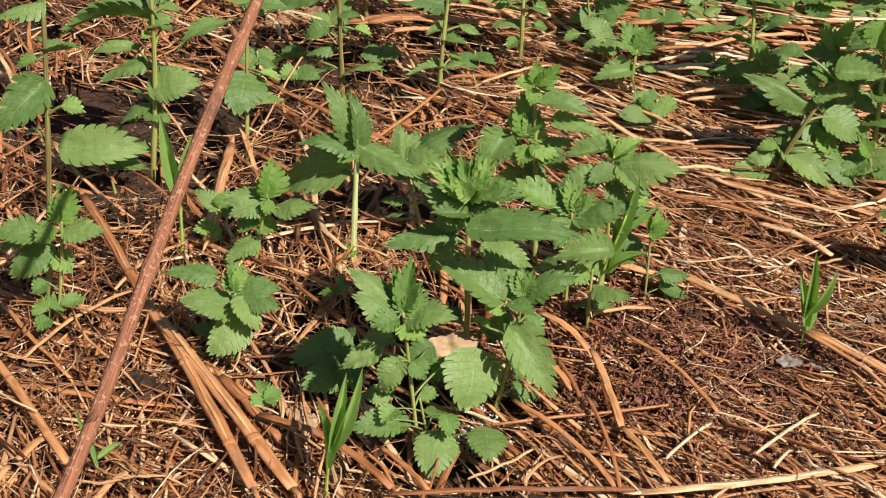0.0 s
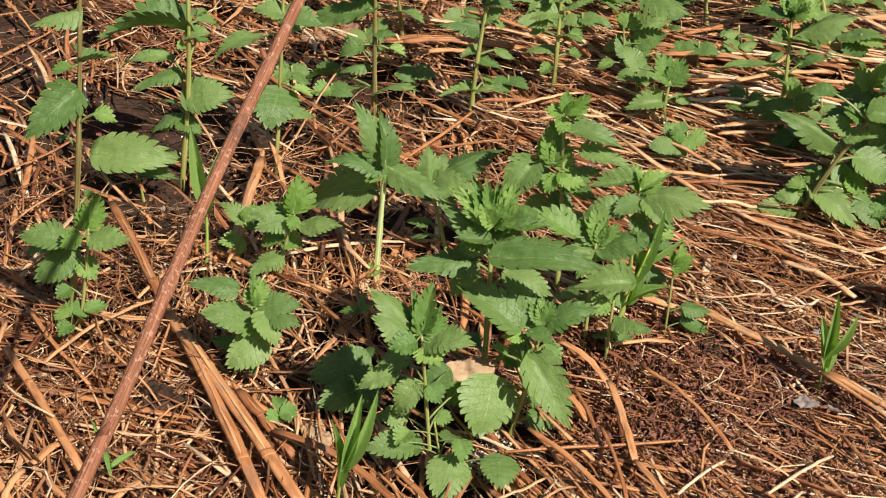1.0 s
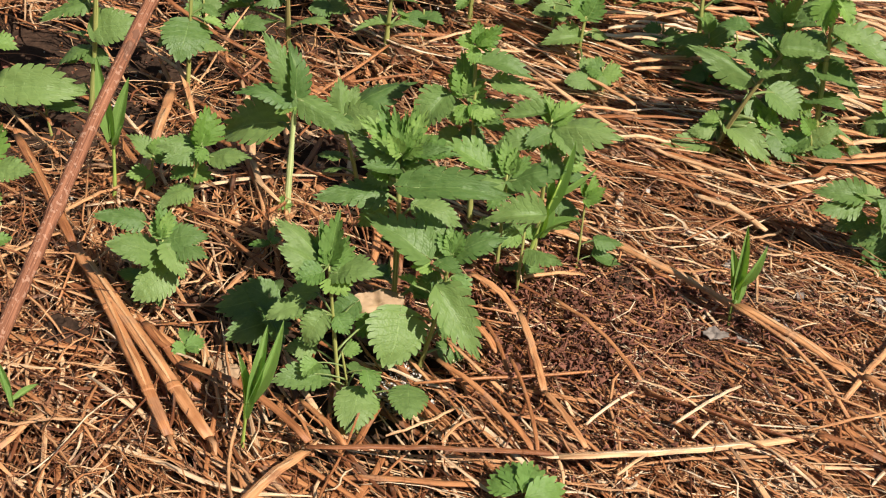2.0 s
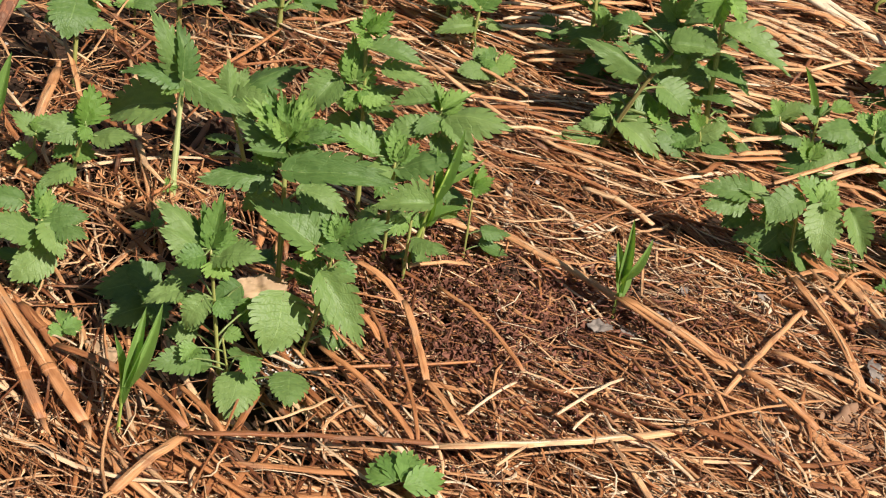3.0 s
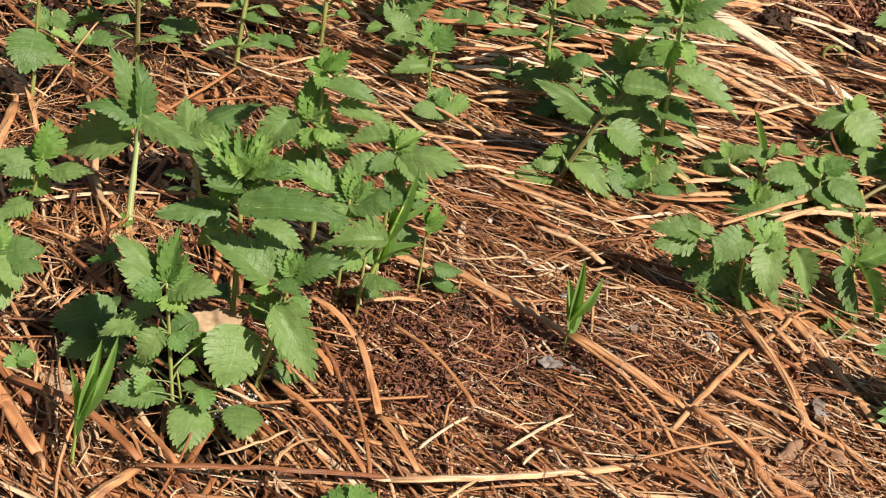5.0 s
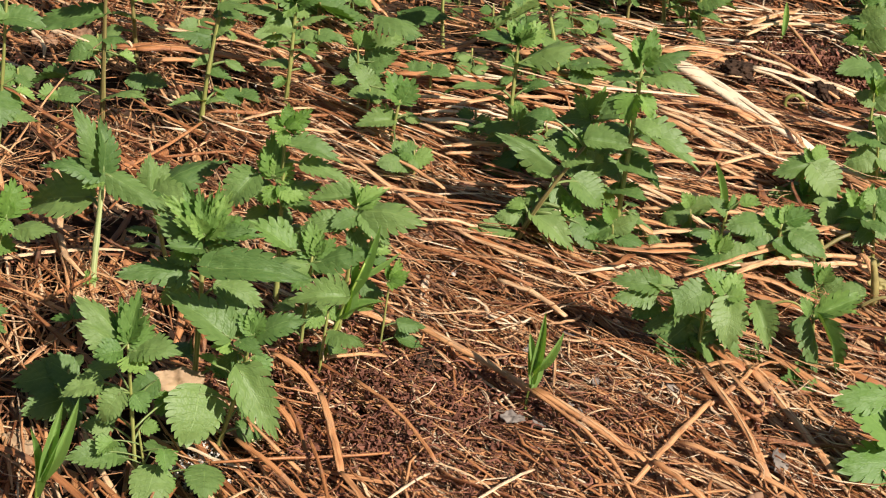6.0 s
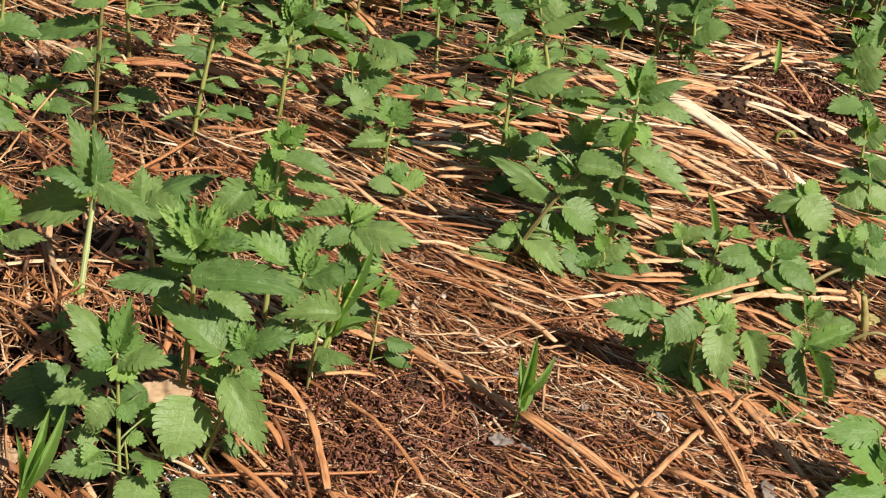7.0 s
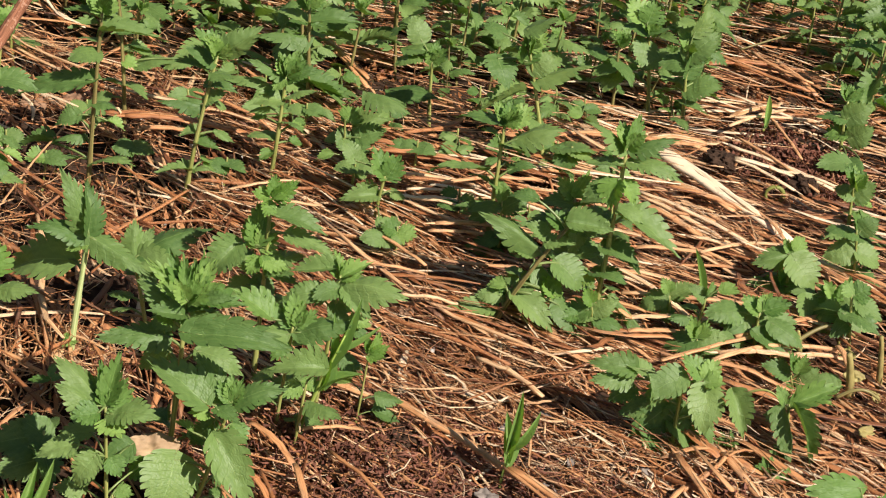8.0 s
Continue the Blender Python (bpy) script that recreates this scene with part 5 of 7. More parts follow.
leaf(p, (0.307, 0.615, 0.024), (0.294, 0.617, 0.024), 0.0120)
leaf(p, (0.311, 0.606, 0.024), (0.320, 0.591, 0.024), 0.0099)
p = nettle("small", (0.322, 0.414), (0.314, 0.415, 0.029), 0.0011)
leaf(p, (0.314, 0.415, 0.024), (0.302, 0.405, 0.024), 0.0090)
leaf(p, (0.316, 0.406, 0.024), (0.329, 0.392, 0.024), 0.0140)
leaf(p, (0.311, 0.393, 0.024), (0.294, 0.368, 0.024), 0.0117)
leaf(p, (0.314, 0.383, 0.024), (0.324, 0.368, 0.024), 0.0113)
p = nettle("small", (0.251, 0.644), (0.243, 0.645, 0.031), 0.0013)
leaf(p, (0.243, 0.645, 0.026), (0.232, 0.647, 0.026), 0.0109)
leaf(p, (0.247, 0.637, 0.024), (0.258, 0.643, 0.025), 0.0094)
leaf(p, (0.242, 0.621, 0.024), (0.232, 0.621, 0.024), 0.0088)
leaf(p, (0.245, 0.609, 0.024), (0.256, 0.623, 0.024), 0.0088)
p = nettle("small", (0.363, 0.574), (0.359, 0.575, 0.033), 0.0013)
leaf(p, (0.358, 0.575, 0.027), (0.346, 0.571, 0.024), 0.0115)
leaf(p, (0.363, 0.572, 0.024), (0.375, 0.552, 0.024), 0.0126)
leaf(p, (0.357, 0.556, 0.024), (0.343, 0.547, 0.024), 0.0100)
leaf(p, (0.359, 0.545, 0.024), (0.375, 0.552, 0.024), 0.0136)
p = nettle("small", (0.407, 0.685), (0.399, 0.687, 0.033), 0.0013)
leaf(p, (0.398, 0.687, 0.027), (0.389, 0.688, 0.025), 0.0081)
leaf(p, (0.402, 0.681, 0.024), (0.413, 0.683, 0.026), 0.0102)
leaf(p, (0.396, 0.664, 0.024), (0.386, 0.668, 0.024), 0.0102)
leaf(p, (0.398, 0.650, 0.024), (0.408, 0.628, 0.024), 0.0113)
p = nettle("small", (0.291, 0.648), (0.284, 0.649, 0.032), 0.0013)
leaf(p, (0.283, 0.650, 0.026), (0.270, 0.632, 0.024), 0.0110)
leaf(p, (0.288, 0.642, 0.024), (0.301, 0.623, 0.024), 0.0120)
leaf(p, (0.282, 0.626, 0.024), (0.265, 0.592, 0.024), 0.0141)
leaf(p, (0.285, 0.613, 0.024), (0.294, 0.594, 0.024), 0.0078)
p = nettle("small", (0.216, 0.615), (0.211, 0.616, 0.034), 0.0013)
leaf(p, (0.210, 0.616, 0.028), (0.200, 0.617, 0.027), 0.0087)
leaf(p, (0.214, 0.613, 0.024), (0.226, 0.600, 0.024), 0.0122)
leaf(p, (0.210, 0.597, 0.024), (0.200, 0.603, 0.024), 0.0102)
leaf(p, (0.214, 0.584, 0.024), (0.221, 0.565, 0.024), 0.0076)
p = nettle("small", (0.193, 0.517), (0.190, 0.518, 0.030), 0.0012)
leaf(p, (0.189, 0.518, 0.025), (0.176, 0.505, 0.024), 0.0129)
leaf(p, (0.193, 0.509, 0.024), (0.202, 0.501, 0.024), 0.0081)
leaf(p, (0.189, 0.495, 0.024), (0.175, 0.475, 0.024), 0.0120)
leaf(p, (0.192, 0.485, 0.024), (0.204, 0.498, 0.024), 0.0091)
p = nettle("small", (0.025, 0.570), (0.021, 0.570, 0.028), 0.0012)
leaf(p, (0.020, 0.567, 0.024), (0.008, 0.550, 0.024), 0.0113)
leaf(p, (0.025, 0.556, 0.024), (0.036, 0.544, 0.024), 0.0098)
leaf(p, (0.022, 0.543, 0.024), (0.015, 0.520, 0.024), 0.0083)
leaf(p, (0.027, 0.533, 0.024), (0.036, 0.528, 0.024), 0.0078)
p = nettle("small", (-0.003, 0.598), (-0.008, 0.597, 0.031), 0.0012)
leaf(p, (-0.009, 0.597, 0.025), (-0.018, 0.587, 0.024), 0.0099)
leaf(p, (-0.004, 0.588, 0.024), (0.004, 0.598, 0.025), 0.0085)
leaf(p, (-0.007, 0.573, 0.024), (-0.019, 0.560, 0.024), 0.0119)
leaf(p, (-0.002, 0.562, 0.024), (0.013, 0.550, 0.024), 0.0109)
p = nettle("small", (0.053, 0.519), (0.046, 0.519, 0.030), 0.0012)
leaf(p, (0.045, 0.519, 0.025), (0.037, 0.499, 0.024), 0.0090)
leaf(p, (0.050, 0.511, 0.024), (0.062, 0.519, 0.025), 0.0123)
leaf(p, (0.047, 0.496, 0.024), (0.038, 0.497, 0.024), 0.0085)
leaf(p, (0.052, 0.486, 0.024), (0.062, 0.482, 0.024), 0.0100)
p = nettle("small", (0.092, 0.614), (0.083, 0.614, 0.029), 0.0013)
leaf(p, (0.082, 0.613, 0.024), (0.072, 0.599, 0.024), 0.0096)
leaf(p, (0.087, 0.603, 0.024), (0.100, 0.601, 0.024), 0.0106)
leaf(p, (0.083, 0.588, 0.024), (0.075, 0.562, 0.024), 0.0091)
leaf(p, (0.088, 0.576, 0.024), (0.102, 0.556, 0.024), 0.0121)
p = nettle("small", (0.134, 0.554), (0.130, 0.554, 0.029), 0.0012)
leaf(p, (0.129, 0.553, 0.024), (0.120, 0.527, 0.024), 0.0093)
leaf(p, (0.133, 0.543, 0.024), (0.147, 0.548, 0.024), 0.0132)
leaf(p, (0.130, 0.529, 0.024), (0.117, 0.512, 0.024), 0.0112)
leaf(p, (0.134, 0.519, 0.024), (0.143, 0.506, 0.024), 0.0083)
p = nettle("small", (0.338, 0.517), (0.327, 0.519, 0.037), 0.0012)
leaf(p, (0.326, 0.520, 0.031), (0.315, 0.522, 0.030), 0.0106)
leaf(p, (0.331, 0.518, 0.026), (0.343, 0.507, 0.024), 0.0102)
leaf(p, (0.326, 0.505, 0.024), (0.311, 0.498, 0.024), 0.0135)
leaf(p, (0.329, 0.492, 0.024), (0.340, 0.492, 0.024), 0.0111)

# low leafy plants between the leaning nettle and the tall ones
p = nettle("bushy", (0.278, 0.300), (0.262, 0.300, 0.082), 0.0015)
leaf(p, (0.263, 0.300, 0.083), (0.267, 0.300, 0.104), 0.0128, True)
leaf(p, (0.261, 0.300, 0.082), (0.248, 0.300, 0.096), 0.0128, True)
leaf(p, (0.261, 0.300, 0.077), (0.240, 0.300, 0.076), 0.0161)
leaf(p, (0.267, 0.300, 0.076), (0.286, 0.290, 0.089), 0.0169)
leaf(p, (0.264, 0.300, 0.064), (0.233, 0.300, 0.061), 0.0194)
leaf(p, (0.270, 0.300, 0.061), (0.293, 0.300, 0.065), 0.0202)
leaf(p, (0.269, 0.300, 0.047), (0.249, 0.300, 0.037), 0.0179)
leaf(p, (0.274, 0.295, 0.046), (0.293, 0.290, 0.040), 0.0178)
leaf(p, (0.273, 0.300, 0.027), (0.255, 0.300, 0.020), 0.0156)
leaf(p, (0.277, 0.300, 0.023), (0.293, 0.300, 0.014), 0.0156)
leaf(p, (0.268, 0.290, 0.061), (0.267, 0.280, 0.038), 0.0185)
p = nettle("small", (0.223, 0.335), (0.216, 0.335, 0.054), 0.0013)
leaf(p, (0.216, 0.335, 0.054), (0.211, 0.335, 0.068), 0.0099, True)
leaf(p, (0.215, 0.335, 0.050), (0.193, 0.335, 0.044), 0.0158)
leaf(p, (0.218, 0.335, 0.048), (0.236, 0.335, 0.061), 0.0150)
leaf(p, (0.218, 0.335, 0.034), (0.237, 0.335, 0.022), 0.0184)
leaf(p, (0.217, 0.335, 0.024), (0.200, 0.335, 0.014), 0.0168)
leaf(p, (0.221, 0.335, 0.016), (0.246, 0.335, 0.014), 0.0194)
leaf(p, (0.218, 0.335, 0.012), (0.197, 0.335, 0.014), 0.0169)
p = nettle("small", (0.290, 0.235), (0.281, 0.235, 0.032), 0.0012)
leaf(p, (0.279, 0.235, 0.029), (0.260, 0.235, 0.015), 0.0164)
leaf(p, (0.284, 0.235, 0.029), (0.297, 0.235, 0.039), 0.0125)
leaf(p, (0.281, 0.235, 0.034), (0.272, 0.235, 0.045), 0.0101, 2)
leaf(p, (0.286, 0.235, 0.022), (0.310, 0.235, 0.014), 0.0149)
leaf(p, (0.282, 0.235, 0.015), (0.269, 0.235, 0.014), 0.0157)
p = nettle("small", (0.352, 0.270), (0.341, 0.270, 0.033), 0.0011)
leaf(p, (0.338, 0.270, 0.032), (0.321, 0.270, 0.019), 0.0137)
leaf(p, (0.340, 0.270, 0.035), (0.333, 0.270, 0.046), 0.0088, True)
leaf(p, (0.342, 0.270, 0.033), (0.357, 0.270, 0.045), 0.0129)
leaf(p, (0.347, 0.270, 0.022), (0.338, 0.270, 0.014), 0.0137)
p = nettle("small", (0.489, 0.300), (0.471, 0.300, 0.040), 0.0013)
leaf(p, (0.470, 0.300, 0.036), (0.447, 0.300, 0.025), 0.0199)
leaf(p, (0.474, 0.300, 0.039), (0.492, 0.300, 0.051), 0.0182)
leaf(p, (0.476, 0.300, 0.025), (0.505, 0.300, 0.018), 0.0200)
leaf(p, (0.476, 0.300, 0.018), (0.461, 0.300, 0.014), 0.0192)
leaf(p, (0.475, 0.300, 0.034), (0.477, 0.300, 0.056), 0.0125, True)
leaf(p, (0.470, 0.300, 0.034), (0.459, 0.300, 0.050), 0.0116, True)
p = nettle("bushy", (0.415, 0.255), (0.401, 0.255, 0.039), 0.0012)
leaf(p, (0.397, 0.255, 0.036), (0.378, 0.255, 0.026), 0.0175)
leaf(p, (0.401, 0.255, 0.039), (0.389, 0.255, 0.050), 0.0112, True)
leaf(p, (0.403, 0.255, 0.040), (0.408, 0.255, 0.055), 0.0112, True)
leaf(p, (0.408, 0.255, 0.034), (0.431, 0.255, 0.036), 0.0176)
leaf(p, (0.412, 0.255, 0.027), (0.437, 0.255, 0.014), 0.0200)
leaf(p, (0.403, 0.255, 0.021), (0.388, 0.255, 0.014), 0.0169)
leaf(p, (0.407, 0.255, 0.017), (0.410, 0.255, 0.014), 0.0177)
p = nettle("small", (0.513, 0.375), (0.497, 0.375, 0.063), 0.0013)
leaf(p, (0.496, 0.375, 0.060), (0.474, 0.375, 0.061), 0.0183)
leaf(p, (0.500, 0.375, 0.063), (0.510, 0.375, 0.075), 0.0165)
leaf(p, (0.497, 0.375, 0.063), (0.490, 0.375, 0.078), 0.0113, True)
leaf(p, (0.500, 0.375, 0.046), (0.479, 0.375, 0.036), 0.0201)
leaf(p, (0.504, 0.375, 0.044), (0.524, 0.375, 0.037), 0.0193)
leaf(p, (0.507, 0.375, 0.027), (0.492, 0.375, 0.014), 0.0194)
leaf(p, (0.512, 0.375, 0.025), (0.531, 0.375, 0.018), 0.0185)
p = nettle("small", (0.435, 0.207), (0.422, 0.207, 0.021), 0.0011)
leaf(p, (0.455, 0.207, 0.020), (0.437, 0.207, 0.014), 0.0155)
leaf(p, (0.419, 0.207, 0.020), (0.402, 0.207, 0.025), 0.0139)
leaf(p, (0.424, 0.207, 0.022), (0.416, 0.207, 0.037), 0.0101, True)
leaf(p, (0.431, 0.207, 0.013), (0.440, 0.207, 0.027), 0.0132)
leaf(p, (0.426, 0.207, 0.012), (0.418, 0.207, 0.014), 0.0148)
leaf(p, (0.427, 0.207, 0.022), (0.428, 0.207, 0.037), 0.0101, True)
p = nettle("small", (0.367, 0.226), (0.357, 0.226, 0.025), 0.0011)
leaf(p, (0.355, 0.226, 0.023), (0.336, 0.226, 0.015), 0.0172)
leaf(p, (0.359, 0.226, 0.024), (0.376, 0.226, 0.031), 0.0164)
leaf(p, (0.356, 0.226, 0.026), (0.348, 0.226, 0.042), 0.0109, True)
leaf(p, (0.357, 0.226, 0.026), (0.360, 0.226, 0.041), 0.0101, True)
leaf(p, (0.360, 0.226, 0.013), (0.346, 0.226, 0.014), 0.0165)
leaf(p, (0.362, 0.226, 0.013), (0.383, 0.226, 0.014), 0.0165)


# ---- single dead stalks that stand out of the litter ----
def stalk(a, b, r, tone, bow=0.0, flat=0.6, taper=0.0):
    """A dry hollow stalk lying on the litter from a to b: slightly crushed, with nodes."""
    a, b = Vector((*a, 0)), Vector((*b, 0))
    d = b - a
    side = Vector((-d.y, d.x, 0))
    za, zb = rand.uniform(0.019, 0.026), rand.uniform(0.016, 0.024)
    steps = 10
    path, radii = [], []
    for i in range(steps):
        t = i / (steps - 1)
        q = a + d * t + side * bow * math.sin(math.pi * t) * 1.5
        q.z = za + (zb - za) * t + 0.0025 * math.sin(math.pi * t) + rand.uniform(-0.0006, 0.0006)
        q += side.normalized() * rand.uniform(-0.1, 0.1) * r if d.length > 0 else Vector()
        path.append(q - a)
        radii.append(r * (1 + taper * (0.5 - t)) * rand.uniform(0.9, 1.06) * (0.8 if i in (0, steps - 1) else 1))
    v, f, uv = tubes([path], [radii], 8, flat)
    ob = new("dead_stalk", mesh_from("dead_stalk", v, f, M_STALK, uv))
    ob.location = a
    ob.color = (tone, 0.2 if tone > 0.9 else 0.7, 0, 1)
    if r > 0.0026:
        strip = [q + side.normalized() * (0.35 - 0.9 * i / steps) * r * 0.5 + Vector((0, 0, flat * r * 0.93)) for i, q in enumerate(path)][1:-2]
        v, f, uv = tubes([strip], [[r * (0.12 + 0.12 * (i % 3)) * (0.3 if i in (0, len(strip) - 1) else 1) for i in range(len(strip))]], 5, 0.25)
        fibre = part("split_strip", mesh_from("split_strip", v, f, M_STALK, uv), ob)
        fibre.color = (min(1, tone + 0.22), 0.5, 0, 1)
        for e, way in ((0, -1), (-1, 1)):
            tip = [path[e], path[e] + d.normalized() * way * r * 1.6 + Vector((0, 0, r * rand.uniform(-0.4, 0.5))), path[e] + d.normalized() * way * r * 3.4 + side.normalized() * r * rand.uniform(-0.8, 0.8)]
            v, f, uv = tubes([tip], [[r * 0.55, r * 0.4, r * 0.12]], 5, 0.35)
            fray = part("frayed_end", mesh_from("frayed_end", v, f, M_STALK, uv), ob)
            fray.color = (min(1, tone + 0.12), 0.7, 0, 1)
    if r > 0.0012 and d.length > 0.03 and flat > 0.35:
        for k in (3, 7) if d.length > 0.09 else (4,):
            ring = [path[k] + (path[k + 1] - path[k]) * q for q in (-0.12, -0.05, 0.05, 0.12)]
            v, f, uv = tubes([ring], [[radii[k] * q for q in (1.0, 1.07, 1.07, 1.0)]], 8, flat)
            joint = part("node", mesh_from("node", v, f, M_STALK, uv), ob)
            joint.color = (tone * 0.92, 0.7, 0, 1)
    shade = "bleached pale" if tone > 0.75 else "orange-tan" if tone > 0.35 else "dark brown"
    tagged(ob, f"{shade} dry hollow plant stalk lying on the litter", "dry stalk", "dead stalks")


stalk((-0.167, 0.035), (-0.057, -0.124), 0.0041, 0.53, 0, 0.4)
stalk((-0.157, 0.023), (-0.076, -0.127), 0.0036, 0.46, 0, 0.4)
stalk((-0.244, -0.019), (-0.171, -0.116), 0.0026, 0.53, 0, 0.4)
stalk((-0.273, 0.017), (-0.253, -0.012), 0.0023, 0.48, 0, 0.4)
stalk((-0.235, -0.100), (-0.196, -0.146), 0.0021, 0.53, 0, 0.4)
stalk((-0.108, -0.040), (-0.070, -0.081), 0.0033, 0.25, 0, 0.4)
stalk((-0.231, 0.145), (-0.166, 0.035), 0.0031, 0.3, 0, 0.4)
stalk((-0.143, 0.104), (-0.151, 0.235), 0.0037, 0.58, 0, 0.4)
stalk((-0.242, -0.062), (-0.254, 0.011), 0.0016, 0.68, 0)
stalk((-0.202, -0.145), (-0.200, -0.120), 0.0020, 0.7, 0, 0.4)
stalk((-0.197, -0.115), (-0.184, -0.082), 0.0026, 0.53, 0, 0.4)
stalk((-0.186, 0.044), (-0.156, 0.105), 0.0014, 0.7, 0.03)
stalk((-0.218, -0.031), (-0.174, 0.049), 0.0013, 0.68, 0.03)
stalk((-0.033, -0.174), (-0.008, -0.126), 0.0032, 0.58, 0, 0.4)
stalk((-0.008, -0.129), (0.129, -0.106), 0.0019, 0.22, 0, 0.4)
stalk((0.115, -0.114), (0.244, -0.071), 0.0027, 0.8, -0.03, 0.4)
stalk((0.242, -0.075), (0.322, -0.037), 0.0009, 0.58, 0)
stalk((0.062, 0.038), (0.093, 0.005), 0.0024, 0.58, 0.05, 0.28)
stalk((0.092, 0.004), (0.108, -0.057), 0.0023, 0.58, 0, 0.28)
stalk((0.107, -0.058), (0.129, -0.101), 0.0020, 0.58, 0, 0.28)
stalk((0.142, 0.096), (0.218, 0.035), 0.0033, 0.63, 0, 0.4)
stalk((0.214, 0.034), (0.280, -0.021), 0.0035, 0.58, 0, 0.4)
stalk((0.279, -0.024), (0.314, -0.062), 0.0027, 0.53, 0, 0.4)
stalk((0.299, 0.004), (0.369, -0.042), 0.0022, 0.63, 0.02, 0.4)
stalk((0.211, 0.031), (0.266, -0.058), 0.0014, 0.58, 0.05)
stalk((0.266, -0.060), (0.293, -0.102), 0.0013, 0.58, 0)
stalk((0.129, -0.083), (0.155, -0.046), 0.0010, 0.95, 0)
stalk((0.155, -0.049), (0.192, -0.064), 0.0007, 0.85, 0.03)
stalk((0.174, -0.082), (0.212, -0.038), 0.0010, 0.95, 0)
stalk((0.182, -0.092), (0.196, -0.065), 0.0009, 0.95, 0)
stalk((0.143, -0.127), (0.169, -0.092), 0.0010, 0.85, 0)
stalk((0.246, -0.078), (0.288, -0.095), 0.0022, 0.25, 0, 0.4)
stalk((0.110, 0.027), (0.158, -0.047), 0.0014, 0.48, 0.03)
stalk((0.050, -0.048), (0.104, -0.108), 0.0019, 0.48, 0.03, 0.4)
stalk((0.073, -0.001), (0.090, -0.056), 0.0013, 0.3, 0.02)
stalk((0.088, -0.039), (0.105, -0.110), 0.0012, 0.35, 0.02)
stalk((0.064, -0.003), (0.082, -0.028), 0.0021, 0.48, 0, 0.4)
stalk((-0.024, -0.092), (-0.005, -0.126), 0.0010, 0.48, 0.05)
stalk((-0.017, -0.086), (0.011, -0.122), 0.0017, 0.48, 0)
stalk((-0.082, -0.072), (-0.008, -0.122), 0.0025, 0.3, 0.05, 0.4)
stalk((-0.105, -0.042), (-0.080, -0.059), 0.0023, 0.53, 0, 0.4)
stalk((0.093, 0.041), (0.129, 0.055), 0.0015, 0.7, 0)
stalk((0.029, -0.113), (0.062, -0.081), 0.0009, 0.8, -0.05)
stalk((0.057, -0.116), (0.077, -0.087), 0.0009, 0.7, 0.05)
stalk((0.094, 0.099), (0.144, 0.083), 0.0030, 0.68, 0.03, 0.4)
stalk((0.200, 0.161), (0.242, 0.124), 0.0021, 0.85, 0.02)
stalk((0.229, 0.108), (0.253, 0.134), 0.0010, 0.8, -0.1)
stalk((0.099, 0.248), (0.167, 0.268), 0.0016, 0.7, 0.02)
stalk((0.091, 0.334), (0.165, 0.272), 0.0018, 0.68, 0.02)
stalk((0.145, 0.221), (0.188, 0.229), 0.0017, 0.9, 0)
stalk((0.342, 0.461), (0.428, 0.393), 0.0032, 0.85, 0, 0.4)
stalk((0.306, 0.316), (0.363, 0.266), 0.0027, 0.9, 0.03, 0.4)
stalk((0.380, 0.366), (0.471, 0.419), 0.0020, 0.85, 0.03)
stalk((0.345, 0.441), (0.397, 0.402), 0.0043, 0.63, 0, 0.4)
stalk((0.377, 0.506), (0.426, 0.466), 0.0036, 0.7, 0, 0.4)
stalk((0.307, 0.222), (0.372, 0.246), 0.0026, 0.68, 0, 0.4)
stalk((0.277, 0.252), (0.315, 0.252), 0.0036, 0.58, 0, 0.4)
stalk((0.380, 0.222), (0.430, 0.245), 0.0022, 0.85, 0)
stalk((0.365, 0.202), (0.469, 0.252), 0.0024, 0.75, 0.05)
stalk((0.464, 0.250), (0.470, 0.229), 0.0024, 0.7, 0)
stalk((0.471, 0.382), (0.530, 0.359), 0.0031, 0.68, 0, 0.4)
stalk((0.503, 0.508), (0.565, 0.492), 0.0019, 0.48, 0)
stalk((0.053, 0.716), (0.111, 0.610), 0.0034, 0.58, 0, 0.4)
stalk((0.114, 0.474), (0.182, 0.466), 0.0039, 0.3, 0, 0.4)
stalk((0.145, 0.504), (0.198, 0.570), 0.0022, 0.43, -0.08)
stalk((0.149, 0.395), (0.204, 0.410), 0.0020, 0.95, 0)
stalk((0.160, 0.389), (0.208, 0.391), 0.0020, 0.95, 0)
stalk((0.154, 0.379), (0.198, 0.374), 0.0017, 0.9, 0)
stalk((0.167, 0.407), (0.217, 0.408), 0.0016, 1, 0)
stalk((0.292, 0.567), (0.357, 0.577), 0.0038, 0.58, 0, 0.4)
stalk((0.356, 0.582), (0.431, 0.617), 0.0033, 0.58, -0.1, 0.4)
stalk((0.480, 0.860), (0.569, 0.810), 0.0027, 0.43, -0.05)
stalk((0.666, 1.010), (0.661, 0.854), 0.0037, 0.58, 0)
stalk((-0.097, 0.444), (-0.031, 0.455), 0.0032, 0.3, 0, 0.4)
stalk((-0.062, 0.419), (-0.023, 0.447), 0.0027, 0.58, 0)
stalk((-0.048, 0.473), (0.046, 0.460), 0.0016, 0.8, 0.1)
stalk((0.452, 0.655), (0.526, 0.743), 0.0022, 0.85, 0)
stalk((0.462, 0.680), (0.549, 0.717), 0.0022, 0.9, 0)
stalk((0.495, 0.739), (0.516, 0.614), 0.0019, 0.7, 0)
stalk((0.571, 0.822), (0.520, 0.902), 0.0024, 0.68, 0.1)
stalk((0.455, 0.636), (0.516, 0.541), 0.0020, 0.7, 0)
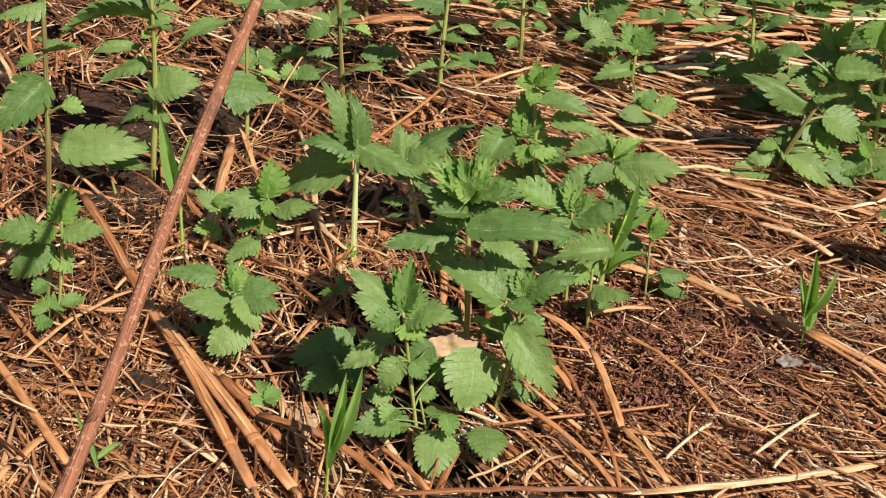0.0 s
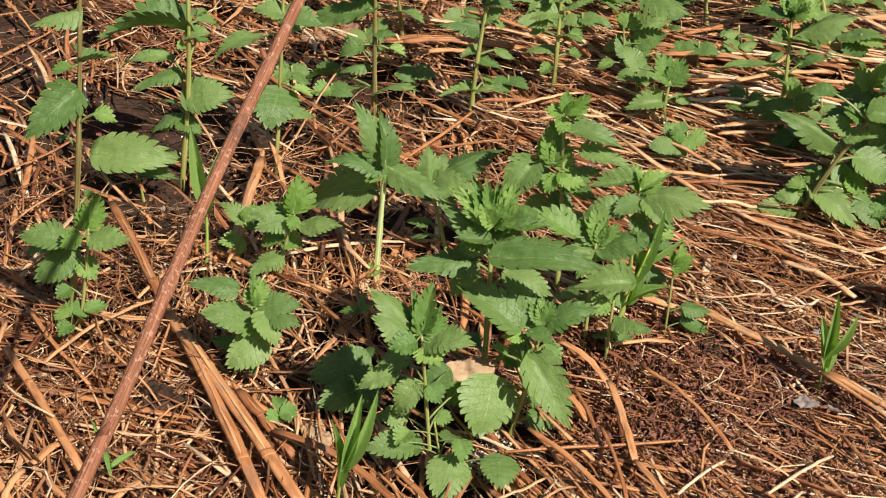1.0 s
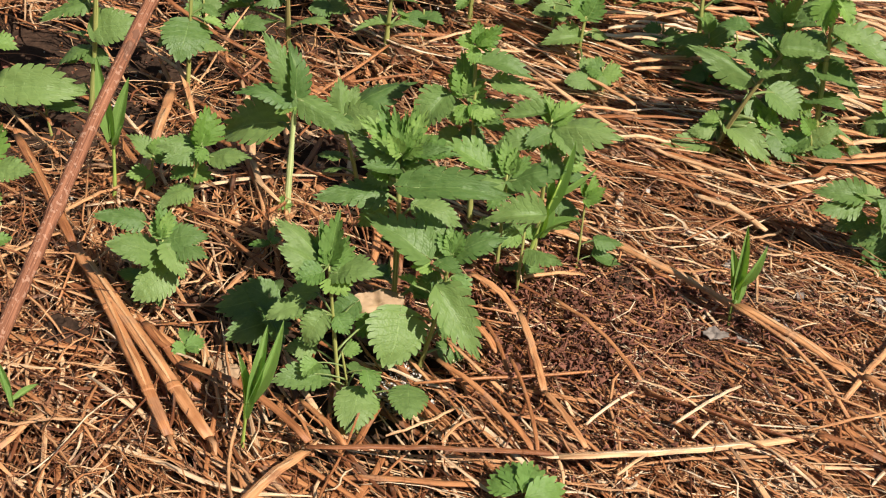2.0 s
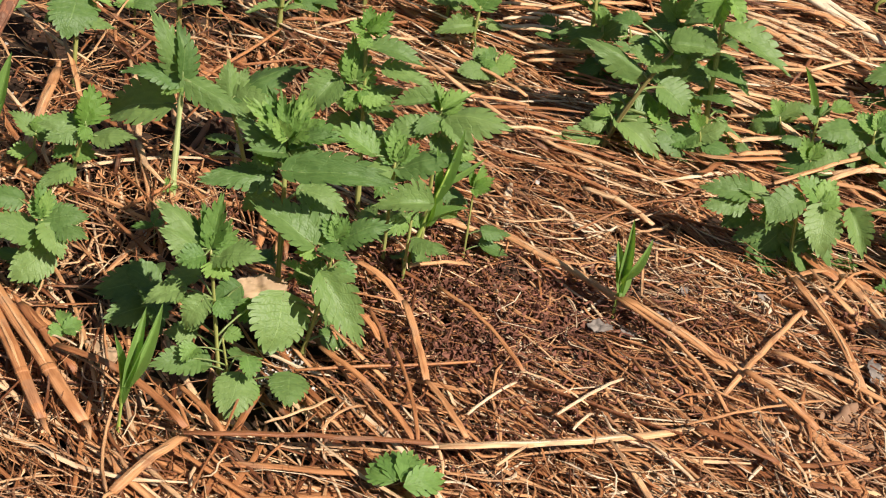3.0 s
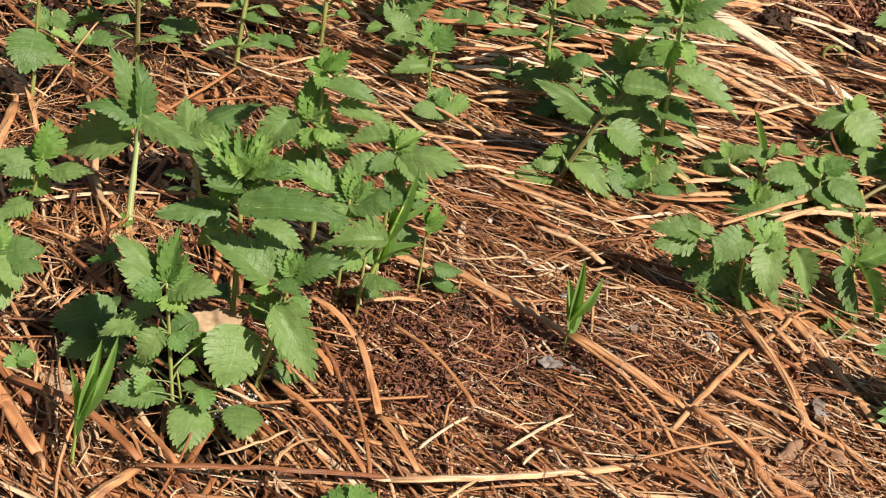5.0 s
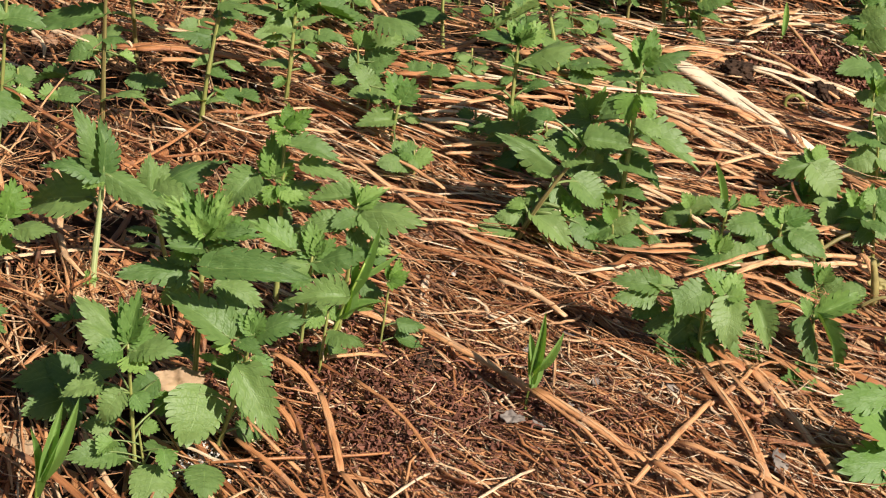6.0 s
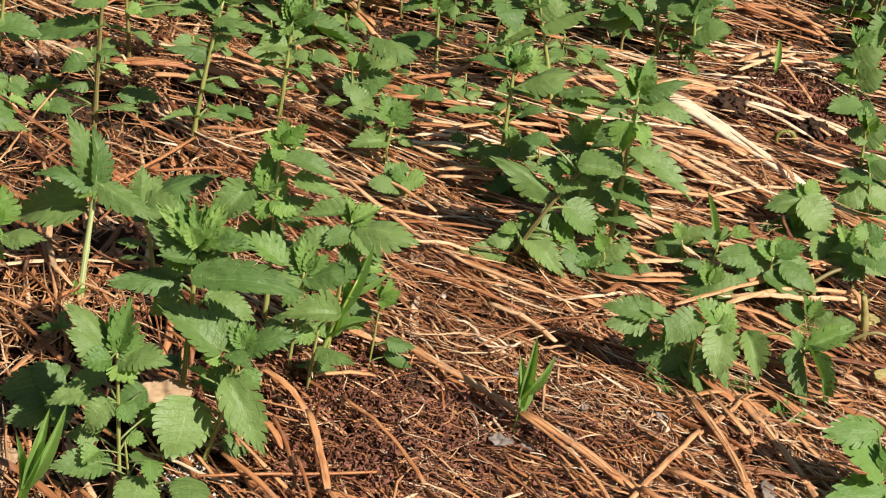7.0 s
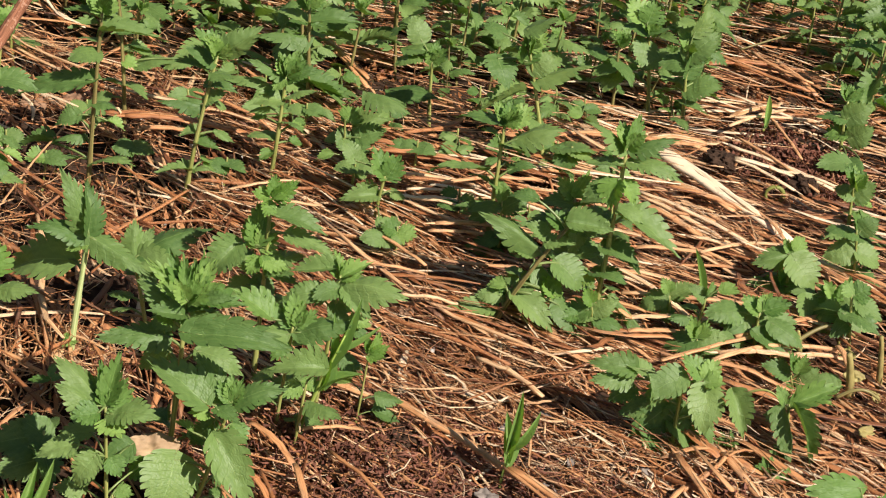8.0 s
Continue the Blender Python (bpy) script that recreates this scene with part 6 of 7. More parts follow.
stalk((0.231, 0.422), (0.269, 0.431), 0.0032, 0.43, 0, 0.4)
stalk((0.139, 0.461), (0.181, 0.493), 0.0028, 0.53, 0)
stalk((-0.089, 0.447), (-0.082, 0.444), 0.0013, 0.9, 0)
stalk((0.445, 0.612), (0.536, 0.561), 0.0033, 0.95, 0, 0.4)
stalk((0.370, 0.489), (0.432, 0.471), 0.0043, 0.58, 0, 0.4)
stalk((0.343, 0.383), (0.409, 0.363), 0.0020, 0.7, 0.03)
stalk((0.309, 0.280), (0.410, 0.296), 0.0023, 0.75, -0.02)
stalk((0.274, 0.311), (0.348, 0.314), 0.0021, 0.68, 0.02)
stalk((0.387, 0.240), (0.478, 0.306), 0.0025, 0.65, 0)
stalk((0.327, 0.190), (0.434, 0.267), 0.0018, 0.7, 0)
stalk((0.262, 0.479), (0.342, 0.493), 0.0026, 0.68, 0)
stalk((0.176, 0.411), (0.262, 0.461), 0.0023, 0.7, 0.03)
stalk((0.167, 0.337), (0.228, 0.345), 0.0019, 0.8, 0)
stalk((0.327, 0.115), (0.357, 0.089), 0.0039, 0.42, -0.06, 0.3)
stalk((0.356, 0.094), (0.391, -0.016), 0.0032, 0.66, 0.0, 0.4, 0.3)
stalk((0.322, 0.077), (0.347, -0.025), 0.0030, 0.58, 0.02, 0.4)
stalk((0.362, 0.098), (0.323, 0.046), 0.0015, 0.62, 0.03, 0.7)
stalk((0.324, 0.049), (0.266, -0.042), 0.0019, 0.66, 0.0, 0.6)
stalk((0.356, 0.085), (0.378, 0.107), 0.0011, 0.55, 0.0, 0.7)
stalk((0.370, 0.571), (0.472, 0.426), 0.0095, 1.15, 0, 0.32, 0.7)
stalk((0.341, 0.464), (0.431, 0.395), 0.0027, 0.92, 0.01, 0.4)
stalk((0.339, 0.404), (0.415, 0.342), 0.0020, 0.85, 0.01, 0.4)
stalk((0.380, 0.508), (0.413, 0.483), 0.0029, 0.75, 0.01, 0.4)
stalk((0.440, 0.571), (0.491, 0.530), 0.0027, 0.95, 0.01, 0.4)
stalk((0.477, 0.573), (0.538, 0.552), 0.0027, 0.95, 0.01, 0.4)
stalk((0.479, 0.389), (0.533, 0.351), 0.0031, 0.9, 0.01, 0.4)
stalk((0.479, 0.368), (0.532, 0.336), 0.0022, 0.8, 0.01, 0.4)
stalk((0.445, 0.479), (0.460, 0.422), 0.0019, 0.7, 0.01, 0.4)
stalk((0.376, 0.406), (0.438, 0.389), 0.0029, 0.9, 0.01, 0.4)
stalk((0.366, 0.434), (0.422, 0.432), 0.0023, 0.65, 0.01, 0.4)
stalk((0.329, 0.365), (0.394, 0.371), 0.0026, 0.75, 0.01, 0.4)
stalk((0.346, 0.340), (0.423, 0.363), 0.0019, 0.55, 0.01, 0.4)
stalk((0.319, 0.317), (0.394, 0.303), 0.0025, 0.85, 0.01, 0.4)
stalk((0.371, 0.217), (0.434, 0.229), 0.0031, 0.85, 0.01, 0.4)
stalk((0.422, 0.229), (0.472, 0.249), 0.0028, 0.8, 0.01, 0.4)
stalk((0.365, 0.203), (0.418, 0.188), 0.0023, 0.6, 0.01, 0.4)
stalk((0.307, 0.250), (0.384, 0.267), 0.0026, 0.85, 0.01, 0.4)
stalk((0.292, 0.262), (0.325, 0.263), 0.0022, 0.6, 0.01, 0.4)
stalk((0.118, 0.411), (0.204, 0.436), 0.0022, 0.85, 0.01, 0.4)
stalk((0.141, 0.381), (0.215, 0.381), 0.0026, 0.98, 0.01, 0.4)
stalk((0.126, 0.457), (0.205, 0.469), 0.0037, 0.42, 0.01, 0.4)
stalk((0.232, 0.547), (0.295, 0.535), 0.0034, 0.6, 0.01, 0.4)
stalk((0.272, 0.550), (0.357, 0.594), 0.0032, 0.62, 0.01, 0.4)
stalk((0.369, 0.604), (0.429, 0.589), 0.0046, 0.7, 0.01, 0.4)
stalk((0.236, 0.443), (0.310, 0.438), 0.0027, 0.72, 0.01, 0.4)
stalk((0.171, 0.339), (0.258, 0.358), 0.0030, 0.7, 0.01, 0.4)
stalk((0.277, 0.375), (0.336, 0.385), 0.0022, 0.85, 0.01, 0.4)
stalk((0.029, 0.328), (0.086, 0.342), 0.0019, 0.8, 0.01, 0.4)
stalk((-0.027, 0.443), (0.026, 0.453), 0.0040, 0.4, 0.01, 0.4)
stalk((0.011, 0.341), (0.067, 0.377), 0.0017, 0.85, 0.01, 0.4)
stalk((-0.078, 0.434), (-0.019, 0.451), 0.0044, 0.35, 0.01, 0.4)
stalk((0.053, 0.717), (0.112, 0.601), 0.0042, 0.62, 0, 0.4)
stalk((0.458, 0.836), (0.546, 0.867), 0.0053, 0.35, 0.03, 0.4)
stalk((0.544, 0.869), (0.573, 0.805), 0.0041, 0.6, 0, 0.4)
stalk((0.466, 0.700), (0.519, 0.748), 0.0044, 0.7, 0, 0.2)
stalk((0.469, 0.687), (0.558, 0.733), 0.0027, 0.95, 0, 0.4)
stalk((0.444, 0.575), (0.515, 0.563), 0.0033, 0.95, 0, 0.4)
stalk((0.657, 1.003), (0.660, 0.862), 0.0062, 0.6, 0, 0.4)
stalk((0.311, 0.545), (0.365, 0.566), 0.0055, 0.68, 0, 0.2)
stalk((0.362, 0.585), (0.423, 0.606), 0.0056, 0.72, 0.05, 0.2)

# ---- loose litter: straw, fibres and crumbs ----
litter = tagged(new("straw_litter"), "tangled mat of dry orange straw and fibres", "straw", kind="structure")
rng = np.random.default_rng(11)


def debris(x, y):
    """Share of the open red-brown debris patch at a place, 0 to 1."""
    q = ((x - 0.148) / 0.098) ** 2 + ((y - 0.012) / 0.09) ** 2
    return np.exp(-q ** 2 * 0.9)


# x, y, radius: straw is left out here to darken shaded ground by the plants
SHADY_HOLLOWS = (
    (-0.25, 0.262, 0.075), (-0.152, 0.337, 0.055), (-0.046, 0.385, 0.05), (-0.23, 0.18, 0.03), (-0.11, 0.45, 0.05), (0.0, 0.43, 0.05),
    (-0.22, 0.35, 0.06), (-0.08, 0.18, 0.06), (-0.30, 0.31, 0.05), (0.30, 0.15, 0.04), (0.50, 0.59, 0.07), (0.45, 0.26, 0.04),
    (-0.06, 0.03, 0.04), (0.0, 0.055, 0.04), (0.0, 0.17, 0.05), (0.05, 0.16, 0.04), (-0.01, -0.055, 0.055), (0.025, -0.095, 0.04),
    (0.055, -0.05, 0.03), (0.02, -0.03, 0.035), (0.484, 0.306, 0.050), (0.481, 0.241, 0.035), (0.442, 0.179, 0.030), (0.330, 0.144, 0.045),
    (0.349, 0.142, 0.030), (0.392, 0.091, 0.025), (0.187, 0.574, 0.060), (0.255, 0.454, 0.035), (0.272, 0.340, 0.035), (0.210, 0.693, 0.060),
    (0.333, 0.724, 0.060), (-0.275, 0.315, 0.050), (-0.178, 0.206, 0.040), (-0.290, 0.277, 0.045), (-0.176, 0.280, 0.050), (-0.215, 0.202, 0.040),
    (-0.052, 0.184, 0.040), (-0.037, 0.220, 0.040), (-0.018, 0.402, 0.050), (-0.264, 0.117, 0.035), (0.462, 0.650, 0.040), (0.582, 0.739, 0.050),
    (0.100, 0.138, 0.030), (0.274, 0.287, 0.030),
    (0.208, 0.398, 0.040), (0.240, 0.469, 0.030), (-0.094, 0.391, 0.040), (-0.023, 0.411, 0.040), (-0.150, 0.389, 0.040),
    (-0.070, -0.005, 0.040), (-0.025, -0.020, 0.040), (0.005, -0.030, 0.035), (-0.020, 0.036, 0.030), (0.018, 0.076, 0.030), (0.310, 0.262, 0.030), (0.275, 0.285, 0.030),
)


def hollow(x, y):
    """Dark hollows under the plants: hardly any straw, so dark soil also stands for shade."""
    out = np.zeros_like(x)
    for a, b, r in SHADY_HOLLOWS:
        out = np.maximum(out, np.exp(-(((x - a) ** 2 + ((y - b) * 1.3) ** 2) / r ** 2) ** 2))
    return out


def sparse(x, y):
    """Where the straw is thin and the dark humus shows: the open patch, hollows under plants, the leafy back left,
    thinned partly to stand for its shade.
    """
    out = debris(x, y)
    return np.maximum(out, 0.8 / (1 + np.exp((x + 0.03) * 25)) / (1 + np.exp((0.12 - y) * 30)))


def hump(x, y):
    """Low heaps of the litter behind the front row of plants."""
    w = np.sin(x * 23 + 2 * np.sin(y * 17)) * np.sin(y * 27 + 1.5 * np.sin(x * 13) + 1)
    return 0.012 * np.clip(w, -0.35, 1) / (1 + np.exp((0.22 - y) * 30))


def swept(x, y):
    """The way the mat lies: down to the right on the right, towards the walker on the left, flatter far off."""
    right = 1 / (1 + np.exp(-(x - 0.01) * 40))
    far = 1 / (1 + np.exp((0.34 - y) * 14))
    return np.radians(-60 + 22 * right + 24 * far * (0.4 + 0.6 * right))


def straw_lines(count, lo, hi, thin, thick, box, bend, top, thinning=0.75, steps=6, loose=1.0, bundle=1):
    """Curved lines lying about along the sweep of the mat, strewn singly or in loose bundles."""
    lots = max(1, count // bundle)
    if len(box) == 2:
        x, y = rng.normal(0.2, box[0], lots), rng.normal(0.5, box[1], lots)
    else:
        x, y = rng.uniform(box[0], box[1], lots), rng.uniform(box[2], box[3], lots)
    turn = rng.normal(0, np.where(x > 0.0, 0.36, 0.55) * loose, lots)
    level = rng.random(lots)
    lot = rng.integers(0, lots, count) if bundle > 1 else np.arange(lots)
    x, y, turn, level = x[lot], y[lot], turn[lot], level[lot]
    ang = swept(x, y) + turn
    if bundle > 1:
        along, across = rng.normal(0, 0.035, count), rng.normal(0, 0.010, count)
        x, y = x + np.cos(ang) * along - np.sin(ang) * across, y + np.sin(ang) * along + np.cos(ang) * across
        ang = ang + rng.normal(0, 0.13, count)
    keep = rng.random(len(x)) > np.maximum(thinning * sparse(x, y), 0.93 * hollow(x, y))
    if len(box) == 2:
        keep &= (x < AREA[0]) | (x > AREA[1]) | (y < AREA[2]) | (y > AREA[3])
    x, y, ang, level = x[keep], y[keep], ang[keep], level[keep]
    n = len(x)
    wild = rng.random(n) < 0.12 * loose ** 2
    ang = np.where(wild, rng.uniform(0, np.pi, n), ang)
    ln = lo + (hi - lo) * rng.random(n) ** 2
    r = (thin + (thick - thin) * rng.random(n) ** 1.6) * np.where(wild, 0.55, 1.0)
    t = np.linspace(-0.5, 0.5, steps)
    curve = rng.normal(0, bend, n)[:, None] * (t[None] ** 2 - 0.08) * 4 + rng.normal(0, bend * 0.5, n)[:, None] * np.sin(t[None] * 7)
    px = x[:, None] + ln[:, None] * (np.cos(ang)[:, None] * t - np.sin(ang)[:, None] * curve)
    py = y[:, None] + ln[:, None] * (np.sin(ang)[:, None] * t + np.cos(ang)[:, None] * curve)
    z = (-0.003 + (top + 0.003) * np.clip(0.5 * level + 0.5 * rng.random(n), 0, 1)) * (1 - 0.35 * debris(x, y))
    pz = z[:, None] + rng.normal(0, 0.05, n)[:, None] * ln[:, None] * t + rng.normal(0, 0.03, n)[:, None] * ln[:, None] * (t ** 2) * 4
    pz = np.clip(pz, -0.006, top + 0.012) + hump(x, y)[:, None]
    return np.stack([px, py, pz], axis=-1), r[:, None] * rng.uniform(0.85, 1.1, (n, steps)) * np.where(np.abs(t) > 0.49, 0.4, 1.0)


AREA = (-0.65, 1.0, -0.3, 1.6)
FRONT = (-0.32, 0.5, -0.2, -0.02)
NEAR = (-0.32, 0.52, -0.14, 0.6)
RIGHT = (0.16, 0.52, -0.14, 0.26)
BEHIND = (0.14, 0.60, 0.10, 0.55)
LEFT = (-0.32, 0.0, -0.2, 0.12)
OPEN = (0.03, 0.29, -0.09, 0.12)
for name, lines, sides, flat in (
        ("loose_straw", straw_lines(5600, 0.06, 0.26, 0.0006, 0.0026, AREA, 0.025, 0.014, 0.72, 6, 1.0, 14), 6, 0.35),
        ("loose_straw", straw_lines(1500, 0.06, 0.20, 0.0006, 0.0026, NEAR, 0.03, 0.018, 0.62, 6, 1.0, 9), 7, 0.3),
        ("loose_straw", straw_lines(800, 0.06, 0.18, 0.0006, 0.0022, FRONT, 0.03, 0.020, 0.6, 6, 1.5, 5), 7, 0.3),
        ("bark_strips", straw_lines(800, 0.04, 0.15, 0.0018, 0.0048, AREA, 0.04, 0.016, 0.9, 6, 1.0, 4), 6, 0.14),
        ("straw_strips", straw_lines(9000, 0.02, 0.10, 0.0005, 0.0020, AREA, 0.07, 0.018, 0.85, 5, 1.1, 10), 4, 0.3),
        ("straw_strips", straw_lines(5200, 0.02, 0.09, 0.0004, 0.0014, NEAR, 0.09, 0.021, 0.55, 5, 1.2, 12), 5, 0.3),
        ("straw_strips", straw_lines(1400, 0.03, 0.12, 0.0004, 0.0013, RIGHT, 0.08, 0.023, 0.5, 6, 1.3, 9), 5, 0.35),
        ("bark_strips", straw_lines(420, 0.03, 0.11, 0.0018, 0.0046, BEHIND, 0.06, 0.024, 0.6, 6, 1.3, 3), 6, 0.16),
        ("fibres", straw_lines(9000, 0.012, 0.08, 0.00022, 0.0007, AREA, 0.12, 0.021, 0.6, 4, 2.0), 3, 0.8),
        ("fibres", straw_lines(6500, 0.015, 0.08, 0.0002, 0.0006, NEAR, 0.12, 0.024, 0.4, 6, 1.7), 3, 0.8),
        ("fibres", straw_lines(650, 0.03, 0.12, 0.0003, 0.0010, LEFT, 0.07, 0.028, 0.2, 7, 0.9), 4, 0.8),
        ("fibres", straw_lines(700, 0.03, 0.12, 0.0003, 0.0012, OPEN, 0.14, 0.024, 0.0, 7, 1.2), 4, 0.7),
        ("loose_straw", straw_lines(5500, 0.05, 0.30, 0.0015, 0.0050, (0.8, 0.9), 0.04, 0.012, 0.5, 3), 4, 0.3),
        ("loose_straw", straw_lines(6000, 0.10, 0.45, 0.0020, 0.0070, (2.0, 2.0), 0.04, 0.012, 0.5, 3), 4, 0.3)):
    v, f, uv = tubes(*lines, sides, flat)
    tagged(part(name, mesh_from(name, v, f, M_STRAW, uv), litter), kind="stuff")

for lines in (straw_lines(760, 0.06, 0.20, 0.0006, 0.0024, (-0.34, 0.35, 0.24, 0.90), 0.04, 0.022, 0.4, 6, 0.9, 7),
              straw_lines(760, 0.08, 0.26, 0.0007, 0.0030, (0.10, 0.90, 0.34, 1.15), 0.03, 0.022, 0.5, 7, 0.7, 9),
              straw_lines(2100, 0.015, 0.08, 0.0003, 0.0013, (0.16, 0.50, -0.14, 0.13), 0.14, 0.027, 0.5, 6, 1.5, 6),
              straw_lines(500, 0.02, 0.09, 0.0003, 0.0011, FRONT, 0.12, 0.026, 0.4, 6, 1.5, 5),
              straw_lines(300, 0.05, 0.16, 0.0006, 0.0018, (0.05, 0.52, -0.10, 0.40), 0.05, 0.023, 1.2, 6, 1.0, 5)):
    v, f, uv = tubes(*lines, 6, 0.35)
    tagged(part("bleached_straw", mesh_from("bleached_straw", v, f, M_BLEACHED, uv), litter), kind="stuff")

# chopped, broken straw pieces on top that can be told apart
pieces = []
for i in range(12):
    line = np.array([[(t - 0.5), 0.02 * math.sin(5 * t + i), 0.004 * math.sin(9 * t + i)] for t in np.linspace(0, 1, 6)])
    v, f, uv = tubes([line], [np.array([0.018, 0.02, 0.021, 0.02, 0.019, 0.016]) * (0.7 + 0.05 * i)], 7, 0.6)
    pieces.append(mesh_from("straw_piece", v, f, M_STALK, uv))
for i in range(300):
    x, y = rand.uniform(-0.3, 0.5), rand.uniform(-0.12, 0.5)
    if rand.random() < max(0.7 * debris(x, y), 0.9 * hollow(np.array([x]), np.array([y]))[0]):
        continue
    ln = rand.uniform(0.03, 0.10)
    turn = (-32 if x > 0 else -58) + rand.gauss(0, 25 if x > 0 else 40)
    ob = part("straw_piece", rand.choice(pieces), litter, pose(x, y, rand.uniform(0.010, 0.020), rand.uniform(0, 360), rand.gauss(0, 4), turn) @ Matrix.Diagonal((ln, ln * rand.uniform(0.7, 1.3) * min(1, 0.09 / ln), ln * 0.8 * min(1, 0.09 / ln), 1)))
    tone = rand.choice((0.15, 0.25, 0.35, 0.42, 0.48, 0.55, 0.7))
    ob.color = (tone, 0.75, 0, 1)


def crumbs(name, count, place, size, mat, seed, height=0.008):
    """Crumpled flakes strewn at places drawn by place(rng)."""
    g = np.random.default_rng(seed)
    base = np.array([[1, 0, -.3], [-.4, .9, -.2], [-.6, -.7, -.3], [.1, .1, .8], [.9, .8, .3]])
    tri = np.array([[0, 1, 3], [1, 2, 3], [2, 0, 3], [0, 4, 1], [3, 0, 4]])
    at = place(g, count)
    count = len(at)
    s = size * (0.35 + 1.1 * g.random((count, 1, 1)) ** 2)
    q = g.normal(size=(count, 3, 3))
    q, _ = np.linalg.qr(q)
    v = (base[None] + g.normal(0, 0.25, (count, 5, 3))) @ q * s
    z = np.array([gz(a, b) for a, b in at]) + g.random(count) * height
    v += np.concatenate([at, z[:, None]], axis=1)[:, None, :]
    f = (tri[None] + 5 * np.arange(count)[:, None, None]).reshape(-1, 3)
    return mesh_from(name, v.reshape(-1, 3), f, mat, smooth=False)


def patch(g, n):
    """Places in loose clumps over the open patch."""
    c = np.stack([0.150 + 0.062 * g.normal(size=44), 0.018 + 0.050 * g.normal(size=44)], axis=1)
    return c[g.integers(0, 44, n)] + 0.009 * g.normal(size=(n, 2))


def chaffy(g, n):
    p = strewn(g, n)
    return p[g.random(n) > np.maximum(0.85 * hollow(p[:, 0], p[:, 1]), 0.6 * sparse(p[:, 0], p[:, 1]))]


strewn = lambda g, n: np.stack([g.uniform(-0.6, 1.1, n), g.uniform(-0.3, 1.5, n)], axis=1)
tagged(part("debris_crumbs", crumbs("debris_crumbs", 5500, patch, 0.0018, M_CRUMB, 3, 0.026), litter), kind="stuff")
tagged(part("debris_crumbs", crumbs("debris_crumbs", 3000, lambda g, n: np.stack([0.519 + 0.03 * g.normal(size=n), 0.623 + 0.035 * g.normal(size=n)], axis=1), 0.0027, M_CRUMB, 23, 0.024), litter), kind="stuff")
tagged(part("chaff", crumbs("chaff", 36000, chaffy, 0.0032, M_CHAFF, 14, 0.013), litter), kind="stuff")
tagged(part("debris_crumbs", crumbs("debris_crumbs", 9000, strewn, 0.0028, M_CRUMB, 4, 0.010), litter), kind="stuff")

tagged(part("debris_fibres", (lambda l: mesh_from("debris_fibres", *tubes(*l, 4, 0.8)[:2], M_CRUMB))(straw_lines(1100, 0.005, 0.020, 0.0004, 0.0010, (0.06, 0.26, -0.05, 0.09), 0.5, 0.030, 0.0, 7, 2.0, 26)), litter), kind="stuff")

# ---- nettles farther off: a few kinds, each set out many times ----
def wild_nettle(x, y, h, seed):
    """An upright nettle with crossed pairs of toothed leaves and a small crown."""
    g = random.Random(seed)
    base = Vector((x, y, 0))
    top = base + Vector((g.uniform(-0.1, 0.1) * h, g.uniform(-0.1, 0.1) * h, h))
    p = nettle("wild", (x, y), top, 0.0018)
    pairs = max(2, round(h / 0.026))
    turn = g.uniform(0, 3)
    for i in range(pairs):
        t = 0.25 + 0.72 * i / (pairs - 1)
        at = base + (top - base) * t
        ln = (0.020 + 0.014 * math.sin(math.pi * (0.25 + 0.6 * t))) * g.uniform(0.85, 1.2)
        for k in (0, 1):
            a = turn + i * 1.571 + k * 3.1416 + g.uniform(-0.3, 0.3)
            out = Vector((math.cos(a), math.sin(a), 0))
            b0 = at + out * ln * 0.2 + Vector((0, 0, 0.002))
            leaf(p, b0, b0 + out * ln + Vector((0, 0, g.uniform(-0.5, 0.25) * ln)), ln * g.uniform(0.48, 0.66), False, False)
    return p


kinds = [wild_nettle(-0.42 + 0.03 * i, 0.66 + 0.11 * (i % 3), 0.075 + 0.012 * i, i) for i in range(6)]
spots = random.Random(21)
placed = []
while len(placed) < 200:
    x = spots.uniform(-0.55, 0.95)
    y = spots.uniform(0.5, 1.42)
    seen_well = (y < 0.60 + 0.25 * x and x > -0.3) or y > 1.05 + 0.4 * x
    clearing = ((x - 0.54) / 0.08) ** 2 + ((y - 0.74) / 0.22) ** 2 < 1
    if seen_well or clearing or any((x - a) ** 2 + (y - b) ** 2 < 0.0010 for a, b in placed):
        continue
    placed.append((x, y))
    k = spots.choice(kinds)
    copy_thing(k, pose(x, y, gz(x, y) - 0.004, spots.uniform(-6, 6), spots.uniform(-6, 6), spots.uniform(0, 360)) @ Matrix.Scale(spots.uniform(0.55, 0.9), 4))


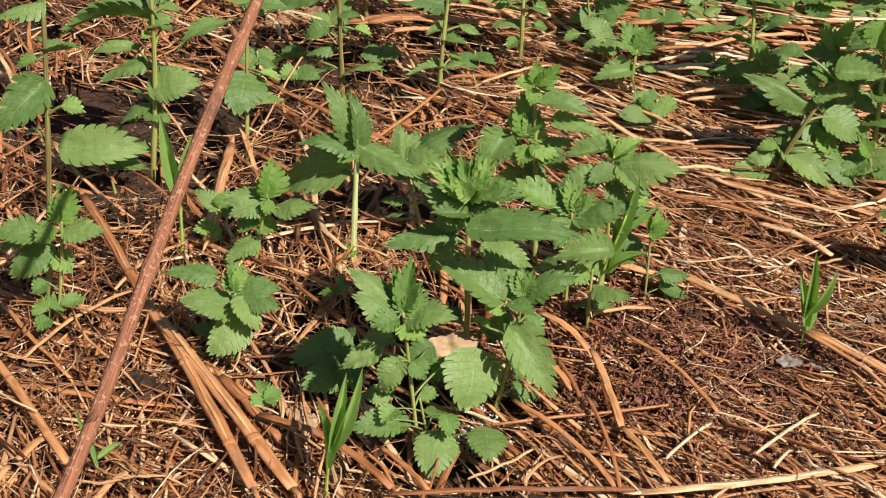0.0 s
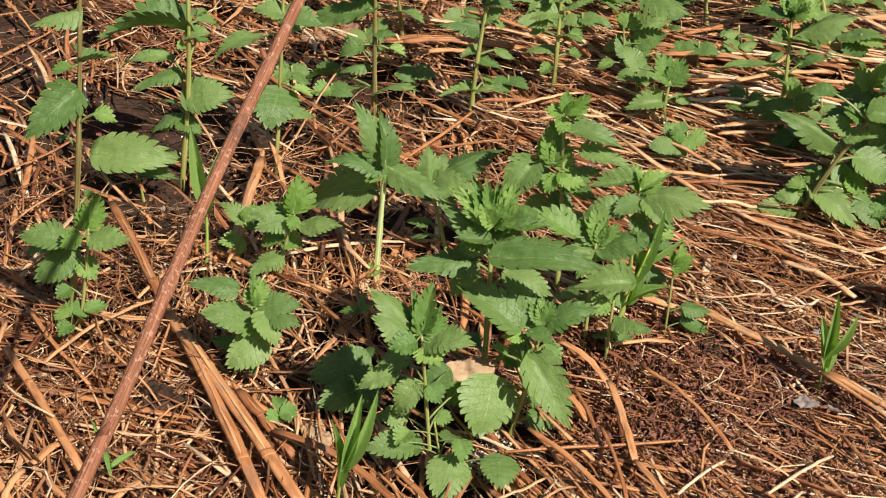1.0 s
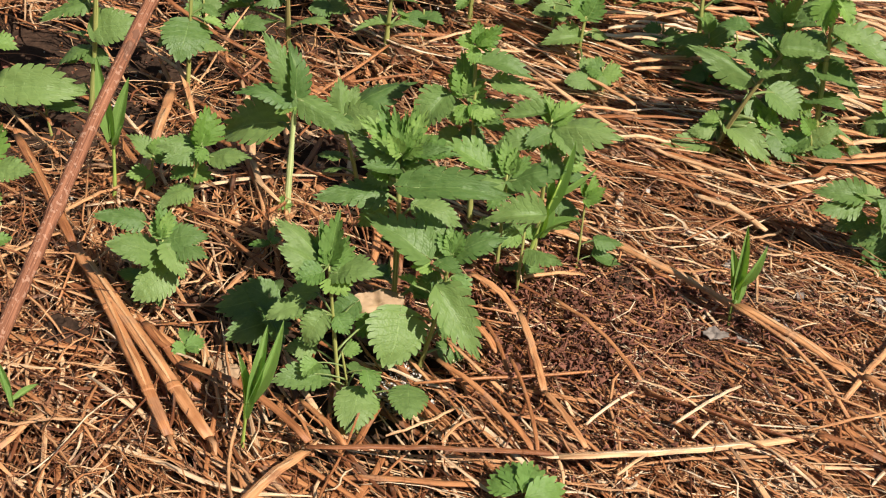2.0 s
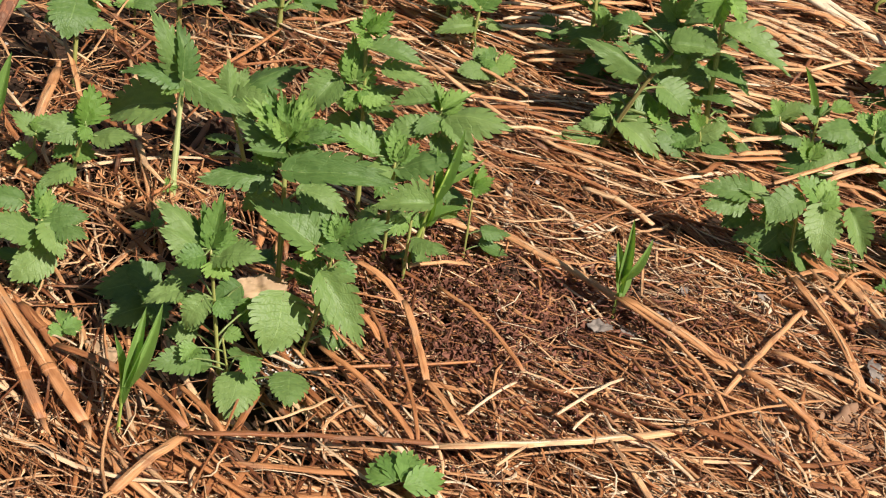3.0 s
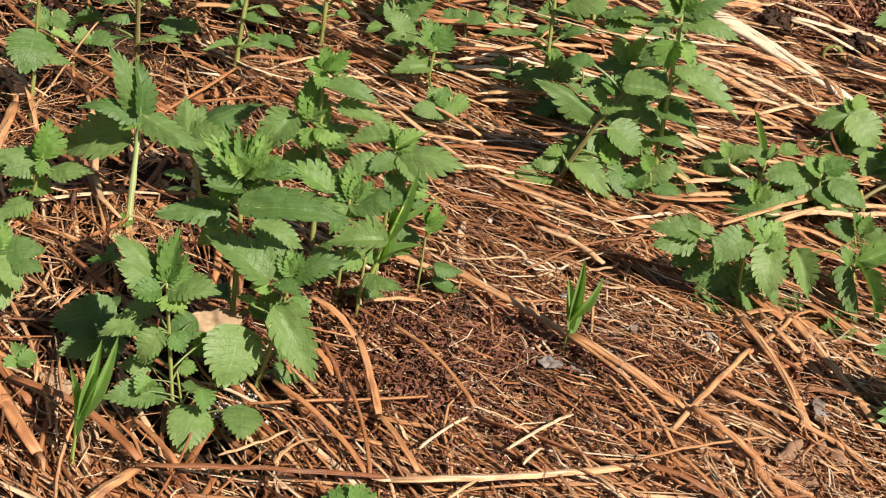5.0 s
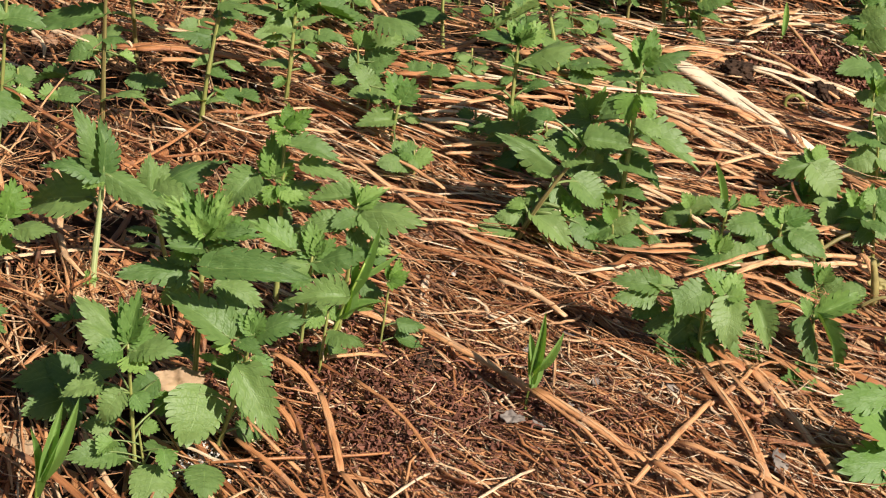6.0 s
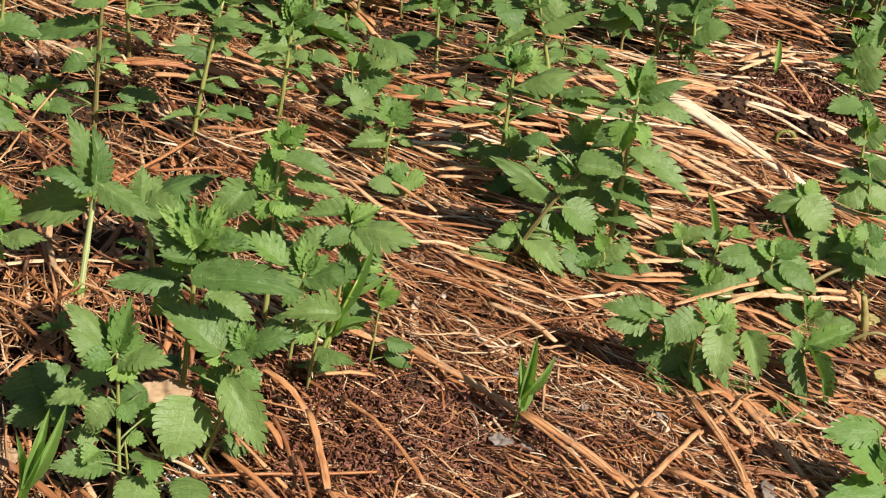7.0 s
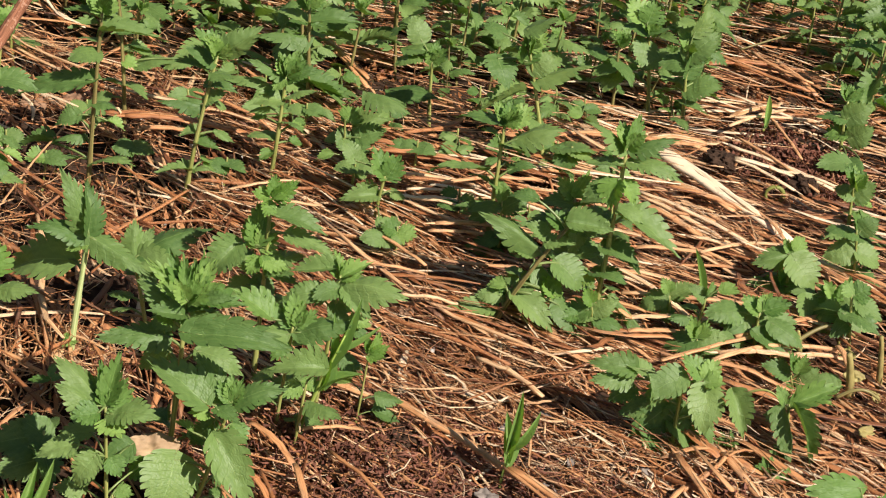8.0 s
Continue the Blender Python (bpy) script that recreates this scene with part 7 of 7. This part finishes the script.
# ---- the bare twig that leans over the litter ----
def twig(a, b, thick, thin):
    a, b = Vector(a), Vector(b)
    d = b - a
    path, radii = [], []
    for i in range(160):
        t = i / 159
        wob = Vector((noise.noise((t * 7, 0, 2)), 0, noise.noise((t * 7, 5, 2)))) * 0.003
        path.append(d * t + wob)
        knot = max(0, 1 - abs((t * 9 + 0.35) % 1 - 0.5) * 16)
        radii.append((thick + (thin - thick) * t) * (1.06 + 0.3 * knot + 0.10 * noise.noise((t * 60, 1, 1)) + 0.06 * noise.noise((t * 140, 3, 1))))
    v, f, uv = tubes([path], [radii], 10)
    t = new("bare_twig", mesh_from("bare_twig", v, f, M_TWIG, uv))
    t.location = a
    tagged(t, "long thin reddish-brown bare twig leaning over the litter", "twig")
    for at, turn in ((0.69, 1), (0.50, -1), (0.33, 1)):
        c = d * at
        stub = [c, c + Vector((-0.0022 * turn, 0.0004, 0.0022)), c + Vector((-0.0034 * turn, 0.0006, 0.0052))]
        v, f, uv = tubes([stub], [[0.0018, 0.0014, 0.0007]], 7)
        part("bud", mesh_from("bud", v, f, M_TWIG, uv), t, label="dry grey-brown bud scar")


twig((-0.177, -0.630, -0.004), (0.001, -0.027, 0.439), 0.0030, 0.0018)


# ---- dry leaves ----
def dry_leaf(x, y, z, size, turn, tilt, mat, seed, label, wide=0.8):
    verts, n = [], 15
    for r in range(n):
        for c in range(n):
            u, v = c / (n - 1) * 2 - 1, r / (n - 1) * 2 - 1
            k = max(abs(u), abs(v)) / (math.hypot(u, v) + 1e-6)
            a, rad = math.atan2(v, u), math.hypot(u, v) * k
            edge = 1 + 0.22 * noise.noise((math.cos(a) * 1.7, math.sin(a) * 1.7, seed)) + 0.06 * noise.noise((math.cos(a) * 7, math.sin(a) * 7, seed))
            px, py = math.cos(a) * rad * edge, math.sin(a) * rad * edge * wide
            pz = 0.3 * noise.noise((px * 1.6, py * 1.6, seed)) + 0.22 * noise.noise((px * 4, py * 4, seed)) + 0.08 * noise.noise((px * 9, py * 9, seed))
            verts.append((px * size, py * size, pz * size))
    faces = [[r * n + c, r * n + c + 1, (r + 1) * n + c + 1, (r + 1) * n + c] for r in range(n - 1) for c in range(n - 1)]
    ob = new("dry_leaf", mesh_from("dry_leaf", verts, faces, mat))
    ob.modifiers.new("thickness", "SOLIDIFY").thickness = 0.0005
    ob.matrix_world = pose(x, y, z, tilt, 0, turn)
    tagged(ob, label, "dry leaf", "dry leaves")


dry_leaf(0.016, -0.030, 0.046, 0.0140, 14, 50, M_DRYLEAF, 3, "pale tan dry leaf lying under the nettles", 0.5)
dry_leaf(0.346, -0.050, 0.014, 0.022, 30, 15, M_BROWNLEAF, 9, "crumpled brown dead leaf on the straw", 0.8)
dry_leaf(0.325, -0.035, 0.012, 0.012, 80, 30, M_BROWNLEAF, 12, "small crumpled brown dead leaf on the straw", 0.6)
dry_leaf(0.366, 0.000, 0.014, 0.009, 60, 20, M_BROWNLEAF, 15, "greyish torn dry leaf scrap on the straw", 0.6)
for i in range(30):
    x, y = rand.uniform(-0.36, 0.5), rand.uniform(-0.1, 0.62)
    dry_leaf(x, y, 0.013, rand.uniform(0.005, 0.011), rand.uniform(0, 360), rand.uniform(-25, 35), M_BROWNLEAF if rand.random() < 0.7 else M_DRYLEAF, 20 + i, "small torn brown leaf scrap in the straw", rand.uniform(0.4, 0.8))

for i in range(9):
    dry_leaf(rand.uniform(0.20, 0.36), rand.uniform(-0.06, 0.12), 0.017, rand.uniform(0.004, 0.008), rand.uniform(0, 360), rand.uniform(-25, 35), M_GREYLEAF, 100 + i, "small torn greyish leaf scrap in the straw", rand.uniform(0.35, 0.7))

tagged(new("lichen_crumbs", crumbs("lichen_crumbs", 700, lambda g, n: np.stack([0.033 + 0.006 * g.normal(size=n), -0.050 + 0.007 * g.normal(size=n)], axis=1), 0.0011, M_WHITE, 8, 0.020)),
       "heap of whitish crumbs on the dark soil", "crumbs", kind="stuff")
tagged(new("lichen_crumbs", crumbs("lichen_crumbs", 500, lambda g, n: np.stack([g.uniform(-0.3, 0.5, n), g.uniform(-0.1, 0.6, n)], axis=1), 0.0016, M_WHITE, 18, 0.016)),
       "pale crumbs strewn over the straw litter", "crumbs", kind="stuff")

# ---- a curled tendril by the bleached stalk ----
ring = [Vector((0.0085 * math.cos(a) * (1 - 0.05 * a), 0, 0.009 + 0.0085 * math.sin(a) * (1 - 0.05 * a))) for a in np.linspace(-0.6, 4.2, 24)]
v, f, uv = tubes([ring], [np.linspace(0.0023, 0.0013, 24)], 8)
curl = new("curled_tendril", mesh_from("curled_tendril", v, f, M_CURL, uv))
curl.location = (0.474, 0.53, 0.006)
tagged(curl, "yellow-green curled fern tip rising from the straw", "fern shoot")


# ---- the same nettles go on all round, too many to count ----
def nettle_stand(count, seed):
    g = np.random.default_rng(seed)
    shape = np.array([[0, 0, 0], [-.36, .22, .06], [0, .3, .0], [.36, .22, .06], [-.26, .62, .02], [0, .65, -.03], [.26, .62, .02], [0, 1.05, -.12]])
    tri = np.array([[0, 2, 1], [0, 3, 2], [1, 2, 5], [1, 5, 4], [2, 3, 6], [2, 6, 5], [4, 5, 7], [5, 6, 7]])
    verts, faces, uvs, n = [], [], [], 0
    for _ in range(count):
        while True:
            x, y = g.normal(0.2, 1.8), g.normal(1.0, 1.7)
            if y > 1.15 + 0.4 * x and y > 0.5 or abs(x - 0.2) > 0.95 + 0.2 * g.random() or y < -1.3:
                break
        h, z0 = g.uniform(0.07, 0.13), gz(x, y)
        for i in range(12):
            a, t, ln = g.uniform(0, 6.28), 0.3 + 0.7 * i / 11, g.uniform(0.018, 0.034)
            c, s = math.cos(a), math.sin(a)
            turn = np.array([[c, s, 0], [-s, c, 0], [0, 0, 1]])
            verts.append((shape * ln + np.array([0, 0.008, 0])) @ turn + np.array([x, y, z0 + h * t]))
            faces.append(tri + n)
            uvs.append(shape[:, :2] * np.array([2.5, 1]))
            n += 8
    return mesh_from("nettle_stand", np.concatenate(verts), np.concatenate(faces), M_LEAF, np.concatenate(uvs))


tagged(new("nettle_stand", nettle_stand(1900, 31)), "wide stand of green stinging nettles round about", "nettles", kind="stuff")


# ---- dark clods, a bowed dry stem and yellowed scraps ----
def clod(x, y, z, size, seed):
    bm = bmesh.new()
    bmesh.ops.create_icosphere(bm, subdivisions=4, radius=size)
    for v in bm.verts:
        n = v.co.normalized()
        v.co *= 1 + 0.5 * noise.noise(n * 1.6 + Vector((seed, 0, 0))) + 0.28 * noise.noise(n * 5 + Vector((0, seed, 0))) + 0.16 * noise.noise(n * 13)
        v.co.z *= 0.6
    me = bpy.data.meshes.new("clod")
    bm.to_mesh(me)
    bm.free()
    me.materials.append(M_SOIL)
    ob = new("soil_clod", me)
    ob.location = (x, y, z)
    tagged(ob, "dark crumbly clod of humus among the straw", "clod", "soil clods")


clod(0.432, 0.569, 0.022, 0.014, 0)
clod(0.224, 0.061, 0.010, 0.007, 1)
clod(0.153, 0.068, 0.010, 0.008, 2)
clod(0.203, 0.083, 0.010, 0.006, 3)
clod(-0.153, -0.040, 0.010, 0.012, 4)
clod(0.507, 0.557, 0.018, 0.012, 5)
clod(0.502, 0.486, 0.012, 0.012, 6)


def bowed_stem(a, b, rise, r, mat, label):
    a, b = Vector(a), Vector(b)
    path = [(b - a) * t + Vector((0, 0, rise * math.sin(math.pi * t))) for t in np.linspace(0, 1, 16)]
    v, f, uv = tubes([path], [np.linspace(r, r * 0.6, 16)], 7)
    ob = new("bowed_stem", mesh_from("bowed_stem", v, f, mat, uv))
    ob.location = a
    tagged(ob, label, "stem", "bowed stems")


bowed_stem((0.514, 0.927, 0.012), (0.726, 1.056, 0.012), 0.02, 0.0012, M_STEM_RED, "thin dry brown stem bowed over the litter")
bowed_stem((0.469, 0.207, 0.004), (0.457, 0.207, 0.044), 0.003, 0.0036, M_YELLOW, "thick yellowed rotting stem standing in the straw")
bowed_stem((0.499, 0.239, 0.004), (0.488, 0.239, 0.045), 0.002, 0.0026, M_YELLOW, "thick yellowed rotting stem standing in the straw")
bowed_stem((0.444, 0.259, 0.004), (0.436, 0.259, 0.028), 0.002, 0.0022, M_YELLOW, "thick yellowed rotting stem standing in the straw")
bowed_stem((0.436, 0.260, 0.016), (0.486, 0.281, 0.020), 0.012, 0.0018, M_STEM_RED, "thin dry brown stem bowed over the litter")
bowed_stem((0.421, 0.245, 0.016), (0.435, 0.211, 0.020), 0.004, 0.0016, M_STEM_RED, "thin dry brown stem bowed over the litter")
bowed_stem((0.376, 0.168, 0.016), (0.411, 0.157, 0.020), 0.012, 0.001, M_STEM, "thin green runner arching over the litter")
bowed_stem((0.452, 0.192, 0.016), (0.483, 0.191, 0.020), 0.008, 0.0014, M_STEM_RED, "thin dry brown stem bowed over the litter")
dry_leaf(0.470, 0.217, 0.022, 0.008, 0, 60, M_YELLOW, 70, "yellowed curling dead leaf in the straw", 0.5)
dry_leaf(0.462, 0.147, 0.020, 0.008, 40, 35, M_YELLOW, 71, "yellowed curling dead leaf in the straw", 0.5)
dry_leaf(0.482, 0.201, 0.018, 0.008, 80, 10, M_YELLOW, 72, "yellowed curling dead leaf in the straw", 0.5)
dry_leaf(0.474, 0.253, 0.020, 0.008, 120, -15, M_YELLOW, 73, "yellowed curling dead leaf in the straw", 0.5)
dry_leaf(0.357, -0.003, 0.020, 0.012, 70, 30, M_GREYLEAF, 81, "greyish torn dry leaf on the straw", 0.5)
